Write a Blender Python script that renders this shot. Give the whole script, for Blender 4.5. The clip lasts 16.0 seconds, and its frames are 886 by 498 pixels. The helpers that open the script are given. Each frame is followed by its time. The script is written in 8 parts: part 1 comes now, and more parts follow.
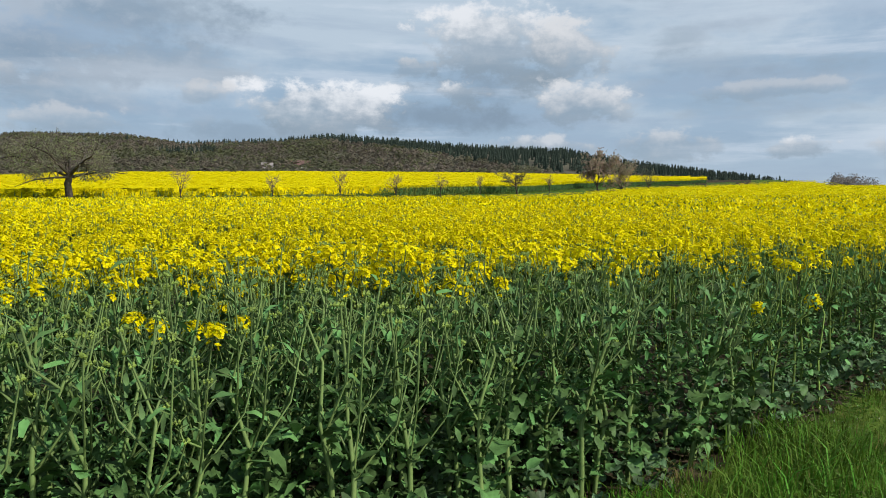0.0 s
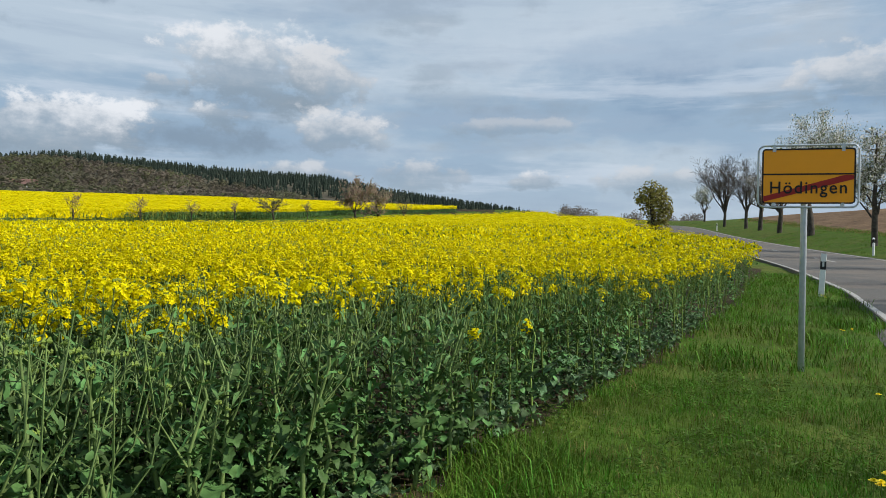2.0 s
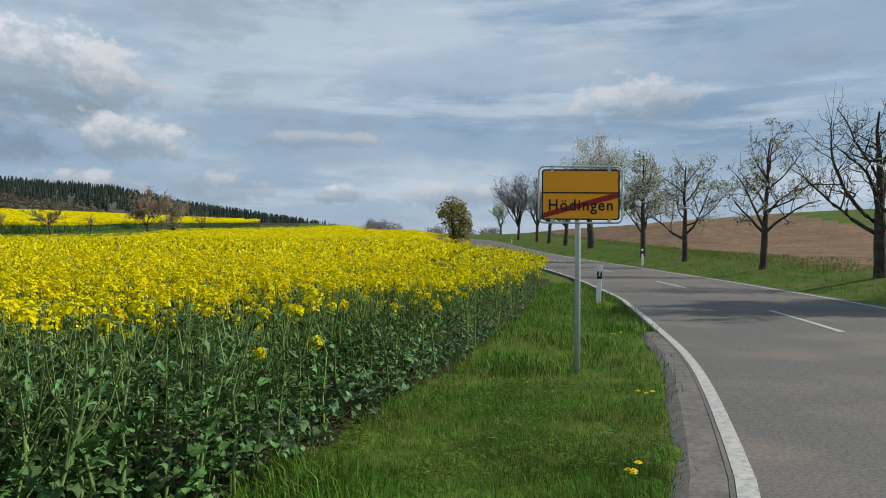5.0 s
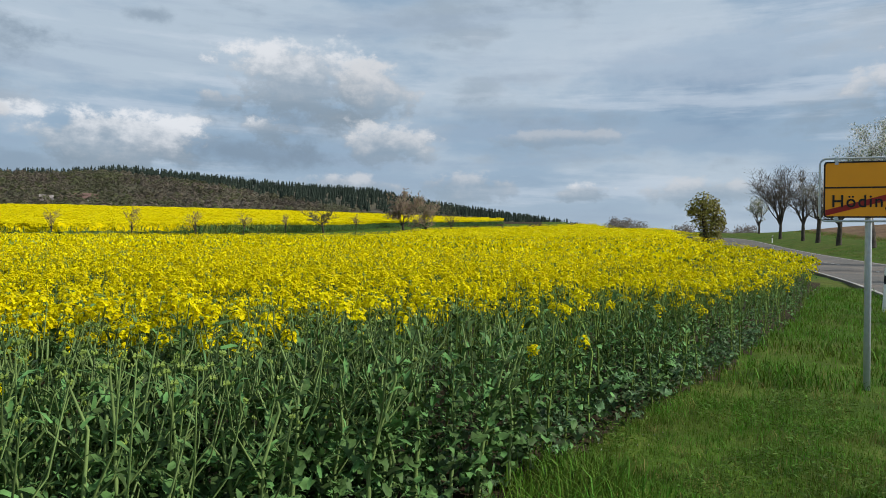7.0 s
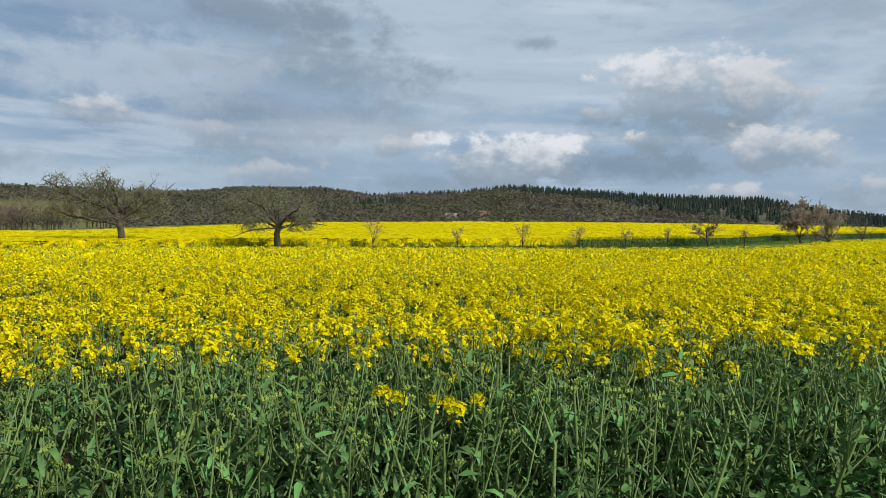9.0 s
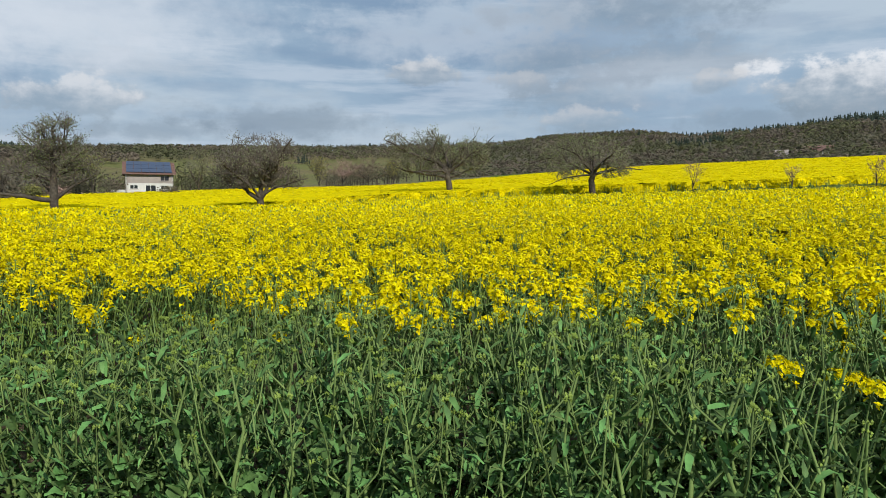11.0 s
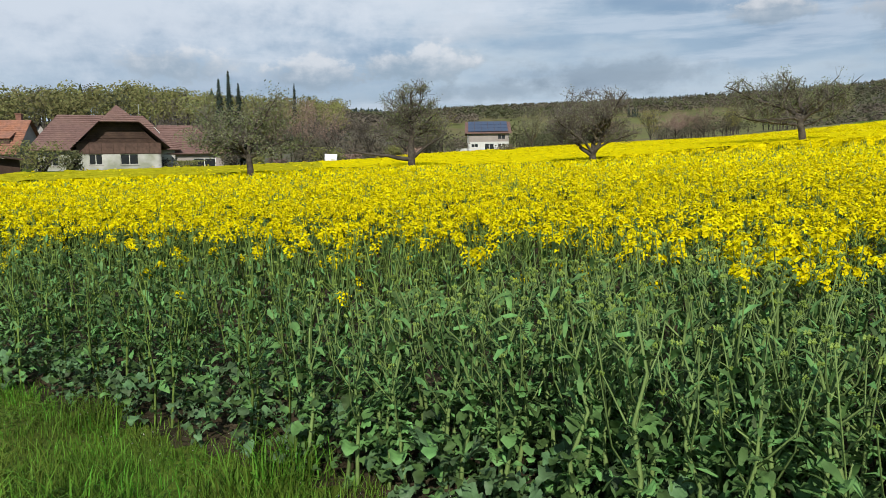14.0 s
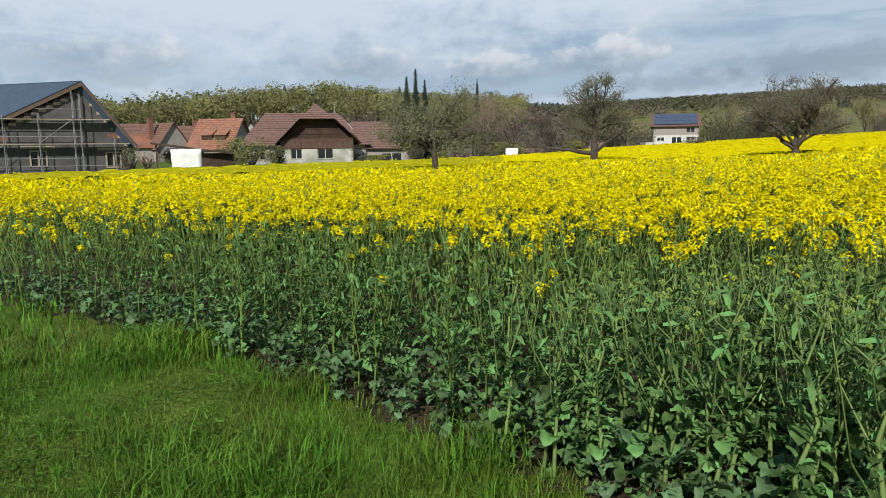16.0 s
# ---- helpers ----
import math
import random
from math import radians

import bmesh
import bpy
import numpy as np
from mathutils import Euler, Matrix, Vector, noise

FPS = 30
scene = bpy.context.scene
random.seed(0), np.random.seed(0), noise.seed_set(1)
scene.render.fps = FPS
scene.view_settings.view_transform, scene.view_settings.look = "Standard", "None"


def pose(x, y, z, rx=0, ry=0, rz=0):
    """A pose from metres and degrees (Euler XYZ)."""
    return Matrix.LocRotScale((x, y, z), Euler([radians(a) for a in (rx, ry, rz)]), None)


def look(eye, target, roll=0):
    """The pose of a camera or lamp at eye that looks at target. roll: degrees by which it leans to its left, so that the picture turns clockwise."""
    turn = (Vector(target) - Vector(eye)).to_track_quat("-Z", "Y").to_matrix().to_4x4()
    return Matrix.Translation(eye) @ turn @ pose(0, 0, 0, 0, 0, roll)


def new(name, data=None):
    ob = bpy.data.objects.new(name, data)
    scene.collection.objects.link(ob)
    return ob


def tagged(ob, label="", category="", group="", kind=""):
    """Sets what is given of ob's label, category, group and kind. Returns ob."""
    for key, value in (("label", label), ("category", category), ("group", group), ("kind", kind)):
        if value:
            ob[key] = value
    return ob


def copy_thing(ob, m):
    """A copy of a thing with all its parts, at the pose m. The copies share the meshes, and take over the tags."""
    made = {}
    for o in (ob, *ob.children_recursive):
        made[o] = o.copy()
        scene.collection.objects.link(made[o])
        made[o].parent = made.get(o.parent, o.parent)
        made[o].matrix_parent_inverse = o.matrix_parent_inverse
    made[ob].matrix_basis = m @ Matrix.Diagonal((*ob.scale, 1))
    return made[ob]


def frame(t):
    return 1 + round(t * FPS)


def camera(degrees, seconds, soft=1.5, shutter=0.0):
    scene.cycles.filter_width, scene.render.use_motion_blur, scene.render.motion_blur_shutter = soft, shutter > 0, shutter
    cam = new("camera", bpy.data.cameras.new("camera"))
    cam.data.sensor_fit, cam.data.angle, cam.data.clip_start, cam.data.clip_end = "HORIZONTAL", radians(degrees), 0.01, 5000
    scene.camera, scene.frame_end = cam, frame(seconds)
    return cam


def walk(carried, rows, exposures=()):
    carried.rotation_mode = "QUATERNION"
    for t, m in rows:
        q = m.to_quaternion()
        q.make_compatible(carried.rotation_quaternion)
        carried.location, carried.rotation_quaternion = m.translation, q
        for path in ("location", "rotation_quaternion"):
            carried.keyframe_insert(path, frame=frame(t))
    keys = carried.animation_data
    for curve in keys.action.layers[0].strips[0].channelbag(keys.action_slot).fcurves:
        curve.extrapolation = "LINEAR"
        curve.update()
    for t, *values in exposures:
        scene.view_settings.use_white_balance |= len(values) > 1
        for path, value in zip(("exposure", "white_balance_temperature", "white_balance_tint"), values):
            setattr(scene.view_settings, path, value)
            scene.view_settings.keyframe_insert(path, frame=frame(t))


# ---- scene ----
cam = camera(63.09, 16.0, soft=0.9)
# seconds, eye x, y, z, yaw, pitch, roll
ROWS = [
    (0.0, -0.000, 0.000, 1.300, 0.00, -2.64, -0.94),
    (0.5, 0.048, -0.004, 1.311, -5.78, -2.27, -1.00),
    (1.0, 0.086, -0.010, 1.323, -10.98, -1.67, -1.09),
    (1.5, 0.108, -0.021, 1.328, -14.63, -0.89, -1.06),
    (2.0, 0.140, -0.039, 1.336, -18.91, -0.23, -1.04),
    (2.5, 0.181, -0.063, 1.346, -24.91, 0.35, -0.84),
    (3.0, 0.205, -0.067, 1.349, -29.86, 0.80, -0.60),
    (3.5, 0.220, -0.075, 1.349, -32.28, 1.02, -0.49),
    (3.7, 0.227, -0.077, 1.350, -32.91, 1.03, -0.44),
    (5.8, 0.227, -0.087, 1.349, -34.25, 1.05, -0.40),
    (6.0, 0.211, -0.075, 1.351, -32.65, 1.02, -0.49),
    (6.5, 0.152, -0.069, 1.355, -24.92, 0.82, -0.76),
    (7.0, 0.066, -0.064, 1.357, -15.19, 0.68, -1.10),
    (7.5, -0.009, -0.101, 1.373, -6.73, 0.69, -1.47),
    (8.0, -0.075, -0.112, 1.389, 0.69, 0.68, -1.53),
    (8.2, -0.090, -0.109, 1.381, 3.51, 0.76, -1.64),
    (10.3, -0.315, -0.054, 1.463, 28.63, -0.69, -0.98),
    (10.5, -0.338, -0.034, 1.448, 30.62, -1.52, -0.73),
    (11.0, -0.381, -0.090, 1.438, 38.60, -3.78, -0.39),
    (11.5, -0.434, -0.126, 1.426, 45.77, -5.33, -0.01),
    (12.0, -0.460, -0.178, 1.420, 51.08, -6.32, 0.07),
    (12.5, -0.474, -0.192, 1.412, 53.90, -6.87, -0.01),
    (13.0, -0.483, -0.203, 1.411, 55.42, -7.21, -0.05),
    (13.5, -0.504, -0.231, 1.406, 58.24, -7.21, 0.18),
    (14.0, -0.527, -0.265, 1.402, 64.11, -7.21, 0.75),
    (14.5, -0.536, -0.298, 1.400, 67.92, -7.20, 0.79),
    (15.0, -0.547, -0.324, 1.398, 70.84, -7.11, 0.63),
    (15.5, -0.562, -0.346, 1.388, 75.67, -7.20, 0.74),
    (16.0, -0.576, -0.363, 1.381, 78.18, -7.45, 0.81),
]
walk(cam, [(t, pose(x, y, z, 90 + p, r, w)) for t, x, y, z, w, p, r in ROWS],
     exposures=[(0.0, 0.0), (1.5, 0.0), (3.0, -0.07), (8.2, -0.11), (10.3, -0.12), (11.2, -0.06), (12.0, 0.0), (16.0, 0.0)])

# ------------------------------------------------------------------ sky and sun
SUN_AZ, SUN_EL = -117.0, 35.0          # degrees; azimuth counted from +y towards -x


def sun_dir():
    a, e = radians(SUN_AZ), radians(SUN_EL)
    return Vector((-math.sin(a) * math.cos(e), math.cos(a) * math.cos(e), math.sin(e)))


sun = new("sun", bpy.data.lights.new("sun", "SUN"))
sun.data.energy, sun.data.angle, sun.data.color = 4.6, radians(0.6), (1.0, 0.95, 0.86)
sun.matrix_world = look(sun_dir() * 100, (0, 0, 0))

world = bpy.data.worlds.new("sky")
scene.world = world
world.use_nodes = True
wt = world.node_tree
wt.nodes.clear()


def wn(kind, **props):
    n = wt.nodes.new(kind)
    for k, v in props.items():
        if k == "op":
            n.operation = v
        elif k == "inputs":
            for i, x in v.items():
                if isinstance(x, bpy.types.NodeSocket):
                    wt.links.new(x, n.inputs[i])
                else:
                    n.inputs[i].default_value = x
    return n


def wmath(op, a, b=0.0, c=0.0):
    return wn("ShaderNodeMath", op=op, inputs={0: a, 1: b, 2: c}).outputs[0]


def wstep(x, lo, hi, a=0.0, b=1.0):
    n = wn("ShaderNodeMapRange", inputs={0: x, 1: lo, 2: hi, 3: a, 4: b})
    n.interpolation_type = "SMOOTHSTEP"
    return n.outputs[0]


def wmix(f, a, b):
    n = wt.nodes.new("ShaderNodeMix")
    n.data_type = "RGBA"
    for i, x in ((0, f), (6, a), (7, b)):
        if isinstance(x, bpy.types.NodeSocket):
            wt.links.new(x, n.inputs[i])
        else:
            n.inputs[i].default_value = x if i == 0 else (*x, 1)
    return n.outputs[2]


def wnoise(vec, scale, detail=6.0, rough=0.55, stretch=(1, 1, 1), shift=(0, 0, 0)):
    m = wn("ShaderNodeMapping", inputs={0: vec, 1: shift, 3: stretch})
    n = wn("ShaderNodeTexNoise", inputs={0: m.outputs[0], 2: scale, 3: detail, 4: rough})
    return n.outputs[0]


sky = wn("ShaderNodeTexSky")
sky.sky_type = "NISHITA"
sky.sun_disc = False
sky.sun_elevation, sky.sun_rotation = radians(SUN_EL), radians(-SUN_AZ)
way = wn("ShaderNodeTexCoord").outputs["Generated"]
sep = wn("ShaderNodeSeparateXYZ", inputs={0: way})
dx, dy, dz = sep.outputs
azim = wmath("MULTIPLY", wmath("ARCTAN2", wmath("MULTIPLY", dx, -1.0), dy), 57.2958)
elev = wmath("MULTIPLY", wmath("ARCSINE", dz), 57.2958)
# the cloud deck: broad grey layers, stretched towards the horizon
deck = wnoise(way, 1.7, 7.0, 0.52, (1, 1, 4.2), (0.3, 1.7, 0.2))
deck2 = wnoise(way, 5.0, 7.0, 0.55, (1, 1, 3.6), (4.1, 0.4, 2.2))
fine = wnoise(way, 17.0, 6.0, 0.6, (1, 1, 1.7), (1.1, 2.4, 0.7))
soft = wmath("ADD", wmath("MULTIPLY", deck, 0.62), wmath("ADD", wmath("MULTIPLY", deck2, 0.30), wmath("MULTIPLY", fine, 0.08)))
clear = wn("ShaderNodeVectorMath", op="SCALE", inputs={0: sky.outputs[0]})
clear.inputs[3].default_value = 0.10
veil = wmix(wstep(soft, 0.38, 0.50), (0.233, 0.345, 0.485), (0.336, 0.458, 0.588))
veil = wmix(wstep(soft, 0.50, 0.60), veil, (0.506, 0.603, 0.695))
col = wmix(wstep(soft, 0.34, 0.46, 0.72, 0.96), clear.outputs[0], veil)
grey = wstep(wmath("ADD", wmath("MULTIPLY", deck2, 0.75), wmath("MULTIPLY", fine, 0.25)), 0.53, 0.66, 0.0, 0.45)
col = wmix(grey, col, (0.246, 0.318, 0.392))
# a paler band of haze along the horizon
col = wmix(wstep(elev, 9.0, 1.0, 0.0, 0.45), col, (0.525, 0.600, 0.668))
# single heaped clouds: azimuth, elevation, half width, half height, brightness of the lit top
HEAPS = [(-3.6, 12.9, 6.4, 4.0, 0.82, 1.0), (-9.0, 12.6, 3.6, 2.6, 0.70, 0.95), (2.5, 11.4, 2.6, 1.0, 0.62, 0.8), (9.4, 8.0, 6.6, 2.5, 0.86, 1.0), (-1.6, 9.5, 2.7, 1.5, 0.88, 1.0), (-10.8, 8.6, 3.6, 2.0, 0.74, 0.95), (18.5, 8.6, 2.6, 1.0, 0.64, 0.7),
         (-7.5, 5.4, 5.0, 1.1, 0.70, 0.8), (-26.4, 5.2, 2.8, 0.9, 0.78, 0.9), (-24.0, 9.4, 6.0, 0.6, 0.62, 0.5), (-17.0, 5.6, 5.0, 1.2, 0.66, 0.7), (40.2, 9.8, 3.4, 1.4, 0.70, 0.85), (32.5, 9.2, 3.0, 1.0, 0.60, 0.5),
         (27.0, 6.2, 4.0, 1.2, 0.66, 0.6), (-49.6, 12.2, 4.4, 1.9, 0.70, 0.8), (84.5, 6.9, 4.5, 1.6, 0.74, 0.7), (66.0, 7.0, 5.0, 1.5, 0.76, 0.75), (74.0, 6.4, 4.0, 1.3, 0.74, 0.7), (102.0, 7.2, 6.5, 1.7, 0.72, 0.6), (-36.0, 5.2, 6.0, 1.1, 0.66, 0.7)]
# darker undersides of the cloud deck
BANKS = [(24.0, 14.2, 12.0, 2.2, 0.6), (29.0, 18.0, 10.0, 1.8, 0.75), (27.0, 8.0, 8.0, 1.6, 0.40), (7.6, 17.0, 2.4, 0.8, 0.6), (-3.2, 10.2, 6.5, 2.6, 0.58), (30.0, 10.8, 7.0, 2.6, 0.6), (0.5, 7.6, 9.0, 1.7, 0.70), (21.0, 10.4, 7.0, 2.0, 0.5), (-20.0, 11.4, 7.0, 1.0, 0.25),
         (15.5, 6.0, 7.0, 1.5, 0.5), (50.0, 6.0, 9.0, 1.4, 0.5), (62.0, 9.6, 8.0, 1.0, 0.25), (60.0, 5.0, 7.0, 0.9, 0.5)]
BRIGHT = [(93.0, 12.0, 34.0, 9.0, 0.80), (66.0, 13.0, 18.0, 5.0, 0.6), (38.0, 13.0, 14.0, 4.0, 0.35), (20.0, 9.0, 10.0, 2.5, 0.25), (-36.0, 15.0, 22.0, 4.0, 0.25)]
lumps = wnoise(way, 34.0, 5.0, 0.62, (1, 1, 1.3), (2.2, 0.3, 1.9))
wob = wmath("ADD", wmath("MULTIPLY", wmath("SUBTRACT", deck2, 0.5), 3.2), wmath("ADD", wmath("MULTIPLY", wmath("SUBTRACT", fine, 0.5), 3.2), wmath("MULTIPLY", wmath("SUBTRACT", lumps, 0.5), 2.6)))
streak = wnoise(way, 2.6, 7.0, 0.6, (1, 1, 9.0), (0.7, 2.9, 1.3))
col = wmix(wstep(streak, 0.50, 0.66, 0.0, 0.40), col, (0.340, 0.430, 0.550))
col = wmix(wstep(streak, 0.48, 0.34, 0.0, 0.45), col, (0.680, 0.745, 0.825))
for a, e, w, hgt, deep, tone in [(*b, (0.228, 0.302, 0.385)) for b in BANKS] + [(*b, (0.710, 0.765, 0.835)) for b in BRIGHT]:
    u = wmath("DIVIDE", wmath("SUBTRACT", azim, a), w)
    v = wmath("DIVIDE", wmath("SUBTRACT", elev, e), hgt)
    rr = wmath("SQRT", wmath("ADD", wmath("MULTIPLY", u, u), wmath("MULTIPLY", v, v)))
    col = wmix(wstep(wmath("ADD", wmath("SUBTRACT", 1.0, rr), wmath("MULTIPLY", wob, 0.5 if w < 16 else 0.22)), -0.1, 0.8, 0.0, deep), col, tone)
for a, e, w, hgt, top, thick in HEAPS:
    u = wmath("DIVIDE", wmath("SUBTRACT", azim, a), w)
    v = wmath("DIVIDE", wmath("SUBTRACT", elev, e), hgt)
    rr = wmath("SQRT", wmath("ADD", wmath("MULTIPLY", u, u), wmath("MULTIPLY", v, v)))
    body = wstep(wmath("ADD", wmath("SUBTRACT", 1.0, rr), wmath("MULTIPLY", wob, 0.55)), -0.05, 0.45)
    lit = wstep(wmath("ADD", v, wmath("MULTIPLY", wob, 0.55)), -0.45, 0.95)
    heap = wmix(lit, (0.268, 0.338, 0.405), (top * 0.99, top * 1.01, top * 1.04))
    col = wmix(wmath("MULTIPLY", body, wstep(lit, 0.0, 1.0, 0.62 * thick, 0.94 * thick)), col, heap)
cool = wn("ShaderNodeVectorMath", op="MULTIPLY", inputs={0: col, 1: (0.985, 1.0, 1.025)})
glow = wn("ShaderNodeBackground", inputs={0: cool.outputs[0], 1: 1.0})
wt.links.new(glow.outputs[0], wn("ShaderNodeOutputWorld").inputs[0])
scene.view_settings.exposure = 0.0

# ------------------------------------------------------------------ materials
def material(name, base, rough=0.8, var=0.25, scale=6.0, bump=0.2, bump_scale=40.0, island=0.0, metal=0.0, spec=0.3,
             second=None, mix_scale=1.2, mix_lo=0.4, mix_hi=0.65, thin=0.0, coord="Object", hue=0.0, dist=0.01):
    """A surface with colour variation at two scales, fine relief, and (island) its own shade for every loose piece."""
    m = bpy.data.materials.new(name)
    m.use_nodes = True
    nt = m.node_tree
    bs = nt.nodes["Principled BSDF"]

    def node(kind, **inp):
        n = nt.nodes.new(kind)
        return n

    tc = node("ShaderNodeTexCoord").outputs[coord]
    n1 = node("ShaderNodeTexNoise")
    n1.inputs["Scale"].default_value, n1.inputs["Detail"].default_value = scale, 6.0
    nt.links.new(tc, n1.inputs["Vector"])
    colour = None
    rgb = node("ShaderNodeRGB")
    rgb.outputs[0].default_value = (*base, 1)
    colour = rgb.outputs[0]
    if second:
        n2 = node("ShaderNodeTexNoise")
        n2.inputs["Scale"].default_value, n2.inputs["Detail"].default_value = mix_scale, 5.0
        nt.links.new(tc, n2.inputs["Vector"])
        mr = node("ShaderNodeMapRange")
        mr.inputs[1].default_value, mr.inputs[2].default_value = mix_lo, mix_hi
        nt.links.new(n2.outputs[0], mr.inputs[0])
        mx = node("ShaderNodeMix")
        mx.data_type = "RGBA"
        nt.links.new(mr.outputs[0], mx.inputs[0])
        nt.links.new(colour, mx.inputs[6])
        mx.inputs[7].default_value = (*second, 1)
        colour = mx.outputs[2]
    hsv = node("ShaderNodeHueSaturation")
    nt.links.new(colour, hsv.inputs["Color"])
    mr1 = node("ShaderNodeMapRange")
    mr1.inputs[1].default_value, mr1.inputs[2].default_value = 0.3, 0.7
    mr1.inputs[3].default_value, mr1.inputs[4].default_value = 1 - var, 1 + var
    nt.links.new(n1.outputs[0], mr1.inputs[0])
    value = mr1.outputs[0]
    if island:
        geo = node("ShaderNodeNewGeometry")
        mr2 = node("ShaderNodeMapRange")
        mr2.inputs[3].default_value, mr2.inputs[4].default_value = 1 - island, 1 + island
        nt.links.new(geo.outputs["Random Per Island"], mr2.inputs[0])
        mul = node("ShaderNodeMath")
        mul.operation = "MULTIPLY"
        nt.links.new(value, mul.inputs[0])
        nt.links.new(mr2.outputs[0], mul.inputs[1])
        value = mul.outputs[0]
        if hue:
            mr3 = node("ShaderNodeMapRange")
            mr3.inputs[3].default_value, mr3.inputs[4].default_value = 0.5 - hue, 0.5 + hue
            nt.links.new(geo.outputs["Random Per Island"], mr3.inputs[0])
            nt.links.new(mr3.outputs[0], hsv.inputs["Hue"])
    nt.links.new(value, hsv.inputs["Value"])
    nt.links.new(hsv.outputs[0], bs.inputs["Base Color"])
    bs.inputs["Roughness"].default_value = rough
    bs.inputs["Metallic"].default_value = metal
    bs.inputs["Specular IOR Level"].default_value = spec
    if bump:
        nb = node("ShaderNodeTexNoise")
        nb.inputs["Scale"].default_value, nb.inputs["Detail"].default_value = bump_scale, 4.0
        nt.links.new(tc, nb.inputs["Vector"])
        bp = node("ShaderNodeBump")
        bp.inputs["Strength"].default_value, bp.inputs["Distance"].default_value = bump, dist
        nt.links.new(nb.outputs[0], bp.inputs["Height"])
        nt.links.new(bp.outputs[0], bs.inputs["Normal"])
    if thin:
        out = nt.nodes["Material Output"]
        tr = node("ShaderNodeBsdfTranslucent")
        nt.links.new(hsv.outputs[0], tr.inputs["Color"])
        ms = node("ShaderNodeMixShader")
        ms.inputs[0].default_value = thin
        nt.links.new(bs.outputs[0], ms.inputs[1])
        nt.links.new(tr.outputs[0], ms.inputs[2])
        nt.links.new(ms.outputs[0], out.inputs["Surface"])
    return m


M_LEAF = material("rape_leaf", (0.090, 0.174, 0.052), 0.55, 0.4, 16, 0.3, 60, island=0.62, hue=0.018, thin=0.09, spec=0.14, dist=0.004)
M_STOUTSTEM = material("rape_stout_stem", (0.150, 0.222, 0.068), 0.6, 0.25, 14, 0.1, 80, island=0.3, spec=0.25)
M_STEM = material("rape_stem", (0.128, 0.190, 0.044), 0.7, 0.25, 14, 0, island=0.35, spec=0.08)
M_FLOWER = material("rape_flower", (0.712, 0.602, 0.002), 0.6, 0.12, 5, 0, island=0.24, hue=0.010, thin=0.28, spec=0.05)
M_BUD = material("rape_bud", (0.165, 0.235, 0.042), 0.6, 0.15, 8, 0, island=0.25, spec=0.2)
M_CANOPY = material("rape_canopy", (0.62, 0.52, 0.003), 0.8, 0.25, 5, 0.9, 9, second=(0.13, 0.175, 0.015), mix_scale=9.0, mix_lo=0.49, mix_hi=0.63, dist=0.15, spec=0.0)
M_FARRAPE = material("far_rape", (0.74, 0.60, 0.002), 0.9, 0.10, 1.2, 0.9, 6, second=(0.52, 0.45, 0.008), mix_scale=3.0, dist=0.2, spec=0.0)
M_GREENRAPE = material("greening_rape", (0.400, 0.355, 0.014), 0.9, 0.25, 2.0, 0.9, 6, second=(0.36, 0.34, 0.012), mix_scale=1.6, dist=0.2, spec=0.0)
M_SOIL = material("soil", (0.042, 0.034, 0.021), 0.95, 0.4, 5, 0.8, 30, second=(0.070, 0.054, 0.033), dist=0.03, spec=0.05)
M_PEBBLE = material("pebble", (0.42, 0.40, 0.36), 0.8, 0.2, 30, 0, island=0.5)
M_MEADOW = material("meadow", (0.062, 0.112, 0.012), 0.9, 0.3, 2.5, 0.7, 22, second=(0.100, 0.118, 0.022), mix_scale=0.5, dist=0.05, spec=0.1)
M_TILLED = material("tilled_soil", (0.212, 0.136, 0.080), 0.95, 0.25, 2.5, 0.9, 6, second=(0.160, 0.102, 0.062), mix_scale=0.25, dist=0.12, spec=0.1)
M_STRAW = material("straw_grass", (0.240, 0.205, 0.070), 0.8, 0.25, 3, 0, island=0.4, hue=0.02, thin=0.2, spec=0.1)
M_GRASS = material("grass_blade", (0.082, 0.188, 0.017), 0.6, 0.3, 1.6, 0, island=0.6, hue=0.026, thin=0.25, spec=0.1, second=(0.122, 0.192, 0.026), mix_scale=2.2)
M_WEED = material("weed_leaf", (0.085, 0.150, 0.020), 0.6, 0.3, 3.0, 0, island=0.4, hue=0.02, thin=0.25, spec=0.15)
M_CROPSIDE = material("crop_side", (0.100, 0.140, 0.026), 0.8, 0.4, 3.0, 0.8, 9, second=(0.20, 0.21, 0.02), mix_scale=2.5, dist=0.1)
M_HILLFLOOR = material("woodland_floor", (0.085, 0.078, 0.048), 0.95, 0.3, 0.05, 0.3, 2, second=(0.10, 0.085, 0.055), mix_scale=0.02)
M_FARMEADOW = material("far_meadow", (0.125, 0.132, 0.046), 0.95, 0.2, 0.3, 0.3, 3, second=(0.145, 0.118, 0.062), mix_scale=0.04, spec=0.1)
M_ASPHALT = material("asphalt", (0.128, 0.120, 0.109), 0.85, 0.30, 46, 0.8, 200, second=(0.172, 0.146, 0.124), mix_scale=0.55, mix_lo=0.46, mix_hi=0.60, dist=0.004, spec=0.2)
M_OLDASPHALT = material("old_asphalt", (0.165, 0.145, 0.13), 0.9, 0.25, 30, 0.6, 160, second=(0.11, 0.10, 0.09), mix_scale=5, dist=0.006)
M_LINE = material("road_paint", (0.41, 0.395, 0.365), 0.75, 0.2, 16, 0.5, 90, second=(0.24, 0.225, 0.21), mix_scale=26, mix_lo=0.54, mix_hi=0.70, dist=0.003)
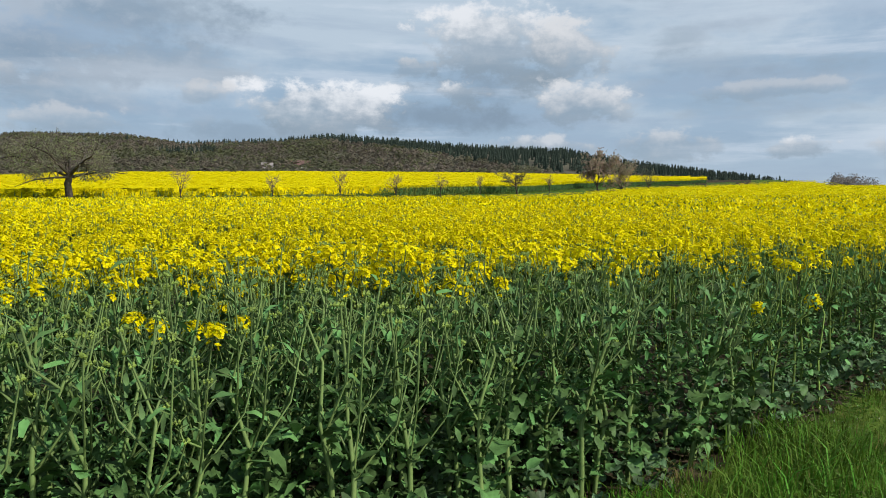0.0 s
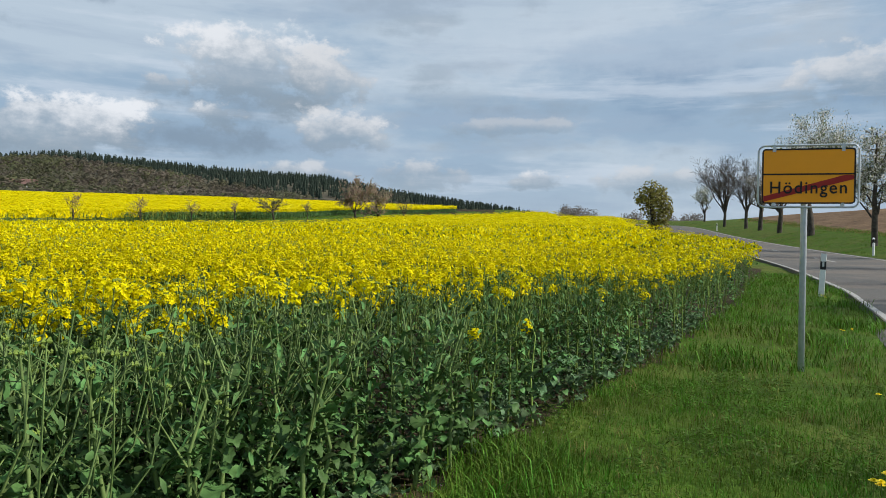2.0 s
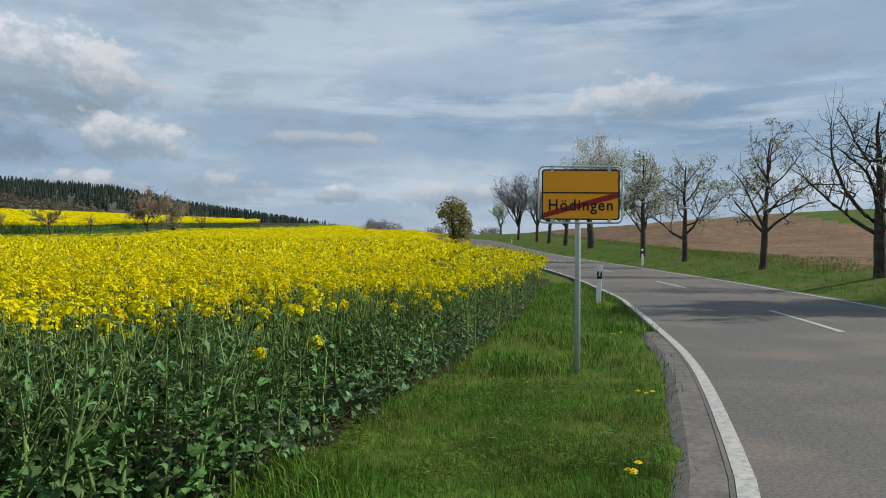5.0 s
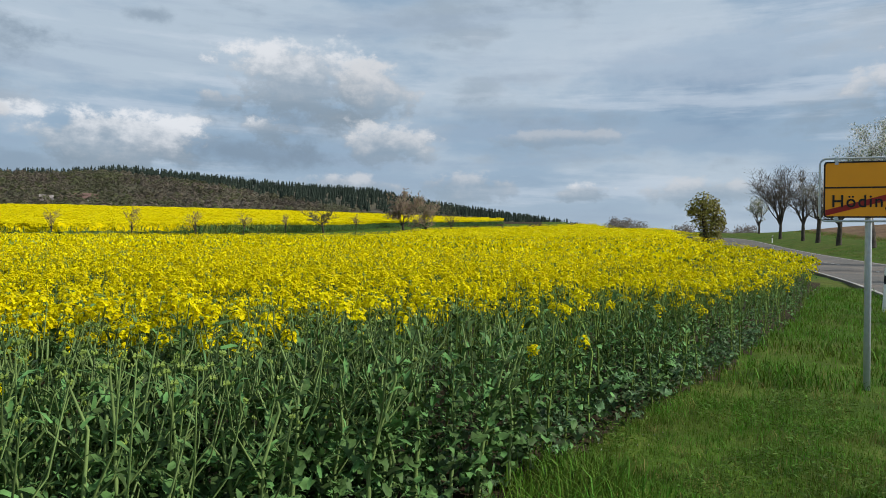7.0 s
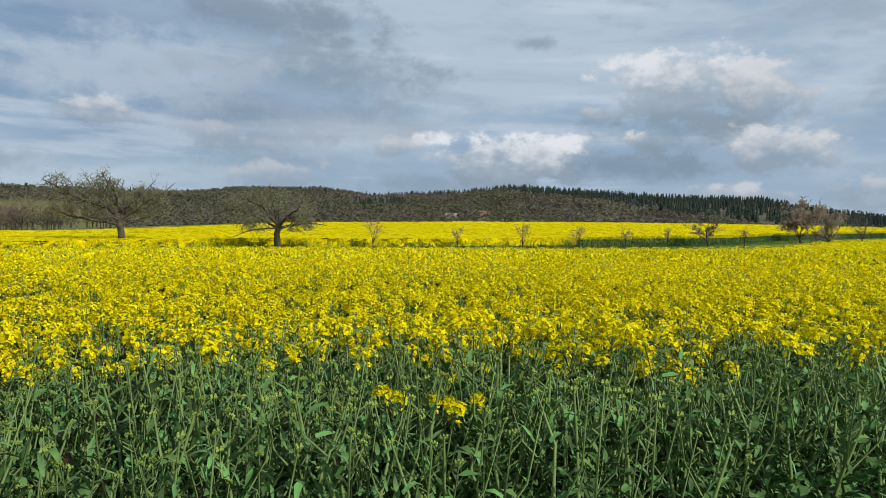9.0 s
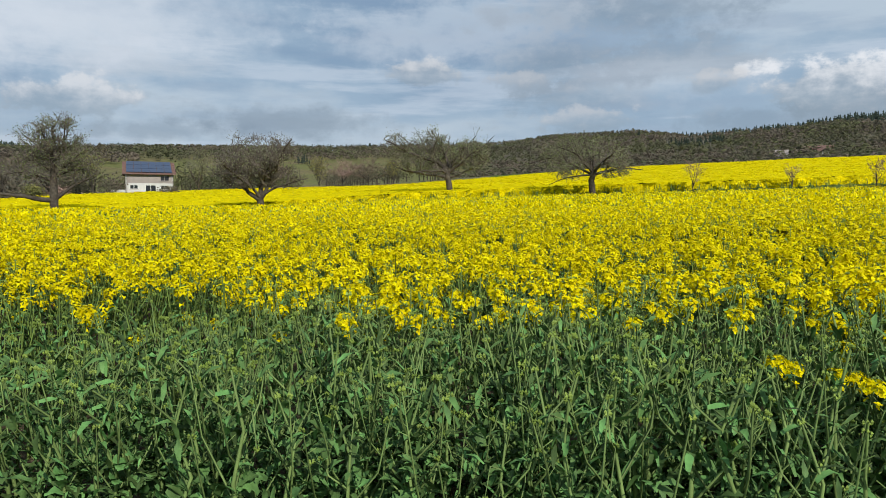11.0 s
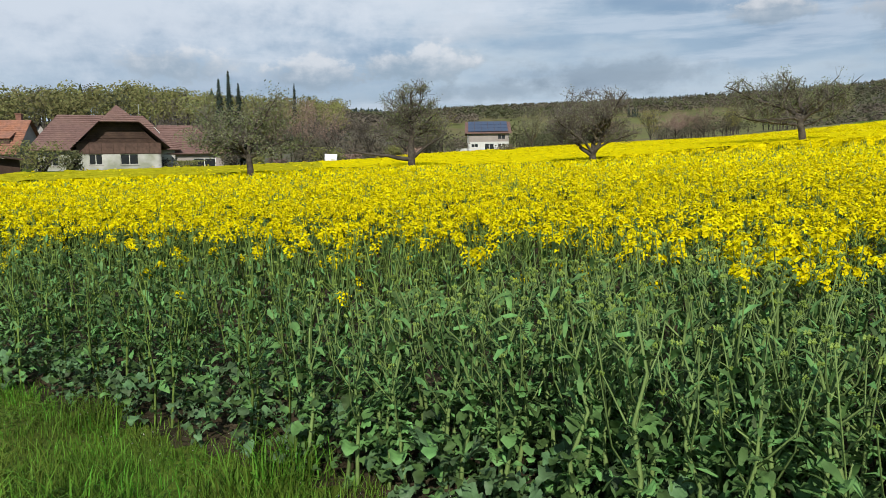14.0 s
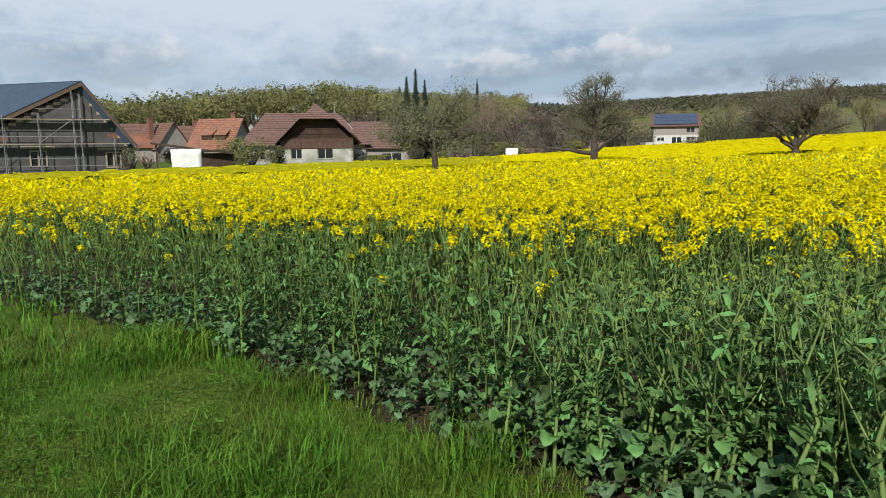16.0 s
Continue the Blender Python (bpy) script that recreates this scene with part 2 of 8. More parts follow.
M_BARK = material("bark", (0.050, 0.040, 0.032), 0.95, 0.35, 7, 0.8, 18, second=(0.085, 0.074, 0.058), mix_scale=3, dist=0.03)
M_TWIG = material("twig", (0.115, 0.098, 0.084), 0.9, 0.2, 5, 0, island=0.25)
M_YOUNGLEAF = material("young_leaf", (0.125, 0.160, 0.045), 0.6, 0.2, 5, 0, island=0.4, hue=0.02, thin=0.3)
M_GREYLEAF = material("grey_leaf", (0.190, 0.200, 0.110), 0.65, 0.2, 5, 0, island=0.4, hue=0.02, thin=0.25)
M_BLOSSOM = material("blossom", (0.78, 0.76, 0.70), 0.6, 0.1, 5, 0, island=0.15, thin=0.3)
M_PALETWIG = material("pale_twig", (0.235, 0.205, 0.190), 0.9, 0.2, 5, 0, island=0.15, thin=0.45)
M_PINKTWIG = material("reddish_twig", (0.27, 0.185, 0.150), 0.85, 0.2, 5, 0, island=0.3)
M_LOWLEAF = material("rape_low_leaf", (0.086, 0.152, 0.064), 0.55, 0.35, 18, 0.4, 40, island=0.5, hue=0.02, thin=0.16, spec=0.3, dist=0.006)
M_SCAFF = material("scaffold_tube", (0.23, 0.235, 0.245), 0.6, 0.2, 8, 0.1, 90, metal=0.2)
M_IVY = material("ivy_leaf", (0.225, 0.205, 0.050), 0.55, 0.2, 5, 0, island=0.5, hue=0.02, thin=0.4)
M_CONIFER = material("conifer", (0.034, 0.047, 0.036), 0.9, 0.2, 0.3, 0, island=0.18, thin=0.05, spec=0.05)
M_BAREWOOD = material("bare_wood", (0.176, 0.148, 0.116), 0.95, 0.3, 0.03, 0, island=0.06, hue=0.01, thin=0.42, spec=0.05, second=(0.126, 0.132, 0.074), mix_scale=0.022, mix_lo=0.44, mix_hi=0.60)
M_SPRINGWOOD = material("spring_wood", (0.150, 0.156, 0.078), 0.9, 0.25, 0.05, 0, island=0.08, hue=0.02, thin=0.42, spec=0.05)
M_VILLAGEWOOD = material("budding_wood", (0.262, 0.268, 0.098), 0.9, 0.3, 0.12, 0, island=0.16, hue=0.02, second=(0.170, 0.155, 0.070), mix_scale=0.06, thin=0.38, spec=0.05)
M_BARGE = material("barge_timber", (0.115, 0.072, 0.050), 0.8, 0.2, 4, 0.3, 20)
M_STEEL = material("galvanised_steel", (0.50, 0.54, 0.57), 0.5, 0.1, 20, 0.1, 90, metal=0.2, dist=0.002)
M_SIGNYELLOW = material("sign_yellow", (0.95, 0.365, 0.003), 0.45, 0.04, 3, 0.0, spec=0.4)
M_SIGNBLACK = material("sign_black", (0.012, 0.012, 0.012), 0.5, 0.1, 8, 0.0)
M_SIGNRED = material("sign_red", (0.34, 0.022, 0.015), 0.5, 0.06, 8, 0.0)
M_WHITEPLASTIC = material("white_plastic", (0.76, 0.76, 0.74), 0.5, 0.08, 10, 0.1, 60)
M_BLACKPLASTIC = material("black_plastic", (0.015, 0.015, 0.016), 0.45, 0.1, 10, 0.0)
M_REFLECTOR = material("reflector", (0.62, 0.62, 0.62), 0.2, 0.05, 30, 0.2, 200, metal=0.5)
M_PLASTER = material("white_plaster", (0.55, 0.545, 0.52), 0.9, 0.08, 1.5, 0.3, 30, second=(0.50, 0.485, 0.45), mix_scale=0.8, mix_lo=0.55, mix_hi=0.75)
M_OLDWALL = material("weathered_plaster", (0.50, 0.49, 0.455), 0.9, 0.12, 1.5, 0.3, 30, second=(0.29, 0.30, 0.23), mix_scale=0.55, mix_lo=0.42, mix_hi=0.62)
M_BALCONY = material("brown_panel_boards", (0.110, 0.066, 0.052), 0.85, 0.25, 4, 0.4, 20, second=(0.085, 0.052, 0.04))
M_GREYPLASTER = material("grey_plaster", (0.31, 0.275, 0.255), 0.9, 0.1, 1.5, 0.3, 30)
M_BLOCK = material("grey_block_wall", (0.092, 0.088, 0.088), 0.95, 0.18, 3.0, 0.5, 14, second=(0.072, 0.068, 0.07), mix_scale=0.9)
M_TILE = material("brown_roof_tile", (0.170, 0.100, 0.086), 0.85, 0.18, 3, 0.3, 20, second=(0.19, 0.115, 0.095), mix_scale=0.7)
M_ORANGETILE = material("orange_roof_tile", (0.310, 0.140, 0.085), 0.85, 0.25, 3, 0.3, 20, second=(0.24, 0.12, 0.085), mix_scale=0.9)
M_REDTILE = material("red_roof_tile", (0.185, 0.100, 0.078), 0.85, 0.25, 3, 0.3, 20, second=(0.17, 0.098, 0.07), mix_scale=0.9)
M_DARKWOOD = material("dark_boards", (0.055, 0.033, 0.024), 0.85, 0.25, 4, 0.4, 20, second=(0.08, 0.05, 0.036))
M_WOOD = material("new_timber", (0.36, 0.29, 0.22), 0.75, 0.15, 5, 0.3, 30)
M_BRICK = material("brick_red", (0.185, 0.092, 0.068), 0.9, 0.2, 4, 0.3, 25)
M_SLATE = material("dark_roof_sheet", (0.048, 0.072, 0.110), 0.6, 0.12, 2, 0.2, 20)
M_SOLAR = material("solar_glass", (0.030, 0.048, 0.095), 0.3, 0.1, 1, 0.0, spec=0.6)
M_PALEWALL = material("pale_grey_plaster", (0.38, 0.365, 0.345), 0.9, 0.1, 1.5, 0.3, 30, second=(0.33, 0.315, 0.30), mix_scale=0.8)
M_GLASSDARK = material("dark_window_glass", (0.02, 0.023, 0.026), 0.15, 0.1, 3, 0.0, spec=0.6)
M_TARP = material("white_tarpaulin", (0.82, 0.82, 0.80), 0.55, 0.06, 2, 0.5, 5, dist=0.05)
M_DANDELION = material("dandelion_yellow", (0.85, 0.68, 0.01), 0.6, 0.08, 30, 0, island=0.1)


def furrow(m, scale, turn, low, high):
    """Long worked lines across a field, as light and dark streaks of crumbled earth."""
    nt = m.node_tree
    hsv = next(n for n in nt.nodes if n.bl_idname == "ShaderNodeHueSaturation")
    mp = nt.nodes.new("ShaderNodeMapping")
    mp.inputs[2].default_value = (0, 0, radians(turn))
    nt.links.new(nt.nodes.new("ShaderNodeTexCoord").outputs["Object"], mp.inputs[0])
    mp2 = nt.nodes.new("ShaderNodeMapping")
    mp2.inputs[3].default_value = (0.04, 1.0, 1.0)
    nt.links.new(mp.outputs[0], mp2.inputs[0])
    ns = nt.nodes.new("ShaderNodeTexNoise")
    ns.inputs["Scale"].default_value, ns.inputs["Detail"].default_value = scale, 4.0
    nt.links.new(mp2.outputs[0], ns.inputs["Vector"])
    mr = nt.nodes.new("ShaderNodeMapRange")
    for k, v in ((1, 0.38), (2, 0.62), (3, low), (4, high)):
        mr.inputs[k].default_value = v
    nt.links.new(ns.outputs[0], mr.inputs[0])
    mul = nt.nodes.new("ShaderNodeMath")
    mul.operation = "MULTIPLY"
    nt.links.new(hsv.inputs["Value"].links[0].from_socket, mul.inputs[0])
    nt.links.new(mr.outputs[0], mul.inputs[1])
    nt.links.new(mul.outputs[0], hsv.inputs["Value"])


furrow(M_TILLED, 3.2, -58.0, 0.84, 1.14)


# ------------------------------------------------------------------ mesh helpers
class Shape:
    """Collects vertices, faces and material slots of one mesh."""

    def __init__(self):
        self.v, self.f, self.m = [], [], []

    def face(self, pts, mat=0):
        i = len(self.v)
        self.v.extend(tuple(p) for p in pts)
        self.f.append(tuple(range(i, i + len(pts))))
        self.m.append(mat)

    def tube(self, pts, radii, sides=5, mat=0, cap=False):
        i0 = len(self.v)
        for k, (p, r) in enumerate(zip(pts, radii)):
            d = Vector(pts[min(k + 1, len(pts) - 1)]) - Vector(pts[max(k - 1, 0)])
            d = d.normalized() if d.length > 1e-9 else Vector((0, 0, 1))
            a = d.orthogonal().normalized() if abs(d.z) < 0.9 else d.cross(Vector((0, 1, 0))).normalized()
            b = d.cross(a)
            for s in range(sides):
                g = 2 * math.pi * s / sides
                self.v.append(tuple(Vector(p) + (a * math.cos(g) + b * math.sin(g)) * r))
        for k in range(len(pts) - 1):
            for s in range(sides):
                t = (s + 1) % sides
                self.f.append((i0 + k * sides + s, i0 + k * sides + t, i0 + (k + 1) * sides + t, i0 + (k + 1) * sides + s))
                self.m.append(mat)
        if cap:
            self.f.append(tuple(i0 + (len(pts) - 1) * sides + s for s in range(sides)))
            self.m.append(mat)
            self.f.append(tuple(i0 + s for s in reversed(range(sides))))
            self.m.append(mat)

    def box(self, lo, hi, mat=0, m=None):
        (x0, y0, z0), (x1, y1, z1) = lo, hi
        c = [Vector(p) for p in ((x0, y0, z0), (x1, y0, z0), (x1, y1, z0), (x0, y1, z0), (x0, y0, z1), (x1, y0, z1), (x1, y1, z1), (x0, y1, z1))]
        if m:
            c = [m @ p for p in c]
        i = len(self.v)
        self.v.extend(tuple(p) for p in c)
        for q in ((0, 3, 2, 1), (4, 5, 6, 7), (0, 1, 5, 4), (1, 2, 6, 5), (2, 3, 7, 6), (3, 0, 4, 7)):
            self.f.append(tuple(i + k for k in q))
            self.m.append(mat)

    def slab(self, quad, thick, mat=0):
        """A board from four corners, thickened against its normal."""
        q = [Vector(p) for p in quad]
        n = (q[1] - q[0]).cross(q[2] - q[0]).normalized() * thick
        i = len(self.v)
        self.v.extend(tuple(p) for p in q)
        self.v.extend(tuple(p - n) for p in q)
        k = len(q)
        self.f.append(tuple(i + a for a in range(k)))
        self.f.append(tuple(i + k + a for a in reversed(range(k))))
        self.m.extend((mat, mat))
        for a in range(k):
            b = (a + 1) % k
            self.f.append((i + a, i + k + a, i + k + b, i + b))
            self.m.append(mat)

    def welded(self):
        """Joins corners that meet."""
        seen, ids = {}, []
        for p in self.v:
            ids.append(seen.setdefault(tuple(round(c, 3) for c in p), len(seen)))
        self.v = list(seen)
        self.f = [tuple(ids[i] for i in f) for f in self.f]
        keep = [k for k, f in enumerate(self.f) if len(set(f)) == len(f)]
        self.f, self.m = [self.f[k] for k in keep], [self.m[k] for k in keep]
        return self

    def mesh(self, name, mats, smooth=False):
        me = bpy.data.meshes.new(name)
        me.from_pydata(self.v, [], self.f)
        for m in mats:
            me.materials.append(m)
        me.polygons.foreach_set("material_index", self.m)
        if smooth:
            me.polygons.foreach_set("use_smooth", [True] * len(self.f))
        me.update()
        return me

    def arrays(self):
        """Triangles as numpy arrays, to scatter many of them into one mesh."""
        tri, tm = [], []
        for f, m in zip(self.f, self.m):
            for k in range(1, len(f) - 1):
                tri.append((f[0], f[k], f[k + 1]))
                tm.append(m)
        return np.array(self.v, float), np.array(tri, np.int64), np.array(tm, np.int64)


def part(name, shape, mats, parent, label="", smooth=False, m=None):
    ob = new(name, shape.mesh(name, mats if isinstance(mats, (list, tuple)) else [mats], smooth))
    ob.parent = parent
    if m is not None:
        ob.matrix_basis = m
    if label:
        ob["label"] = label
    return ob


def thing(name, m, label, category, group="", kind=""):
    ob = new(name)
    ob.matrix_basis = m
    ob.empty_display_size = 0.2
    return tagged(ob, label, category, group, kind)


def stuff_mesh(name, templates, mats, pos, yaw, size, lean=None, pick=None, height=None, smooth=False):
    """One mesh out of many copies of a few templates. lean: x and y tilt; height: a factor of z of its own."""
    n = len(pos)
    pick = np.random.randint(0, len(templates), n) if pick is None else pick
    V, F, Q, base = [], [], [], 0
    for k, (tv, tf, tm) in enumerate(templates):
        idx = np.where(pick == k)[0]
        if not len(idx):
            continue
        c, s = np.cos(yaw[idx])[:, None], np.sin(yaw[idx])[:, None]
        sz = size[idx][:, None]
        hz = sz if height is None else sz * height[idx][:, None]
        x, y, z = tv[None, :, 0] * sz, tv[None, :, 1] * sz, tv[None, :, 2] * hz
        X, Y = x * c - y * s, x * s + y * c
        if lean is not None:
            X = X + z * lean[idx, 0][:, None]
            Y = Y + z * lean[idx, 1][:, None]
        P = np.stack([X + pos[idx, 0][:, None], Y + pos[idx, 1][:, None], z + pos[idx, 2][:, None]], -1)
        V.append(P.reshape(-1, 3))
        F.append((tf[None] + (base + np.arange(len(idx)) * len(tv))[:, None, None]).reshape(-1, 3))
        Q.append(np.tile(tm, len(idx)))
        base += len(idx) * len(tv)
    V, F, Q = np.concatenate(V), np.concatenate(F), np.concatenate(Q)
    me = bpy.data.meshes.new(name)
    me.vertices.add(len(V))
    me.vertices.foreach_set("co", V.astype(np.float32).ravel())
    me.loops.add(len(F) * 3)
    me.loops.foreach_set("vertex_index", F.astype(np.int32).ravel())
    me.polygons.add(len(F))
    me.polygons.foreach_set("loop_start", np.arange(0, len(F) * 3, 3, dtype=np.int32))
    for m in mats:
        me.materials.append(m)
    me.polygons.foreach_set("material_index", Q.astype(np.int32))
    if smooth:
        me.polygons.foreach_set("use_smooth", [True] * len(F))
    me.update(calc_edges=True)
    return me


def inside(px, py, poly):
    """Which of the points lie in a polygon."""
    r = np.zeros(len(px), bool)
    n = len(poly)
    for i in range(n):
        (x0, y0), (x1, y1) = poly[i], poly[(i + 1) % n]
        c = (y0 > py) != (y1 > py)
        r ^= c & (px < (x1 - x0) * (py - y0) / (y1 - y0 + 1e-12) + x0)
    return r


def spline(pts, step):
    """A smooth line through plan points, sampled about every step metres."""
    p = np.array([(2 * pts[0][0] - pts[1][0], 2 * pts[0][1] - pts[1][1]), *pts, (2 * pts[-1][0] - pts[-2][0], 2 * pts[-1][1] - pts[-2][1])], float)
    out = []
    for i in range(1, len(p) - 2):
        n = max(2, int(np.hypot(*(p[i + 1] - p[i])) / step))
        for k in range(n):
            t = k / n
            out.append(0.5 * (2 * p[i] + (p[i + 1] - p[i - 1]) * t + (2 * p[i - 1] - 5 * p[i] + 4 * p[i + 1] - p[i + 2]) * t * t
                              + (3 * p[i] - p[i - 1] - 3 * p[i + 1] + p[i + 2]) * t ** 3))
    out.append(p[-2])
    return np.array(out)


def offset(line, d):
    """The line shifted to its left by d metres."""
    t = np.gradient(line, axis=0)
    t /= np.linalg.norm(t, axis=1)[:, None]
    return line + np.stack([-t[:, 1], t[:, 0]], 1) * d

# ------------------------------------------------------------------ terrain
KP = [0.0952, 0.8764, 1.3311, 1.0125, 0.6654, 0.1663, 0.3421, -0.4187, -0.1499, 0.2549]
KG = [(2, 3.3, 3.0, 0.0384), (12.5, 11.5, 6.0, -0.3692), (105, 80, 45.0, -0.655), (-85, 58, 30.0, 0.7458), (60, 130, 30.0, -1.4951), (22, 18, 6.0, -0.2492), (-40, 30, 10, -0.2779), (-35, 5, 10.0, -0.0728), (40, 75, 25, -0.4569), (92, 42, 24.0, 2.3365), (60, 30, 18.0, -0.5877), (92, 122, 13.0, -2.4)]
BANK = [0.9226, -1.0604, 0.6955, 0.547]


def rise(x, y):
    """The height of the ground within some 200 m."""
    x, y = np.asarray(x, float), np.asarray(y, float)
    u, v = np.tanh(x / 120) * 2.4, np.tanh(y / 168) * 3.36
    z = sum(k * b for k, b in zip(KP, (1, u, v, u * u, u * v, v * v, u ** 3, u * u * v, u * v * v, v ** 3)))
    for a, b, c, k in KG:
        z = z + k * np.exp(-((x - a) ** 2 + (y - b) ** 2) / (2 * c * c))
    # the grassy bank along the tree line
    q = beside(x, y)
    s = np.clip((q + 0.8) / 2.2, 0, 1)
    s = s * s * (3 - 2 * s)
    q, g = np.clip(q, 0, 140) / 50, np.clip((y - 25) / 40, 0, 1)
    return z + s * (BANK[0] * g + BANK[1] * g * q + BANK[2] * g * q * q + BANK[3] * q)


def beside(x, y):
    """Signed distance from the tree line, positive on its far side."""
    q = np.stack([np.ravel(x), np.ravel(y)], 1)
    t = np.gradient(TREE_LINE, axis=0)
    t /= np.linalg.norm(t, axis=1)[:, None]
    out = np.empty(len(q))
    for k in range(0, len(q), 5000):
        d = q[k:k + 5000, None] - TREE_LINE[None]
        i = (d ** 2).sum(-1).argmin(1)
        d = d[np.arange(len(i)), i]
        out[k:k + 5000] = t[i, 0] * d[:, 1] - t[i, 1] * d[:, 0]
    return out.reshape(np.shape(x))


# skyline of the wooded hills: azimuth and elevation of the tree tops, in degrees, and distance of the crest
SKYLINE = [(-180, 1.0, 900), (-60, 1.0, 900), (-34, 1.2, 700), (-27, 2.2, 620), (-24, 2.75, 620), (-18, 3.6, 620), (-14, 4.1, 620), (-9.5, 5.0, 600), (-3, 5.2, 620),
           (4, 5.6, 650), (9, 5.8, 680), (13, 5.3, 700), (20, 4.8, 760), (24, 5.2, 800), (30, 4.9, 800), (34, 4.4, 800), (47, 4.0, 760),
           (59, 3.8, 700), (68, 3.5, 560), (74, 4.5, 330), (82, 4.9, 280), (87.5, 5.4, 270), (94.5, 4.8, 270), (102, 4.0, 270), (110, 3.4, 280), (125, 2.2, 330), (180, 1.0, 600)]


def crest(az):
    s = np.array(SKYLINE)
    return np.interp(az, s[:, 0], s[:, 1]), np.interp(az, s[:, 0], s[:, 2])


def terrain(x, y):
    """Height of the land before the road was laid through it."""
    x, y = np.asarray(x, float), np.asarray(y, float)
    r, az = np.hypot(x, y), np.degrees(np.arctan2(-x, y))
    edge = np.interp(az, (-180, -120, -42, -30, -22, -15, -5, 35, 55, 66, 85, 110, 140, 180), (60, 90, 150, 158, 166, 185, 205, 200, 160, 120, 95, 85, 60, 60))
    el, rc = crest(az)
    q = np.minimum(r, edge) / np.maximum(r, 1e-6)
    near = rise(x * q, y * q)
    tall = np.interp(az, (66, 74), (4.6, 10.5))
    top = 1.3 + rc * np.tan(np.radians(el)) - tall
    t = np.clip((r - edge) / (rc - edge), 0, 1)
    far = near + (top - near) * (t * t * (3 - 2 * t)) - 3.0 * np.sin(np.clip(t * 2.2, 0, 1) * np.pi) * (np.abs(az - 10) < 60)
    return np.where(r > edge, far - np.maximum(r - rc, 0) * 0.01, near)


# plan of the fields, as plan points joined by smooth lines
CROP_EDGE = spline([(-75, -66), (-40, -32), (-19.8, -13.1), (-9.6, -4.05), (-6.75, -1.6), (-5.32, -0.62), (-4.22, 0.02), (-3.30, 0.54), (-1.12, 1.62), (0.72, 2.72), (1.47, 3.37),
                    (2.1, 3.93), (3.0, 4.70), (5.08, 6.66), (9.1, 10.4), (13.5, 14.8), (18.9, 20.5), (23.7, 26.9), (28.1, 33.3), (32.3, 40.1), (40.8, 53.7), (49.3, 67.3), (57.8, 80.8), (63.8, 90.9), (68.0, 99.8), (70.0, 109), (69.5, 119)], 0.4)
TREE_LINE = spline([(-33, -26), (-31.5, -8), (-33, 5), (-39.5, 16), (-38.5, 28), (-36, 41), (-26, 49), (-17, 51.5), (-7, 55.5), (6.8, 65), (14.5, 79), (21, 96), (34, 118), (52, 136), (76, 150)], 1.0)
LEFT_LINE = spline([(-26, -25), (-12, -10.8), (-4, -3.9), (0.9, 0.1), (2.7, 1.42), (4.25, 2.58), (7.22, 5.10), (9.96, 7.83), (12.66, 10.68), (15.25, 13.57), (20.06, 19.73), (24.65, 26.16), (29.05, 32.72),
                    (33.27, 39.49), (41.73, 53.12), (50.26, 66.67), (58.75, 80.2), (64.8, 90.4), (69.0, 99.5), (71.0, 109), (70.5, 119)], 0.5)
ROAD_W = 5.69
NEAR_CROP = np.concatenate([CROP_EDGE, offset(TREE_LINE, -1.2)[::-1]])
FAR_LINE = TREE_LINE + (offset(TREE_LINE, 1.0) - TREE_LINE) * np.interp(TREE_LINE[:, 0] + np.clip(TREE_LINE[:, 1] - 40, -10, 10), (-40, -20, -2, 16, 30), (1.8, 1.2, 1.5, 3.2, 3.6))[:, None]
FAR_CROP = np.concatenate([FAR_LINE, [(62, 150), (45, 165), (10, 196), (-42, 192), (-80, 165), (-98, 120), (-95, 80), (-88, 50), (-78, 34), (-64, 22), (-54, 8), (-46, -6), (-40, -22)]])
TILLED = [(23.0, 3.0), (26.6, 13.0), (32.6, 20.1), (36.4, 25.2), (40.9, 31.4), (51.0, 44.1), (69.7, 72.3), (84.3, 95.1), (140, 150), (165, 112), (90, 57), (66, 30), (50, -14), (30, -20)]

ROAD_MID = offset(LEFT_LINE, -ROAD_W / 2 + 0.095)
ROAD_WAY = np.concatenate([[0], np.cumsum(np.hypot(*np.diff(ROAD_MID, axis=0).T))])
ROAD_WAY -= ROAD_WAY[np.argmin(np.hypot(ROAD_MID[:, 0] - 11.9, ROAD_MID[:, 1] - 5.89))]
# the road climbs ever more steeply after the bend
ROAD_Z = np.interp(ROAD_WAY, (-60, -8, -4, 0, 4, 12, 24, 36, 48, 60, 72, 84, 96, 112, 130), (0.15, 0.20, 0.23, 0.28, 0.36, 0.57, 0.94, 1.37, 1.86, 2.40, 3.0, 3.66, 4.36, 5.34, 6.3))
# how steeply the grassy bank rises beside the far lane
BANKING = np.interp(ROAD_WAY, (-6, 4, 14, 26, 40, 60, 90), (0.05, 0.15, 0.17, 0.19, 0.20, 0.20, 0.20))


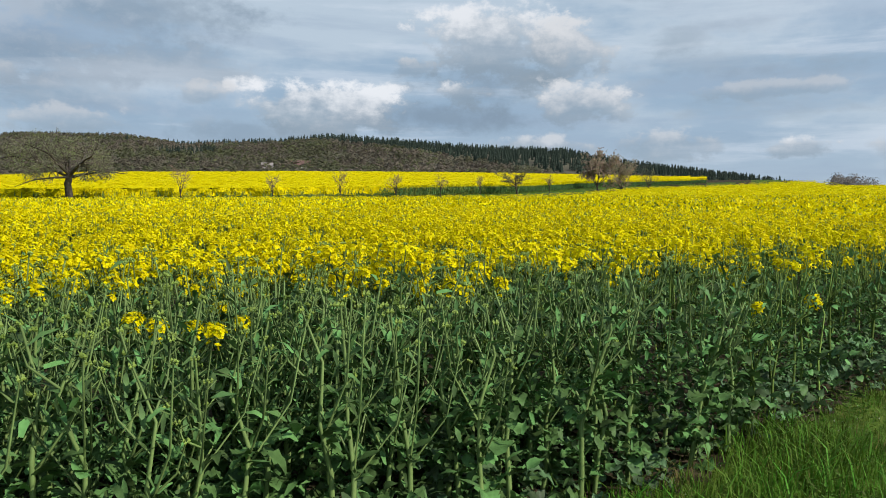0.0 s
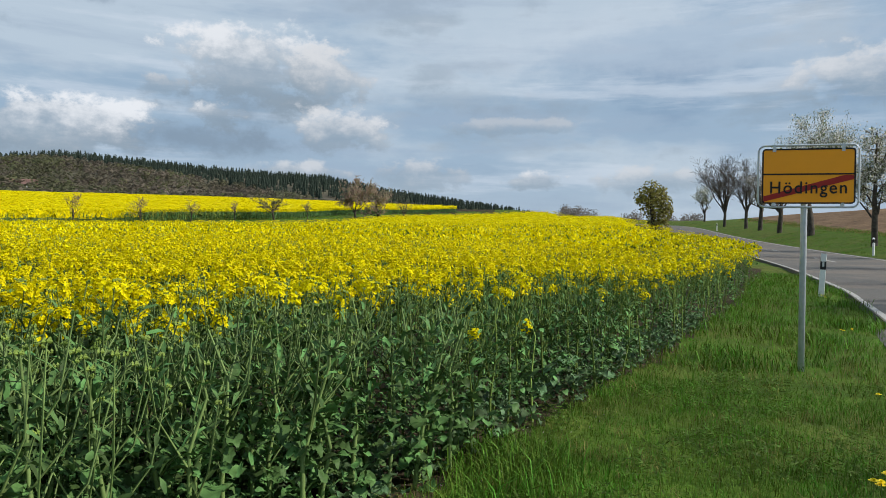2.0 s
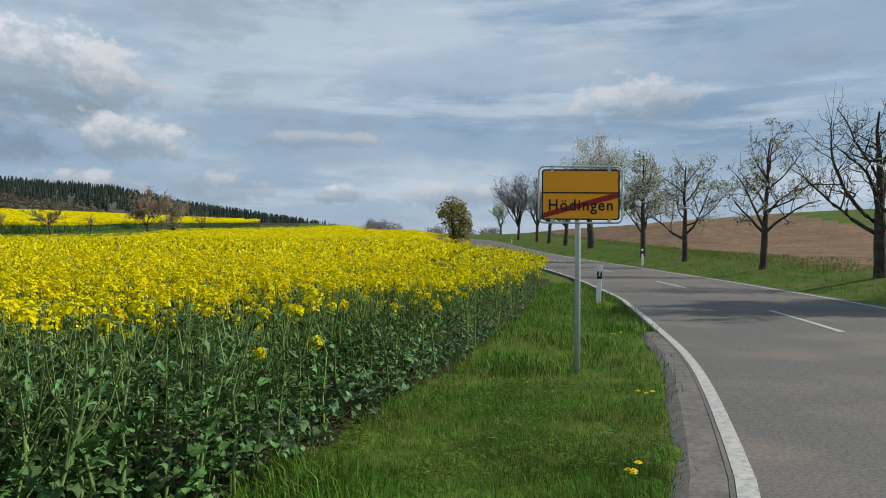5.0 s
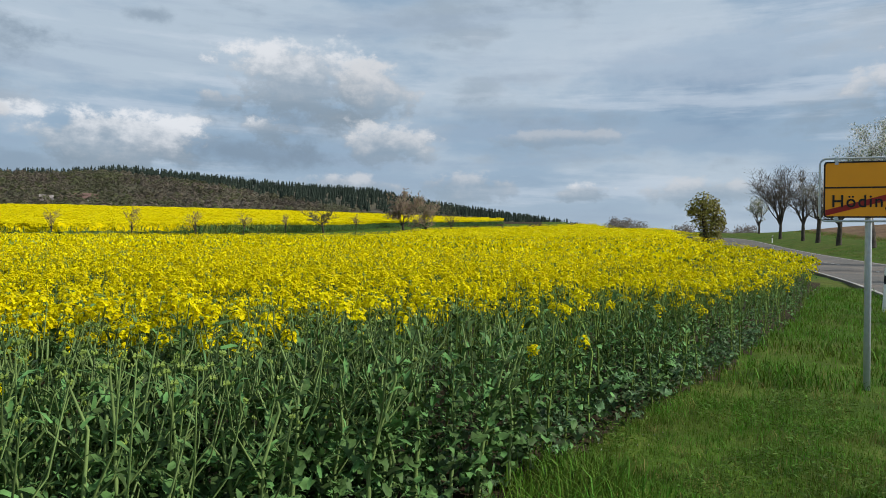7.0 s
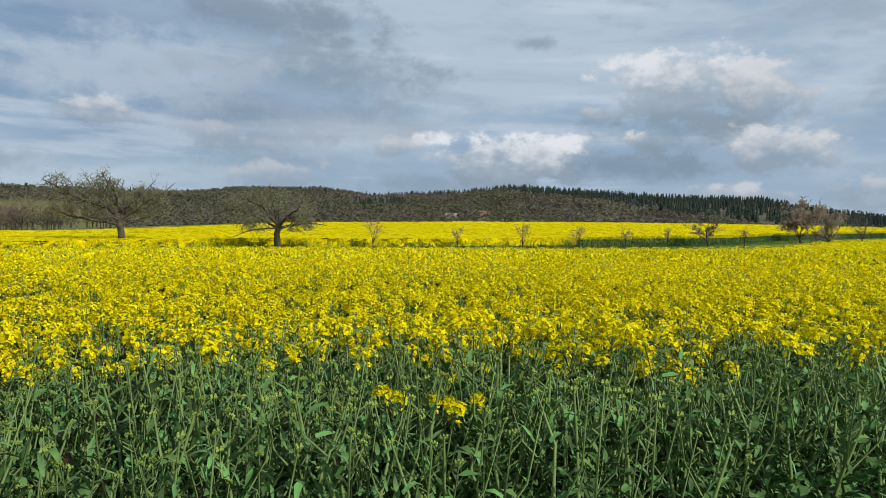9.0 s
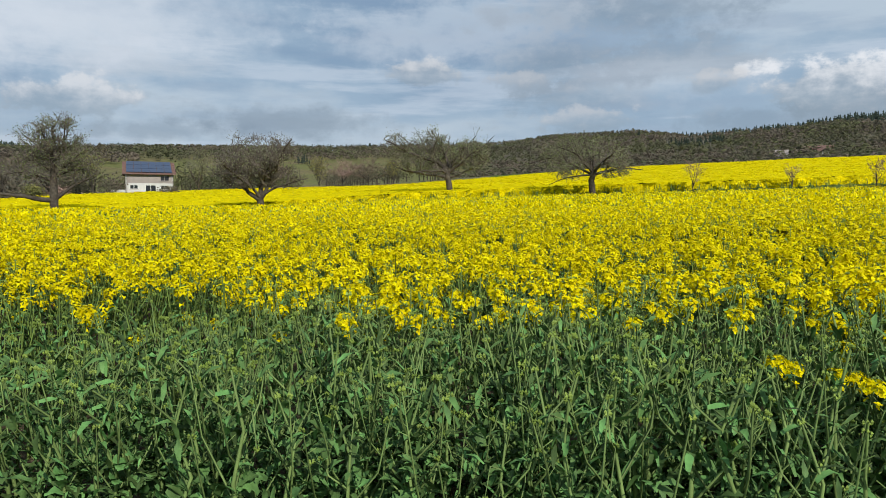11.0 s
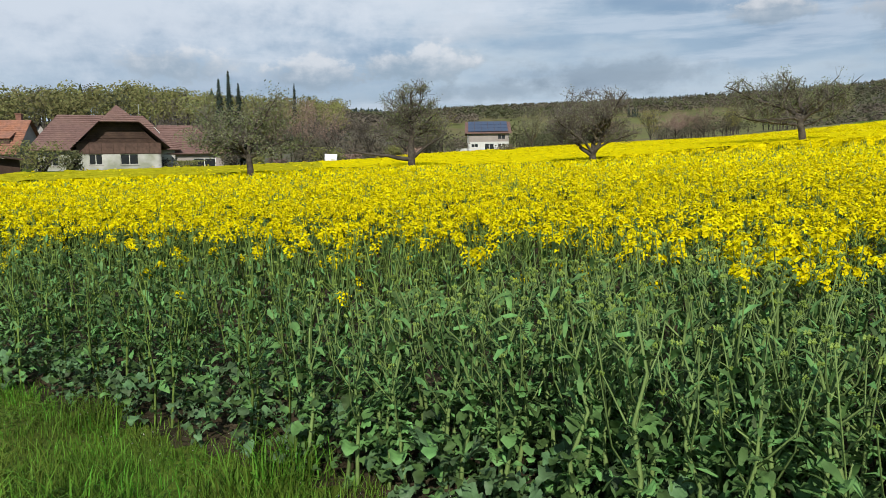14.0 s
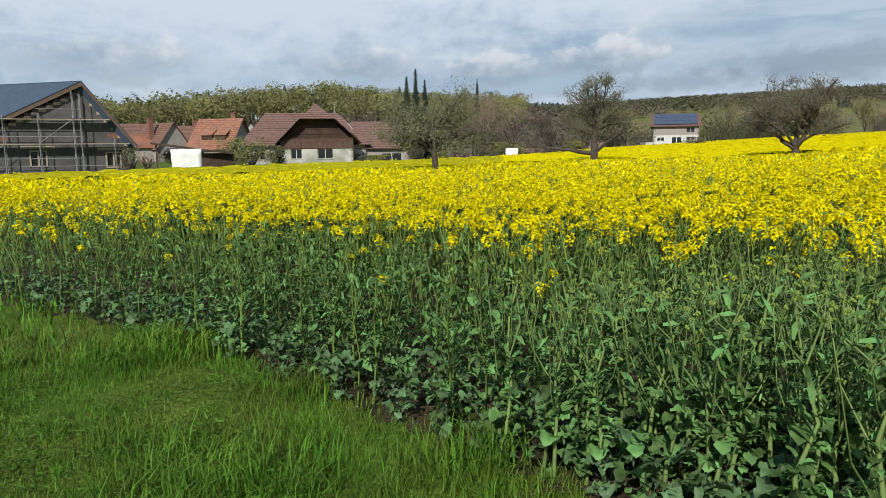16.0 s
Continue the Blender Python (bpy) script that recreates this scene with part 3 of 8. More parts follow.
def ground(x, y):
    """Height of the ground anywhere, levelled along the road and its verges."""
    x, y = np.asarray(x, float), np.asarray(y, float)
    z = terrain(x, y)
    q = np.stack([np.ravel(x), np.ravel(y)], 1)
    cut = np.zeros(len(q))
    near = np.where((q[:, 0] > 4) & (q[:, 0] < 105) & (q[:, 1] > -20) & (q[:, 1] < 125))[0]
    t = np.gradient(ROAD_MID, axis=0)
    for k in range(0, len(near), 4000):
        w = near[k:k + 4000]
        d = q[w, None] - ROAD_MID[None]
        i = (d ** 2).sum(-1).argmin(1)
        d = d[np.arange(len(i)), i]
        far = np.hypot(d[:, 0], d[:, 1])
        left = t[i, 0] * d[:, 1] - t[i, 1] * d[:, 0] > 0
        f = np.where(left, np.clip((11 - far) / 6.5, 0, 1), np.clip((np.interp(ROAD_WAY[i], (22, 40), (24, 18)) - far) / 10.0, 0, 1))
        f = f * f * (3 - 2 * f) * np.clip((ROAD_WAY[i] + 14) / 10, 0, 1)
        level = ROAD_Z[i] - 0.04 + np.where(left, np.maximum(far - 3.3, 0) * 0.012, np.clip(far - 3.2, 0, 4.5) * BANKING[i] + np.maximum(far - 7.7, 0) * 0.03)
        cut[w] = (level - np.ravel(z)[w]) * f
    return z + cut.reshape(np.shape(z))


# ------------------------------------------------------------------ ground, one sheet out to the hills
def build_ground():
    az = np.concatenate([np.arange(-180, -70, 2.5), np.arange(-70, 115, 1.0), np.arange(115, 180, 2.5)])
    rad = np.concatenate([[0.02], np.geomspace(0.4, 60, 100), np.linspace(60.9, 122, 66), np.geomspace(125, 3500, 50)])
    A, R = np.meshgrid(np.radians(az), rad)
    X, Y = -np.sin(A) * R, np.cos(A) * R
    Z = ground(X, Y)
    dip = inside(X.ravel(), Y.ravel(), ROAD_BED).reshape(X.shape)
    Z = Z - np.where(dip, 0.10, 0.0)
    na, nr = len(az), len(rad)
    V = np.stack([X, Y, Z], -1).reshape(-1, 3)
    i, j = np.meshgrid(np.arange(nr - 1), np.arange(na), indexing="ij")
    j2 = (j + 1) % na
    F = np.stack([i * na + j, i * na + j2, (i + 1) * na + j2, (i + 1) * na + j], -1).reshape(-1, 4)
    c = V[F].mean(1)
    r, a = np.hypot(c[:, 0], c[:, 1]), np.degrees(np.arctan2(-c[:, 0], c[:, 1]))
    slot = np.zeros(len(F), np.int32)
    slot[inside(c[:, 0], c[:, 1], NEAR_CROP) | inside(c[:, 0], c[:, 1], FAR_CROP)] = 1
    slot[inside(c[:, 0], c[:, 1], TILLED)] = 2
    slot[(r > 205) & (a > -26)] = 3
    slot[(r > 120) & (a > 35) & (a < 66) & (slot != 1)] = 4
    slot[(r > 105) & (a >= 66) & (a < 118) & (slot != 1)] = 3
    me = bpy.data.meshes.new("ground")
    me.from_pydata(V.tolist(), [], F.tolist())
    for m in (M_MEADOW, M_SOIL, M_TILLED, M_HILLFLOOR, M_FARMEADOW):
        me.materials.append(m)
    me.polygons.foreach_set("material_index", slot)
    me.polygons.foreach_set("use_smooth", [True] * len(F))
    me.update()
    return tagged(new("ground", me), "rolling farmland of meadow, crop soil and wooded hills", "ground", kind="structure")


def ribbon(name, line, width, lift, mats, cols=1, thick=0.0, smooth=True):
    """A strip to the right of a plan line, laid on the ground."""
    rows = [offset(line, -width * k / cols) for k in range(cols + 1)]
    s = Shape()
    pts = [[(*p, float(z) + lift) for p, z in zip(r, ground(r[:, 0], r[:, 1]))] for r in rows]
    n = len(line)
    s.v = [q for r in pts for q in r]
    for c in range(cols):
        for k in range(n - 1):
            s.f.append((c * n + k, (c + 1) * n + k, (c + 1) * n + k + 1, c * n + k + 1))
            s.m.append(0)
    if thick:
        for c, flip in ((0, False), (cols, True)):
            o = len(s.v)
            s.v += [(x, y, z - thick) for x, y, z in pts[c]]
            for k in range(n - 1):
                q = (c * n + k, c * n + k + 1, o + k + 1, o + k)
                s.f.append(q[::-1] if flip else q)
                s.m.append(0)
    return new(name, s.mesh(name, mats, smooth))


ROAD_BED = np.concatenate([offset(LEFT_LINE, 0.30), offset(LEFT_LINE, -ROAD_W + 0.25)[::-1]])
build_ground()
tagged(ribbon("road", offset(LEFT_LINE, 0.115), ROAD_W + 0.215, 0.04, [M_ASPHALT], 10, 0.12, False), "grey asphalt country road curving between verges", "road", kind="structure")
old = ribbon("road_shoulder", offset(LEFT_LINE[(LEFT_LINE[:, 1] < 7.5)], 0.40), 0.29, 0.036, [M_OLDASPHALT], 3, 0.06, False)
for k in range(len(old.data.vertices) // 6):
    v = old.data.vertices[k]
    wave = noise.noise((v.co.x * 5.0, v.co.y * 5.0, 0.7)) * 0.035
    v.co.x, v.co.y, v.co.z = v.co.x - wave, v.co.y + wave, v.co.z - 0.032
tagged(old, "worn strip of old paler asphalt along the kerbless road edge", "shoulder", kind="structure")
tagged(ribbon("edge_line", offset(LEFT_LINE, 0.085), 0.105, 0.044, [M_LINE], 1, 0.004, False), "worn white painted edge line on the asphalt", "road line", kind="structure")
tagged(ribbon("edge_line", offset(LEFT_LINE, -ROAD_W + 0.25), 0.12, 0.046, [M_LINE], 1, 0.004, False), "thin white painted edge line on the far side", "road line", kind="structure")


def build_dashes():
    c = ROAD_MID
    s = ROAD_WAY
    for n in range(-2, 9):
        a = n * 12.0
        b = a + 4.0
        if a < s[0] or b > s[-1]:
            continue
        q = np.linspace(a, b, 8)
        line = np.stack([np.interp(q, s, c[:, 0]), np.interp(q, s, c[:, 1])], 1)
        ob = ribbon("lane_dash", line, 0.12, 0.046, [M_LINE], 1, 0.004, False)
        tagged(ob, "white painted centre dash on the asphalt road", "road line", "centre dashes of the road", "structure")


build_dashes()

# ------------------------------------------------------------------ town sign and delineator posts
def rounded_rect(w, h, r, n=5):
    out = []
    for cx, cz, a0 in ((w / 2 - r, h / 2 - r, 0), (-w / 2 + r, h / 2 - r, 90), (-w / 2 + r, -h / 2 + r, 180), (w / 2 - r, -h / 2 + r, 270)):
        for k in range(n + 1):
            a = radians(a0 + 90 * k / n)
            out.append((cx + r * math.cos(a), cz + r * math.sin(a)))
    return out


def plate(s, outline, y0, y1, mat=0):
    """A flat plate in the xz plane between two depths."""
    n, i = len(outline), len(s.v)
    s.v += [(a, y0, b) for a, b in outline] + [(a, y1, b) for a, b in outline]
    s.f += [tuple(range(i, i + n)), tuple(reversed(range(i + n, i + 2 * n)))]
    s.m += [mat, mat]
    for k in range(n):
        q = (k + 1) % n
        s.f.append((i + k, i + n + k, i + n + q, i + q))
        s.m.append(mat)


def rim(s, w, h, r, t, y0, y1, mat=0):
    """A raised border line of width t."""
    a, b = rounded_rect(w, h, r), rounded_rect(w - 2 * t, h - 2 * t, max(r - t, 0.004))
    n, i = len(a), len(s.v)
    s.v += [(x, y0, z) for x, z in a] + [(x, y0, z) for x, z in b] + [(x, y1, z) for x, z in a] + [(x, y1, z) for x, z in b]
    for k in range(n):
        q = (k + 1) % n
        s.f += [(i + k, i + q, i + n + q, i + n + k), (i + k, i + 2 * n + k, i + 2 * n + q, i + q), (i + n + q, i + 3 * n + q, i + 3 * n + k, i + n + k)]
        s.m += [mat] * 3


def build_sign():
    gx, gy = 5.65, 5.38
    gz = float(ground(gx, gy))
    yaw = -35.0
    top = thing("town_sign", pose(gx, gy, gz, 0, 0, yaw), "yellow village-exit sign with a red diagonal bar on a galvanised post", "sign")
    zc = 2.068 - gz
    W, H = 0.815, 0.53
    s = Shape()
    s.tube([(0, 0.03, -0.3), (0, 0.03, zc - H / 2 - 0.02), (0, 0.03, zc + H / 2 - 0.03)], [0.03, 0.03, 0.03], 16, 0, True)
    part("post", s, M_STEEL, top, "galvanised steel post", True)
    C = pose(0.022, 0, zc)
    s = Shape()
    plate(s, rounded_rect(W, H, 0.035), -0.012, -0.004)
    panel = part("panel", s, M_SIGNYELLOW, top, "yellow-orange sheet panel", m=C)
    s = Shape()
    plate(s, rounded_rect(W - 0.01, H - 0.01, 0.03), -0.004, 0.0)
    part("back", s, M_STEEL, top, "grey back of the panel", m=C)
    s = Shape()
    rim(s, W, H, 0.035, 0.014, -0.016, -0.0125)
    part("border", s, M_SIGNBLACK, panel, "black border line")
    s = Shape()
    s.box((-W / 2 + 0.012, -0.0155, 0.012), (W / 2 - 0.012, -0.0125, 0.026))
    part("divider", s, M_SIGNBLACK, panel, "black line across the panel")
    s = Shape()
    a, b = (-W / 2 + 0.016, -H / 2 + 0.022), (W / 2 - 0.016, 0.008)
    s.v = [(a[0], -0.0150, a[1]), (a[0] + 0.012, -0.0150, a[1]), (b[0], -0.0150, b[1] - 0.040), (b[0], -0.0150, b[1]), (b[0] - 0.08, -0.0150, b[1]), (a[0], -0.0150, a[1] + 0.050)]
    s.v += [(x, -0.0125, z) for x, y, z in s.v]
    s.f = [(0, 1, 2, 3, 4, 5)] + [(k, k + 6, (k + 1) % 6 + 6, (k + 1) % 6) for k in range(6)]
    s.m = [0] * 7
    part("red_bar", s, M_SIGNRED, panel, "red diagonal bar")
    fc = bpy.data.curves.new("lettering", "FONT")
    fc.body, fc.size, fc.align_x, fc.extrude, fc.space_character, fc.offset = "Hödingen", 0.165, "CENTER", 0.0012, 1.17, 0.0016
    tmp = new("lettering_curve", fc)
    bpy.context.view_layer.update()
    me = bpy.data.meshes.new_from_object(tmp.evaluated_get(bpy.context.evaluated_depsgraph_get()))
    bpy.data.objects.remove(tmp)
    me.materials.clear()
    me.materials.append(M_SIGNBLACK)
    t = new("lettering", me)
    t.parent, t.matrix_basis = panel, pose(0.0, -0.0175, -0.165, 90) @ Matrix.Diagonal((0.92, 1, 1, 1))
    t["label"] = "black village name lettering"
    # tube frame round the panel
    o = rounded_rect(W + 0.062, H + 0.062, 0.06, 6)
    s = Shape()
    ring = [(x, 0.0, z) for x, z in o]
    s.tube(ring + ring[:2], [0.0100] * (len(ring) + 2), 8)
    part("tube_frame", s, M_STEEL, top, "rounded galvanised tube frame", True, C)
    for sx in (-0.30, 0.30):
        for sz in (-1, 1):
            s = Shape()
            s.box((sx - 0.015, -0.018, sz * (H / 2 - 0.02) - 0.01 + (0 if sz > 0 else -0.03)), (sx + 0.015, 0.012, sz * (H / 2 + 0.0) + 0.01 + (0.03 if sz > 0 else 0)))
            part("clamp", s, M_STEEL, top, "", False, C)


build_sign()


def build_posts():
    top = new("delineator_post")
    top.empty_display_size = 0.2
    tagged(top, "white plastic delineator post with black band and reflector", "road marker", "delineator posts along the road")
    prof = [(-0.055, -0.05), (0.055, -0.05), (0.06, 0.0), (0.02, 0.065), (-0.02, 0.065), (-0.06, 0.0)]

    def prism(z0, z1, slope, grow):
        s = Shape()
        n = len(prof)
        for z in (z0, z1):
            s.v += [(x * grow, y * grow, z + (y * slope if z > 0 else 0)) for x, y in prof]
        s.f = [tuple(reversed(range(n))), tuple(range(n, 2 * n))] + [(k, (k + 1) % n, n + (k + 1) % n, n + k) for k in range(n)]
        s.m = [0] * (n + 2)
        return s

    part("body", prism(-0.2, 0.96, -0.6, 1.0), M_WHITEPLASTIC, top, "white post body")
    part("band", prism(0.68, 0.86, 0.9, 1.03), M_BLACKPLASTIC, top, "slanted black band")
    s = Shape()
    s.box((-0.02, -0.058, 0.70), (0.02, -0.0515, 0.82))
    part("reflector", s, M_REFLECTOR, top, "small silver reflector")
    spots = [(13.31, 12.41, -46, 0), (33.96, 28.61, 130, 0), (32.6, 39.1, -40, 0.05), (64.73, 77.85, 130, 0)]
    for k, (x, y, yaw, dz) in enumerate(spots):
        m = pose(x, y, float(ground(x, y)) - 0.04 + dz, 0, 2.5 if k == 0 else 0, yaw)
        if k == 0:
            top.matrix_basis = m
        else:
            copy_thing(top, m)


build_posts()


def build_dandelions():
    rng = random.Random(4)
    for cx, cy, n in ((2.98, 2.32, 4), (4.75, 3.75, 3), (8.0, 7.0, 4), (12.2, 11.3, 4), (26.4, 17.4, 8), (29.4, 20.6, 8)):
        for _ in range(n):
            far = 5.0 if cx > 20 else 1.0
            x, y = cx + rng.gauss(0, 0.05) * far, cy + rng.gauss(0, 0.04) * far
            h = rng.uniform(0.10, 0.17)
            top = thing("dandelion", pose(x, y, float(ground(x, y)), 0, 0, rng.uniform(0, 360)), "yellow dandelion blooming in the verge grass", "flower", "dandelions on the verge")
            s = Shape()
            s.tube([(0, 0, 0), (0.01, 0, h * 0.6), (0.015, 0, h)], [0.003, 0.0025, 0.0025], 4)
            part("stalk", s, M_STEM, top)
            s = Shape()
            for ring, rr, zz in ((14, 0.022, 0.002), (10, 0.014, 0.008), (6, 0.007, 0.012)):
                for k in range(ring):
                    g = 6.283 * k / ring
                    d, w = Vector((math.cos(g), math.sin(g), 0)), Vector((-math.sin(g), math.cos(g), 0)) * 0.0035
                    c = Vector((0.015, 0, h))
                    s.face((c - w * 0.4, c + d * rr - w + Vector((0, 0, zz)), c + d * rr + w + Vector((0, 0, zz)), c + w * 0.4), 0)
            part("bloom", s, M_DANDELION, top)


build_dandelions()

# ------------------------------------------------------------------ village
def wall_with_openings(s, a, b, z0, z1, holes, thick=0.25, mat=0):
    """A wall from plan point a to b (outside on its right); holes: (from, to, bottom, top) along it go through."""
    a, b = Vector((*a, 0)), Vector((*b, 0))
    d = (b - a).normalized()
    n = Vector((d.y, -d.x, 0))
    L = (b - a).length
    xs = sorted({0.0, L, *[h[0] for h in holes], *[h[1] for h in holes]})
    zs = sorted({z0, z1, *[h[2] for h in holes], *[h[3] for h in holes]})
    for x0, x1 in zip(xs, xs[1:]):
        for q0, q1 in zip(zs, zs[1:]):
            cx, cz = (x0 + x1) / 2, (q0 + q1) / 2
            if any(h[0] < cx < h[1] and h[2] < cz < h[3] for h in holes):
                continue
            p = [a + d * x0 + Vector((0, 0, q0)), a + d * x1 + Vector((0, 0, q0)), a + d * x1 + Vector((0, 0, q1)), a + d * x0 + Vector((0, 0, q1))]
            s.slab(p, thick, mat)


def window_unit(parent, a, b, hole, frame=M_WHITEPLASTIC, name="window"):
    """Frame, mullion and dark pane set into a hole of the wall a to b."""
    a, b = Vector((*a, 0)), Vector((*b, 0))
    d = (b - a).normalized()
    n = Vector((d.y, -d.x, 0))
    x0, x1, q0, q1 = hole

    def P(x, z, depth):
        return a + d * x + Vector((0, 0, z)) - n * depth

    s = Shape()
    t = 0.07
    for u0, u1, v0, v1 in ((x0, x1, q0, q0 + t), (x0, x1, q1 - t, q1), (x0, x0 + t, q0 + t, q1 - t), (x1 - t, x1, q0 + t, q1 - t), ((x0 + x1) / 2 - t / 2, (x0 + x1) / 2 + t / 2, q0 + t, q1 - t)):
        s.slab([P(u0, v0, 0.06), P(u1, v0, 0.06), P(u1, v1, 0.06), P(u0, v1, 0.06)], 0.06)
    w = part(name, s, frame, parent)
    s = Shape()
    s.slab([P(x0 + t, q0 + t, 0.09), P(x1 - t, q0 + t, 0.09), P(x1 - t, q1 - t, 0.09), P(x0 + t, q1 - t, 0.09)], 0.015)
    part("pane", s, M_GLASSDARK, w, "dark glass pane")
    s = Shape()
    s.slab([P(x0 - 0.05, q0 - 0.05, -0.06), P(x1 + 0.05, q0 - 0.05, -0.06), P(x1 + 0.05, q0 - 0.001, -0.06), P(x0 - 0.05, q0 - 0.001, -0.06)], 0.14)
    part("sill", s, M_GREYPLASTER, w)


def tiled(parent, quad, rows, mat, label="", thick=0.05):
    """A roof slope of stepped courses, one part; quad: eaves left, eaves right, ridge right, ridge left."""
    a, b, c, d = [Vector(p) for p in quad]
    n = (b - a).cross(d - a).normalized()
    s = Shape()
    for k in range(rows):
        for t, up in ((k / rows, 0.045), ((k + 1) / rows, 0.0)):
            s.v += [tuple(a.lerp(d, t) + n * up), tuple(b.lerp(c, t) + n * up)]
    m = 2 * rows
    s.f = [(2 * k, 2 * k + 1, 2 * k + 3, 2 * k + 2) for k in range(m - 1)]
    o = len(s.v)
    s.v += [tuple(p - n * thick) for p in (a, b, c, d)]
    s.f += [(o + 3, o + 2, o + 1, o), (0, o, o + 1, 1), (o - 2, o - 1, o + 2, o + 3)]
    s.m = [0] * len(s.f)
    return part("roof_slope", s, mat, parent, label)


def gable_house(name, m, w, dep, eave, ridge, label, wall=M_PLASTER, roof=M_TILE, over=0.4, rows=14, holes=(), chimney=None, ridge_along="x", group=""):
    """A simple house: front wall on the local -y side, from x 0 to w. ridge_along x: eaves face the front."""
    top = thing(name, m, label, "house", group)
    s = Shape()
    hs = [h for h in holes]
    wall_with_openings(s, (0, 0), (w, 0), -0.6, eave, hs)
    wall_with_openings(s, (w, 0), (w, dep), -0.6, eave, [])
    wall_with_openings(s, (w, dep), (0, dep), -0.6, eave, [])
    wall_with_openings(s, (0, dep), (0, 0), -0.6, eave, [])
    if ridge_along == "x":
        for x, q in ((0.0, 0.25), (w, -0.25)):
            tri = [(x, 0, eave), (x, dep, eave), (x, dep / 2, ridge)]
            s.slab(tri if q < 0 else tri[::-1], 0.25)
    else:
        for y, q in ((0.0, 1), (dep, -1)):
            tri = [(0, y, eave), (w, y, eave), (w / 2, y, ridge)]
            s.slab(tri if q > 0 else tri[::-1], 0.25)
    part("wall", s.welded(), wall, top)
    k = (ridge - eave) / ((dep if ridge_along == "x" else w) / 2)
    o = over
    if ridge_along == "x":
        tiled(top, [(-o, -o, eave - k * o), (w + o, -o, eave - k * o), (w + o, dep / 2, ridge + 0.06), (-o, dep / 2, ridge + 0.06)], rows, roof)
        tiled(top, [(w + o, dep + o, eave - k * o), (-o, dep + o, eave - k * o), (-o, dep / 2, ridge + 0.06), (w + o, dep / 2, ridge + 0.06)], rows, roof)
    else:
        tiled(top, [(-o, dep + o, eave - k * o), (-o, -o, eave - k * o), (w / 2, -o, ridge + 0.06), (w / 2, dep + o, ridge + 0.06)], rows, roof)
        tiled(top, [(w + o, -o, eave - k * o), (w + o, dep + o, eave - k * o), (w / 2, dep + o, ridge + 0.06), (w / 2, -o, ridge + 0.06)], rows, roof)
    for h in hs:
        window_unit(top, (0, 0), (w, 0), h)
    if chimney:
        s = Shape()
        cx, cy, cz = chimney
        s.box((cx - 0.3, cy - 0.3, eave), (cx + 0.3, cy + 0.3, cz))
        s.box((cx - 0.36, cy - 0.36, cz), (cx + 0.36, cy + 0.36, cz + 0.1))
        part("chimney", s, M_BRICK, top)
    return top


def facing(x, y, z=None):
    """Pose at a plan point whose local -y side looks at the camera's stand."""
    return pose(x, y, float(ground(x, y)) if z is None else z, 0, 0, math.degrees(math.atan2(y, x)) - 90)


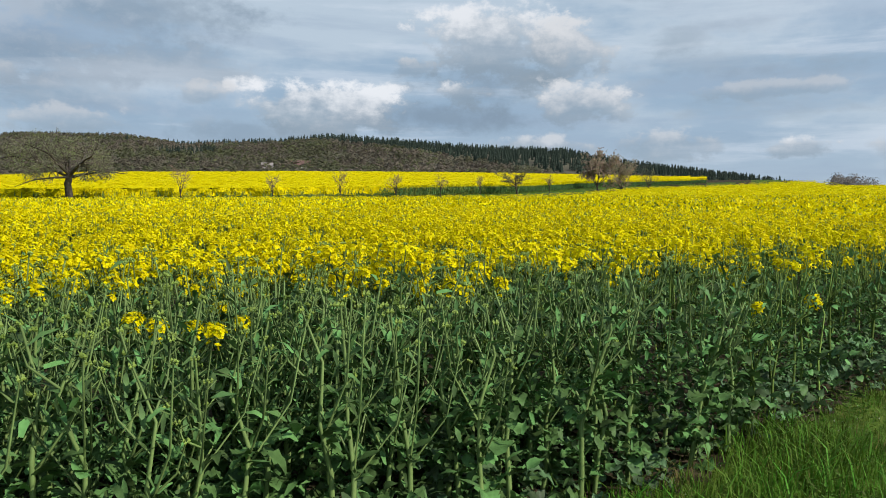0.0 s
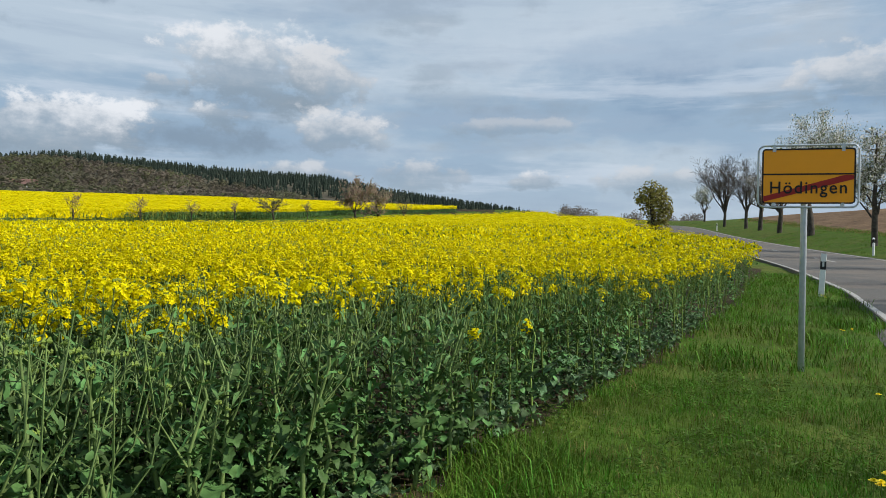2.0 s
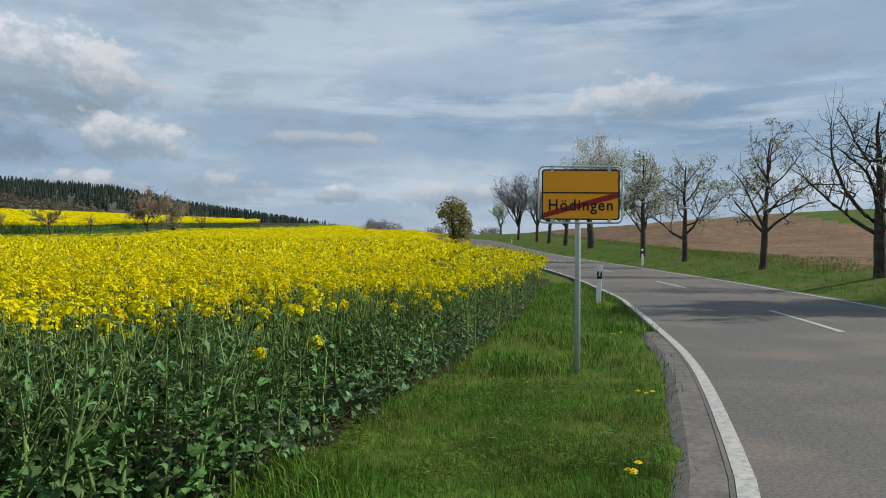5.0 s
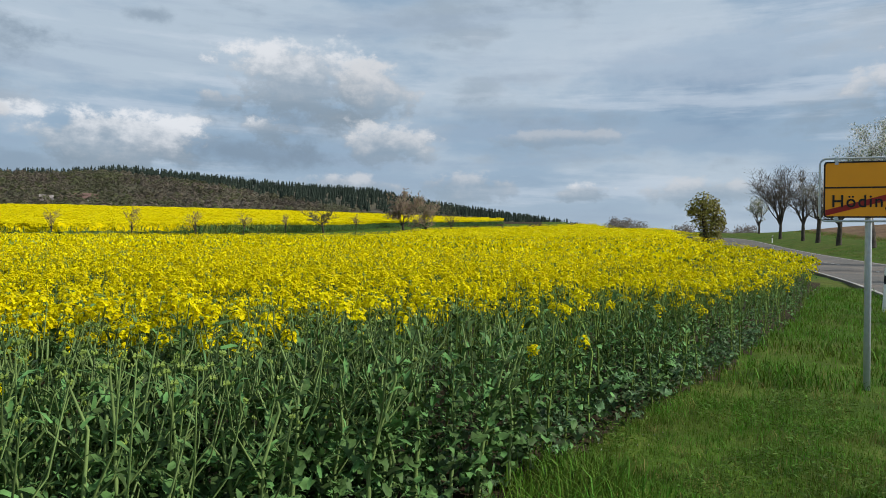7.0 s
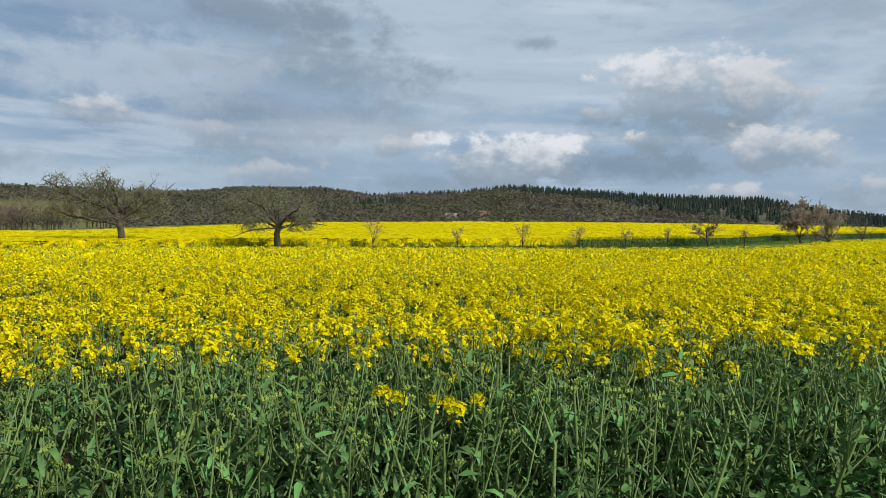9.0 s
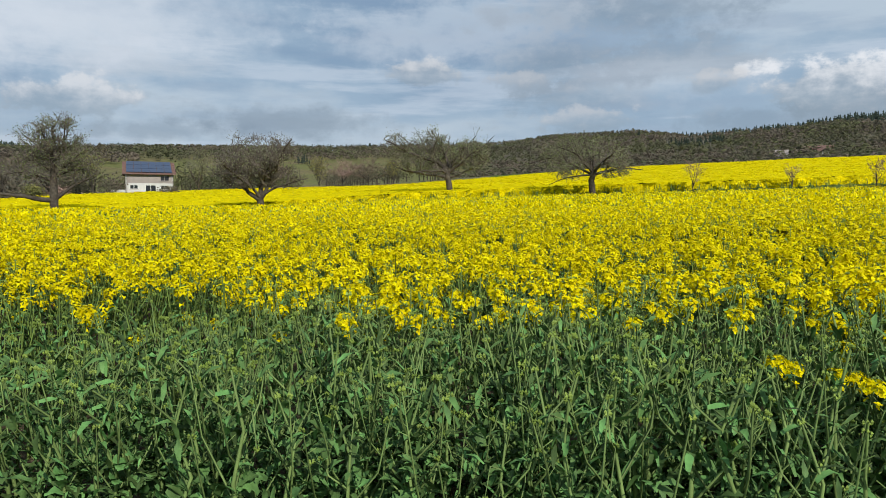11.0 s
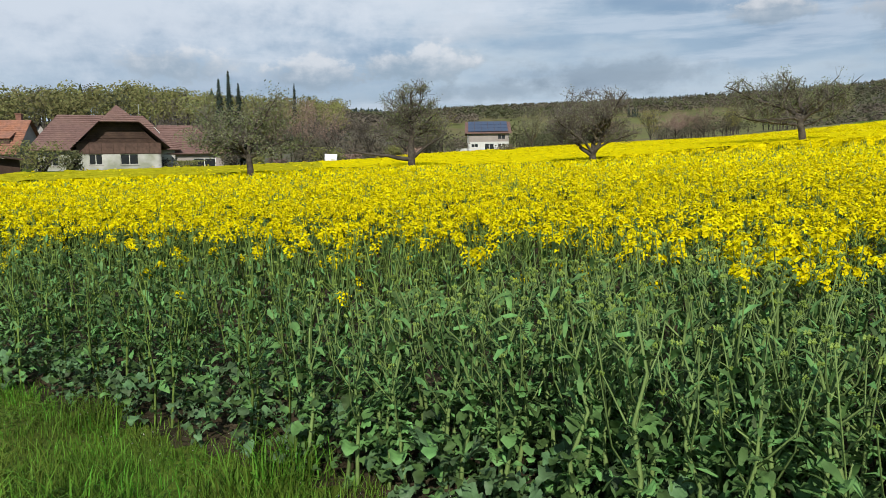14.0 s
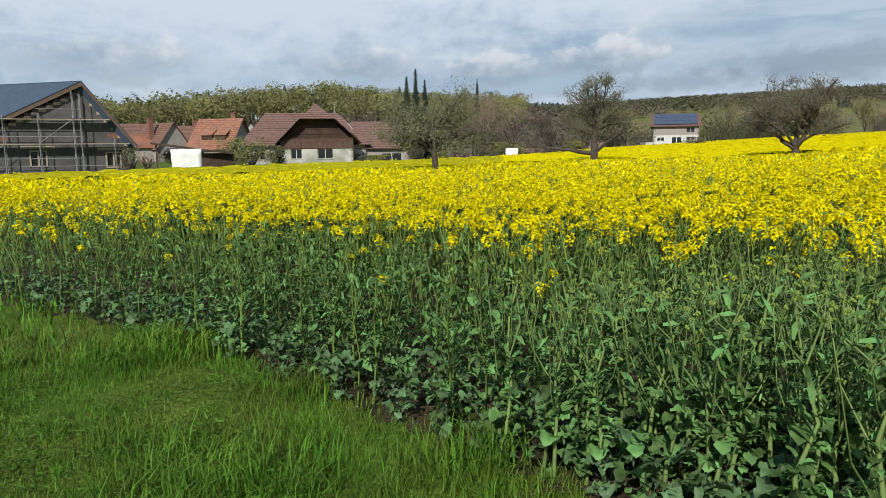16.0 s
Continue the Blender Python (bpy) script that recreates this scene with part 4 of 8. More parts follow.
def build_farmhouse():
    m = facing(-80.4, -1.6, -0.25) @ Matrix.Translation((-0.42, 0, 0)) @ Matrix.Diagonal((1.14, 1.14, 1.09, 1))
    top = thing("farmhouse", m, "large white farmhouse with dark boarded gable and brown tiled roof", "house")
    # local x runs to the camera's right, y away from it
    e, r = 3.0, 6.2
    s = Shape()
    main = [(-2.9, 3.0), (8.9, 3.0), (8.9, 12.0), (-2.9, 12.0)]
    holes = {0: [(0.9, 1.9, 1.2, 2.3)]}
    for k in range(4):
        wall_with_openings(s, main[k], main[(k + 1) % 4], -0.6, e, [(-2.9 + 2.9 + 0.9, 2.0, 1.2, 2.3)] if k == 0 else [])
    gx0, gx1 = 0.55, 7.35
    front = [(0.9, 2.0, 1.25, 2.25), (3.4, 4.9, 1.25, 2.25)]
    wall_with_openings(s, (gx0, 0), (gx1, 0), -0.6, 2.35, front)
    wall_with_openings(s, (gx1, 0), (gx1, 3.0), -0.6, e, [(1.0, 1.35, 1.1, 2.1)])
    wall_with_openings(s, (gx0, 3.0), (gx0, 0), -0.6, e, [])
    part("wall", s.welded(), M_OLDWALL, top, "white plaster walls, green-grey with damp")
    # boarded gable
    mid = (gx0 + gx1) / 2
    hh = 5.15
    half = lambda z: (6.75 - z) / (6.75 - e) * (gx1 - gx0) / 2
    n = 9
    for k in range(n):
        z0, z1 = 2.95 + (hh - 2.95) * k / n, 2.95 + (hh - 2.95) * (k + 1) / n
        w0, w1 = min(half(z0), (gx1 - gx0) / 2), min(half(z1), (gx1 - gx0) / 2)
        y = 0.30 if k % 2 else 0.33
        s = Shape()
        s.slab([(mid - w0, y, z0), (mid + w0, y, z0), (mid + w1, y, z1 - 0.02), (mid - w1, y, z1 - 0.02)], 0.05)
        part("gable_board", s, M_DARKWOOD, top)
    n = 7
    for k in range(n):
        x0, x1 = gx0 + (gx1 - gx0) * k / n, gx0 + (gx1 - gx0) * (k + 1) / n
        s = Shape()
        s.slab([(x0 + 0.03, -0.04, 2.3), (x1 - 0.03, -0.04, 2.3), (x1 - 0.03, -0.04, 3.22), (x0 + 0.03, -0.04, 3.22)], 0.04)
        part("balcony_panel", s, M_BALCONY, top)
    s = Shape()
    for k in range(n + 1):
        x = gx0 + (gx1 - gx0) * k / n
        s.box((x - 0.028, -0.05, 2.3), (x + 0.028, 0.02, 3.28))
    s.box((gx0 - 0.03, -0.06, 3.281), (gx1 + 0.03, 0.03, 3.35))
    part("balcony_rail", s, M_DARKWOOD, top, "dark posts and rail of the balcony")
    s = Shape()
    s.box((gx0, -0.02, 2.96), (gx1, 0.5, 3.03))
    s.box((gx0, -0.02, 2.24), (gx1, 0.5, 2.33))
    part("balcony_floor", s, M_DARKWOOD, top)
    # roofs
    s = Shape()
    o = 0.5
    y0, y1, ym = 3.0 - o, 12.0 + o, 7.5
    x0, x1 = -2.9 - o, 8.9 + o
    ez = e - 0.35
    tiled(top, [(x0, y0, ez), (x1, y0, ez), (6.6, ym, r), (-0.8, ym, r)], 18, M_TILE)
    tiled(top, [(x1, y1, ez), (x0, y1, ez), (-0.8, ym, r), (6.6, ym, r)], 18, M_TILE)
    tiled(top, [(x0, y1, ez), (x0, y0, ez), (-0.8, ym, r), (-0.8, ym + 0.01, r)], 18, M_TILE)
    tiled(top, [(x1, y0, ez), (x1, y1, ez), (6.6, ym + 0.01, r), (6.6, ym, r)], 18, M_TILE)
    s = Shape()
    g0, g1 = gx0 - 0.45, gx1 + 0.75
    zr, yb = 6.75, 8.0
    hz = 5.15
    fl, fr = mid + (g0 - mid) * (zr - hz) / (zr - 2.75), mid + (g1 - mid) * (zr - hz) / (zr - 2.75)
    tiled(top, [(g0, yb, 2.75), (g0, -0.7, 2.75), (fl, -0.7, hz), (fl, yb, hz)], 10, M_TILE)
    tiled(top, [(fl, yb, hz), (fl, -0.7, hz), (mid, 1.0, zr), (mid, yb, zr)], 8, M_TILE)
    tiled(top, [(g1, -0.7, 2.75), (g1, yb, 2.75), (fr, yb, hz), (fr, -0.7, hz)], 10, M_TILE)
    tiled(top, [(fr, -0.7, hz), (fr, yb, hz), (mid, yb, zr), (mid, 1.0, zr)], 8, M_TILE)
    tiled(top, [(fl, -0.75, hz), (fr, -0.75, hz), (mid + 0.02, 1.0, zr), (mid - 0.02, 1.0, zr)], 8, M_TILE)
    s = Shape()
    s.slab([(gx1 + 0.25, 2.3, 4.25), (gx1 + 0.25, 3.0, 4.25), (gx1 - 0.2, 3.0, 4.85), (gx1 - 0.2, 2.3, 4.85)], 0.05)
    part("skylight", s, M_WHITEPLASTIC, top, "small white roof window")
    for h in front:
        window_unit(top, (gx0, 0), (gx1, 0), h, M_OLDWALL)
    window_unit(top, (gx1, 0), (gx1, 3.0), (1.0, 1.35, 1.1, 2.1), M_OLDWALL)
    window_unit(top, main[0], main[1], (0.9, 2.0, 1.2, 2.3), M_OLDWALL)
    s = Shape()
    s.tube([(6.3, 7.6, 6.0), (6.3, 7.6, 7.4)], [0.02, 0.015], 5)
    s.tube([(5.9, 7.6, 7.3), (6.7, 7.6, 7.3)], [0.012, 0.012], 4)
    part("antenna", s, M_STEEL, top, "thin roof aerial")


build_farmhouse()


def build_annex():
    top = gable_house("farm_shed", facing(-84.5, 6.9, 0.0), 6.6, 9.0, 2.5, 5.4, "long brown-roofed farm shed with open bays", M_GREYPLASTER, M_TILE, 0.5, 16, [(3.0, 5.4, -0.4, 1.7)])
    return top


build_annex()
def standing(az, d, turn=0.0, z=0.1):
    """Pose of a house front at a bearing and distance, turned from facing the field."""
    a = radians(az)
    return facing(-math.sin(a) * d, math.cos(a) * d, z) @ pose(0, 0, 0, 0, 0, turn)


gable_house("village_house", standing(103.6, 104), 8.4, 7.0, 2.9, 4.5, "low house with an orange-red tiled roof", M_GREYPLASTER, M_ORANGETILE, 0.4, 12, [(1.0, 2.0, 1.0, 2.2)])
gable_house("village_house", standing(99.7, 103, 24), 4.5, 8.0, 2.9, 6.0, "grey-gabled old village house with a small window", M_GREYPLASTER, M_REDTILE, 0.35, 14, [(2.4, 3.2, 2.0, 2.8)], (0.7, 3.4, 6.6), "y")
gable_house("village_house", standing(104.0, 114), 9.0, 8.0, 3.8, 6.4, "red-roofed house behind its neighbours", M_GREYPLASTER, M_REDTILE, 0.4, 14, [], (2.6, 4.0, 7.0))
gable_house("village_house", standing(98.0, 116), 7.4, 8.0, 3.6, 6.2, "low house with a dull red roof", M_PLASTER, M_REDTILE, 0.4, 14, [], (2.0, 4.0, 6.8))
gable_house("village_house", standing(93.9, 112), 3.2, 7.0, 4.0, 6.4, "pale gabled house with one small dark window", M_PALEWALL, M_REDTILE, 0.2, 12, [(1.3, 1.9, 2.6, 3.3)], None, "y")


def build_orange_house():
    top = gable_house("village_house", standing(97.6, 96, -26), 5.2, 8.4, 2.6, 6.2, "old house with a bright orange-red roof and two shed dormers", M_GREYPLASTER, M_ORANGETILE, 0.4, 16, [(1.0, 2.0, 1.0, 2.2)], (4.2, 4.5, 6.9))
    k = 3.6 / 4.2
    for x in (1.3, 3.1):
        y = 1.5
        z = 2.6 + k * y
        # closed box; its dark colour stands in for the shade inside the dormer
        s = Shape()
        s.box((x, y - 0.5, z - 0.5), (x + 1.3, y + 0.9, z + 0.28))
        d = part("dormer", s, M_DARKWOOD, top, "solid dormer front, coloured dark for the shade of its opening")
        s = Shape()
        s.slab([(x - 0.15, y - 0.7, z + 0.24), (x + 1.45, y - 0.7, z + 0.24), (x + 1.45, y + 1.5, z + 1.22), (x - 0.15, y + 1.5, z + 1.22)], 0.08)
        part("dormer_roof", s, M_ORANGETILE, d, "tiled lean-to roof of the dormer")


build_orange_house()


def build_barn():
    A, E, L = Vector((-58.7, -15.1, 6.95)), Vector((-59.5, -11.95, 2.6)), Vector((-56.4, -23.8, 2.3))
    back = Vector((-4.4, -9.8, 0.0))
    top = thing("new_barn", pose(0, 0, 0), "half-built barn of grey blocks with a dark sheet roof and scaffold", "barn")
    base = -0.3
    s = Shape()

    def on(y, z):
        """A point of the gable's plane."""
        t = (y - E.y) / (L.y - E.y)
        return Vector((E.x + (L.x - E.x) * t, y, z))

    def roofz(y):
        return A.z + (E.z - A.z) * (y - A.y) / (E.y - A.y) if y > A.y else A.z + (L.z - A.z) * (y - A.y) / (L.y - A.y)

    def course_wall(y0, y1, z0, z1):
        s.slab([on(y0, z0), on(y1, z0), on(y1, z1), on(y0, z1)], 0.3)

    holes = [(-18.7, -17.6, 0.9, 2.1), (-13.9, -12.85, 0.75, 1.95), (-22.6, -21.0, -0.2, 2.2)]
    ys = sorted({L.y, E.y, A.y, *[h[0] for h in holes], *[h[1] for h in holes]})
    for y0, y1 in zip(ys, ys[1:]):
        cuts = [h for h in holes if h[0] <= y0 and h[1] >= y1]
        z = base
        for h in cuts:
            course_wall(y0, y1, z, h[2])
            z = h[3]
        course_wall(y0, y1, z, 2.3)
    n = 26
    for k in range(n):
        y0, y1 = L.y + (E.y - L.y) * k / n, L.y + (E.y - L.y) * (k + 1) / n
        zt = min(roofz(y0), roofz(y1)) - 0.12
        zt = math.floor(zt / 0.25) * 0.25
        if zt > 2.3:
            course_wall(y0, y1, 2.3, zt)
    part("gable_wall", s.welded(), M_BLOCK, top, "bare grey block gable wall with stepped top")
    for y0, y1 in ((-22.0, -19.9), (-13.7, -12.6)):
        s = Shape()
        for j in range(3):
            z = min(roofz(y0), roofz(y1)) - 0.5 + j * 0.1
            s.slab([on(y0, z) + Vector((0.02, 0, 0)), on(y1, z) + Vector((0.02, 0, 0)), on(y1, z + 0.09) + Vector((0.02, 0, 0)), on(y0, z + 0.09) + Vector((0.02, 0, 0))], 0.2)
        part("brick_infill", s, M_BRICK, top, "patch of red brick under the verge")
    for k in range(15):
        y = -22.6 + 0.47 * k if k < 14 else -12.9
        if -15.9 < y < -15.0:
            continue
        z = roofz(y) - 0.62
        s = Shape()
        f = Vector((0.05, 0, 0))
        s.slab([on(y, z) + f, on(y + 0.44, z) + f, on(y + 0.44, z + 0.2) + f, on(y, z + 0.2) + f], 0.12)
        part("verge_block", s, M_WOOD, top, "pale stepped block under the verge")
    for k in range(6):
        y = -14.7 + 0.42 * k
        z = roofz(y + 0.42) - 0.55
        s = Shape()
        f = Vector((0.05, 0, 0))
        s.slab([on(y, z) + f, on(y + 0.38, z) + f, on(y + 0.38, z + 0.2) + f, on(y, z + 0.2) + f], 0.12)
        part("verge_block", s, M_WOOD, top, "pale stepped block under the verge")
    s = Shape()
    for p, q in ((E, E + back), (L, L + back)):
        s.slab([(p.x, p.y, base), (q.x, q.y, base), (q.x, q.y, p.z), (p.x, p.y, p.z)], 0.3)
    part("side_wall", s, M_BLOCK, top)
    s = Shape()
    up = Vector((0, 0, 0.12))
    out = Vector((0.5, 0.1, 0))
    for p in (E + (E - A).normalized() * 0.5, L + (L - A).normalized() * 0.4):
        quad = [p + out, A + out, A + back, p + back]
        if p.y > A.y:
            quad = quad[::-1]
        s.slab([v + up for v in quad], 0.10)
    part("roof", s, M_SLATE, top, "dark blue-grey sheet roof")
    s = Shape()
    for p in (E + (E - A).normalized() * 0.5, L + (L - A).normalized() * 0.4):
        a, b = A + out * 1.05, p + out * 1.05
        s.slab([a + Vector((0, 0, 0.02)), b + Vector((0, 0, 0.02)), b - Vector((0, 0, 0.26)), a - Vector((0, 0, 0.26))], 0.06)
    part("barge_board", s, M_BARGE, top, "brown timber barge boards")
    for h in holes[:2]:
        s = Shape()
        y0, y1, z0, z1 = h
        c = Vector((0.05, 0, 0))
        for u0, u1, v0, v1 in ((y0, y1, z0, z0 + 0.1), (y0, y1, z1 - 0.1, z1), (y0, y0 + 0.1, z0, z1), (y1 - 0.1, y1, z0, z1), ((y0 + y1) / 2 - 0.05, (y0 + y1) / 2 + 0.05, z0, z1)):
            s.slab([on(u0, v0) + c, on(u1, v0) + c, on(u1, v1) + c, on(u0, v1) + c], 0.08)
        w = part("window", s, M_WOOD, top, "raw timber window frame")
        s = Shape()
        s.slab([on(y0 - 0.5, z1 + 0.12) + c, on(y1 + 0.5, z1 + 0.12) + c, on(y1 + 0.5, z1 + 0.3) + c, on(y0 - 0.5, z1 + 0.3) + c], 0.1)
        part("lintel", s, M_WOOD, w, "pale timber lintel")
        s = Shape()
        s.slab([on(y0, z0) - c * 3, on(y1, z0) - c * 3, on(y1, z1) - c * 3, on(y0, z1) - c * 3], 0.02)
        part("pane", s, M_GLASSDARK, w)
    # scaffold in front of the gable
    sc = thing("scaffold", pose(0, 0, 0), "tubular steel scaffold with plank decks against the barn gable", "scaffold")
    front = Vector((0.9, 0.15, 0))
    gz = float(ground(-57, -18))
    for y, zt in ((-22.6, 4.6), (-20.0, 4.6), (-17.9, 4.7), (-15.75, 6.3), (-15.3, 6.1), (-13.2, 3.0)):
        for k, f in enumerate((front, front * 0.25)):
            s = Shape()
            p = on(y, 0) + f
            s.tube([(p.x, p.y, gz - 0.05), (p.x, p.y, zt)], [0.03, 0.03], 6)
            part("standard", s, M_SCAFF, sc)
    for z, ya, yb in ((2.55, -23.0, -12.2), (4.3, -22.8, -13.4)):
        s = Shape()
        for j in range(3):
            f0, f1 = front * (0.3 + 0.24 * j), front * (0.3 + 0.24 * j + 0.22)
            a0, a1, b1, b0 = on(ya, z) + f1, on(yb, z) + f1, on(yb, z) + f0, on(ya, z) + f0
            s.slab([a0, a1, b1, b0], 0.05)
        part("deck", s, M_WOOD, sc, "weathered plank deck")
    for z, ya, yb in ((0.95, -23.0, -12.5), (1.5, -23.0, -15.3), (3.05, -23.0, -15.3), (3.5, -23.0, -15.3), (5.0, -18.0, -15.3)):
        s = Shape()
        s.tube([on(ya, z) + front, on(yb, z) + front], [0.022, 0.022], 5)
        part("ledger", s, M_SCAFF, sc)
    for a, b in (((-17.9, 2.6), (-15.75, 4.3)), ((-22.6, 0.2), (-20.0, 2.5))):
        s = Shape()
        s.tube([on(*a) + front * 1.05, on(*b) + front * 1.05], [0.02, 0.02], 5)
        part("brace", s, M_SCAFF, sc)


build_barn()


def build_white_house():
    m = facing(-102.2, 53.4, float(ground(-101, 55)) - 0.55) @ Matrix.Diagonal((0.95, 1, 1, 1))
    top = thing("solar_house", m, "white two-storey house with solar panels on its roof", "house")
    w, e, r = 6.9, 4.2, 6.0
    holes = [(0.6, 1.8, 1.85, 2.5), (2.8, 4.4, 1.4, 2.5), (5.0, 6.3, 1.85, 2.5)]
    s = Shape()
    wall_with_openings(s, (0, 0), (w, 0), -0.6, 2.75, holes)
    wall_with_openings(s, (w, 0), (w, 9), -0.6, e, [(1.5, 2.5, 2.4, 3.4)])
    wall_with_openings(s, (w, 9), (0, 9), -0.6, e, [])
    wall_with_openings(s, (0, 9), (0, 0), -0.6, e, [])
    for x, q in ((0.0, 1), (w, -1)):
        tri = [(x, 0, e), (x, 9, e), (x, 4.5, r)]
        s.slab(tri[::-1] if q > 0 else tri, 0.25)
    part("wall", s.welded(), M_PLASTER, top, "white plaster walls")
    s = Shape()
    wall_with_openings(s, (0, 0), (w, 0), 2.75, e, [(5.0, 6.3, 3.1, 3.9)])
    part("upper_wall", s.welded(), M_GREYPLASTER, top, "greyish upper storey")
    s = Shape()
    tiled(top, [(-0.4, -0.5, e - 0.15), (w + 0.4, -0.5, e - 0.15), (w + 0.4, 4.5, r + 0.05), (-0.4, 4.5, r + 0.05)], 12, M_TILE)
    tiled(top, [(w + 0.4, 9.5, e - 0.15), (-0.4, 9.5, e - 0.15), (-0.4, 4.5, r + 0.05), (w + 0.4, 4.5, r + 0.05)], 12, M_TILE)
    sl = Vector((0, 5.0, r + 0.2 - e)).normalized()
    for i in range(6):
        for j in range(3):
            a = Vector((0.15 + i * 1.10, -0.3, e + 0.02)) + sl * (0.20 + j * 1.58)
            s = Shape()
            u, v = Vector((1.05, 0, 0)), sl * 1.50
            n = u.cross(v).normalized() * 0.10
            s.slab([a + n, a + u + n, a + u + v + n, a + v + n], 0.04)
            part("solar_panel", s, M_SOLAR, top, "dark blue solar panel")
    for h in holes:
        window_unit(top, (0, 0), (w, 0), h)
    window_unit(top, (0, 0), (w, 0), (5.0, 6.3, 3.1, 3.9), M_GREYPLASTER)
    s = Shape()
    s.box((-2.0, -0.6, -0.6), (-0.01, 0.0, 1.75))
    s.box((0.0, -0.5, -0.6), (w, -0.01, 0.9))
    part("terrace", s, M_PLASTER, top, "low white terrace wall")


build_white_house()


def build_tarps():
    for x, y, w, h, lab in ((-66.0, -9.1, 2.3, 1.75, "white tarpaulin-covered stack beside the barn"), (-62.7, 18.9, 1.0, 1.35, "small white covered crate by the trees")):
        s = Shape()
        r = random.Random(int(w * 10))
        n = 8
        ring = []
        for lev in range(5):
            z = h * lev / 4
            k = 1 + 0.06 * lev / 4
            row = []
            for q in range(4 * n):
                t = q % n / n
                sd = q // n
                px, py = ((-1 + 2 * t, -1), (1, -1 + 2 * t), (1 - 2 * t, 1), (-1, 1 - 2 * t))[sd]
                row.append((px * w / 2 * k + r.gauss(0, 0.025), py * w / 2 * 0.8 * k + r.gauss(0, 0.025), z + (r.gauss(0, 0.03) if lev else 0)))
            ring.append(row)
        for row in ring:
            s.v += row
        c = 4 * n
        for lev in range(4):
            for q in range(c):
                s.f.append((lev * c + q, lev * c + (q + 1) % c, (lev + 1) * c + (q + 1) % c, (lev + 1) * c + q))
                s.m.append(0)
        s.v.append((0, 0, h + 0.05))
        for q in range(c):
            s.f.append((4 * c + q, 4 * c + (q + 1) % c, 5 * c))
            s.m.append(0)
        ob = new("tarpaulin_cover", s.mesh("tarpaulin_cover", [M_TARP], True))
        ob.matrix_basis = facing(x, y)
        tagged(ob, lab, "tarpaulin")
    # lean-to shelter beside the larger stack
    m = facing(-69.0, -12.0)
    top = thing("lean_to", m, "low dark lean-to shelter with a flat roof", "shed")
    s = Shape()
    s.slab([(-0.5, -0.4, 2.35), (6.8, -0.4, 1.35), (6.8, 3.0, 1.45), (-0.5, 3.0, 2.5)], 0.12)
    part("roof", s, M_DARKWOOD, top)
    for x, hgt in ((0.0, 2.3), (3.0, 1.9)):
        for y in (0, 2.8):
            s = Shape()
            s.box((x - 0.06, y - 0.06, -0.3), (x + 0.06, y + 0.06, hgt))
            part("post", s, M_DARKWOOD, top)
    s = Shape()
    s.box((3.2, 0.4, -0.3), (6.6, 0.55, 1.4))
    part("boarding", s, M_DARKWOOD, top)


build_tarps()


# ------------------------------------------------------------------ garden trees, hedges and woods
def spray(s, r, c, out, size, mat):
    """A leafy spray at c that faces roughly outwards."""
    n = (out.normalized() + Vector((r.gauss(0, 0.4), r.gauss(0, 0.4), r.gauss(0.1, 0.4)))).normalized()
    u = n.orthogonal().normalized()
    u.rotate(Matrix.Rotation(r.uniform(0, 6.28), 3, n))
    v = n.cross(u)
    u, v = u * size * r.uniform(0.6, 1.3), v * size * r.uniform(0.5, 0.9)
    s.face((c - u - v * 0.6, c + u * r.uniform(0.5, 1.1) - v, c + u * 0.4 + v, c - u * r.uniform(0.2, 0.9) + v * 0.8), mat)


def shrub(name, seed, x, y, w, h, mat, label, quads=700, size=0.16, base=0.0, category="bush"):
    r = random.Random(seed)
    wood, s = Shape(), Shape()
    for k in range(20):
        g = r.uniform(0, 6.28)
        q = r.uniform(0.15, 0.5)
        e = Vector((math.cos(g) * w * q, math.sin(g) * w * q, h * r.uniform(0.6, (0.9 if category == "bush" else 1.12) - 0.4 * q)))
        wood.tube([(0, 0, -0.2), e * 0.45 + Vector((0, 0, h * 0.12)), e], [0.05 + h * 0.008, 0.03 + h * 0.004, 0.012], 4)
    lobes = [(r.uniform(-0.3, 0.3) * w, r.uniform(-0.3, 0.3) * w, h * (base + (1 - base) * r.uniform(0.25, 0.8)), w * r.uniform(0.18, 0.34)) for _ in range(9)]
    for _ in range(quads):
        cx, cy, cz, cr = r.choice(lobes)
        d = Vector((r.gauss(0, 1), r.gauss(0, 1), r.gauss(0, 1))).normalized() * cr * r.uniform(0.3, 1.1)
        c = Vector((cx, cy, min(max(cz + d.z, h * base * 0.8), h))) + Vector((d.x, d.y, 0))
        spray(s, r, c, d, size, 0)
    top = thing(name, pose(x, y, float(ground(x, y))), label, category)
    part("trunk", wood, M_BARK, top)
    part("crown", s, mat, top)


def polar(az, d):
    a = radians(az)
    return -math.sin(a) * d, math.cos(a) * d


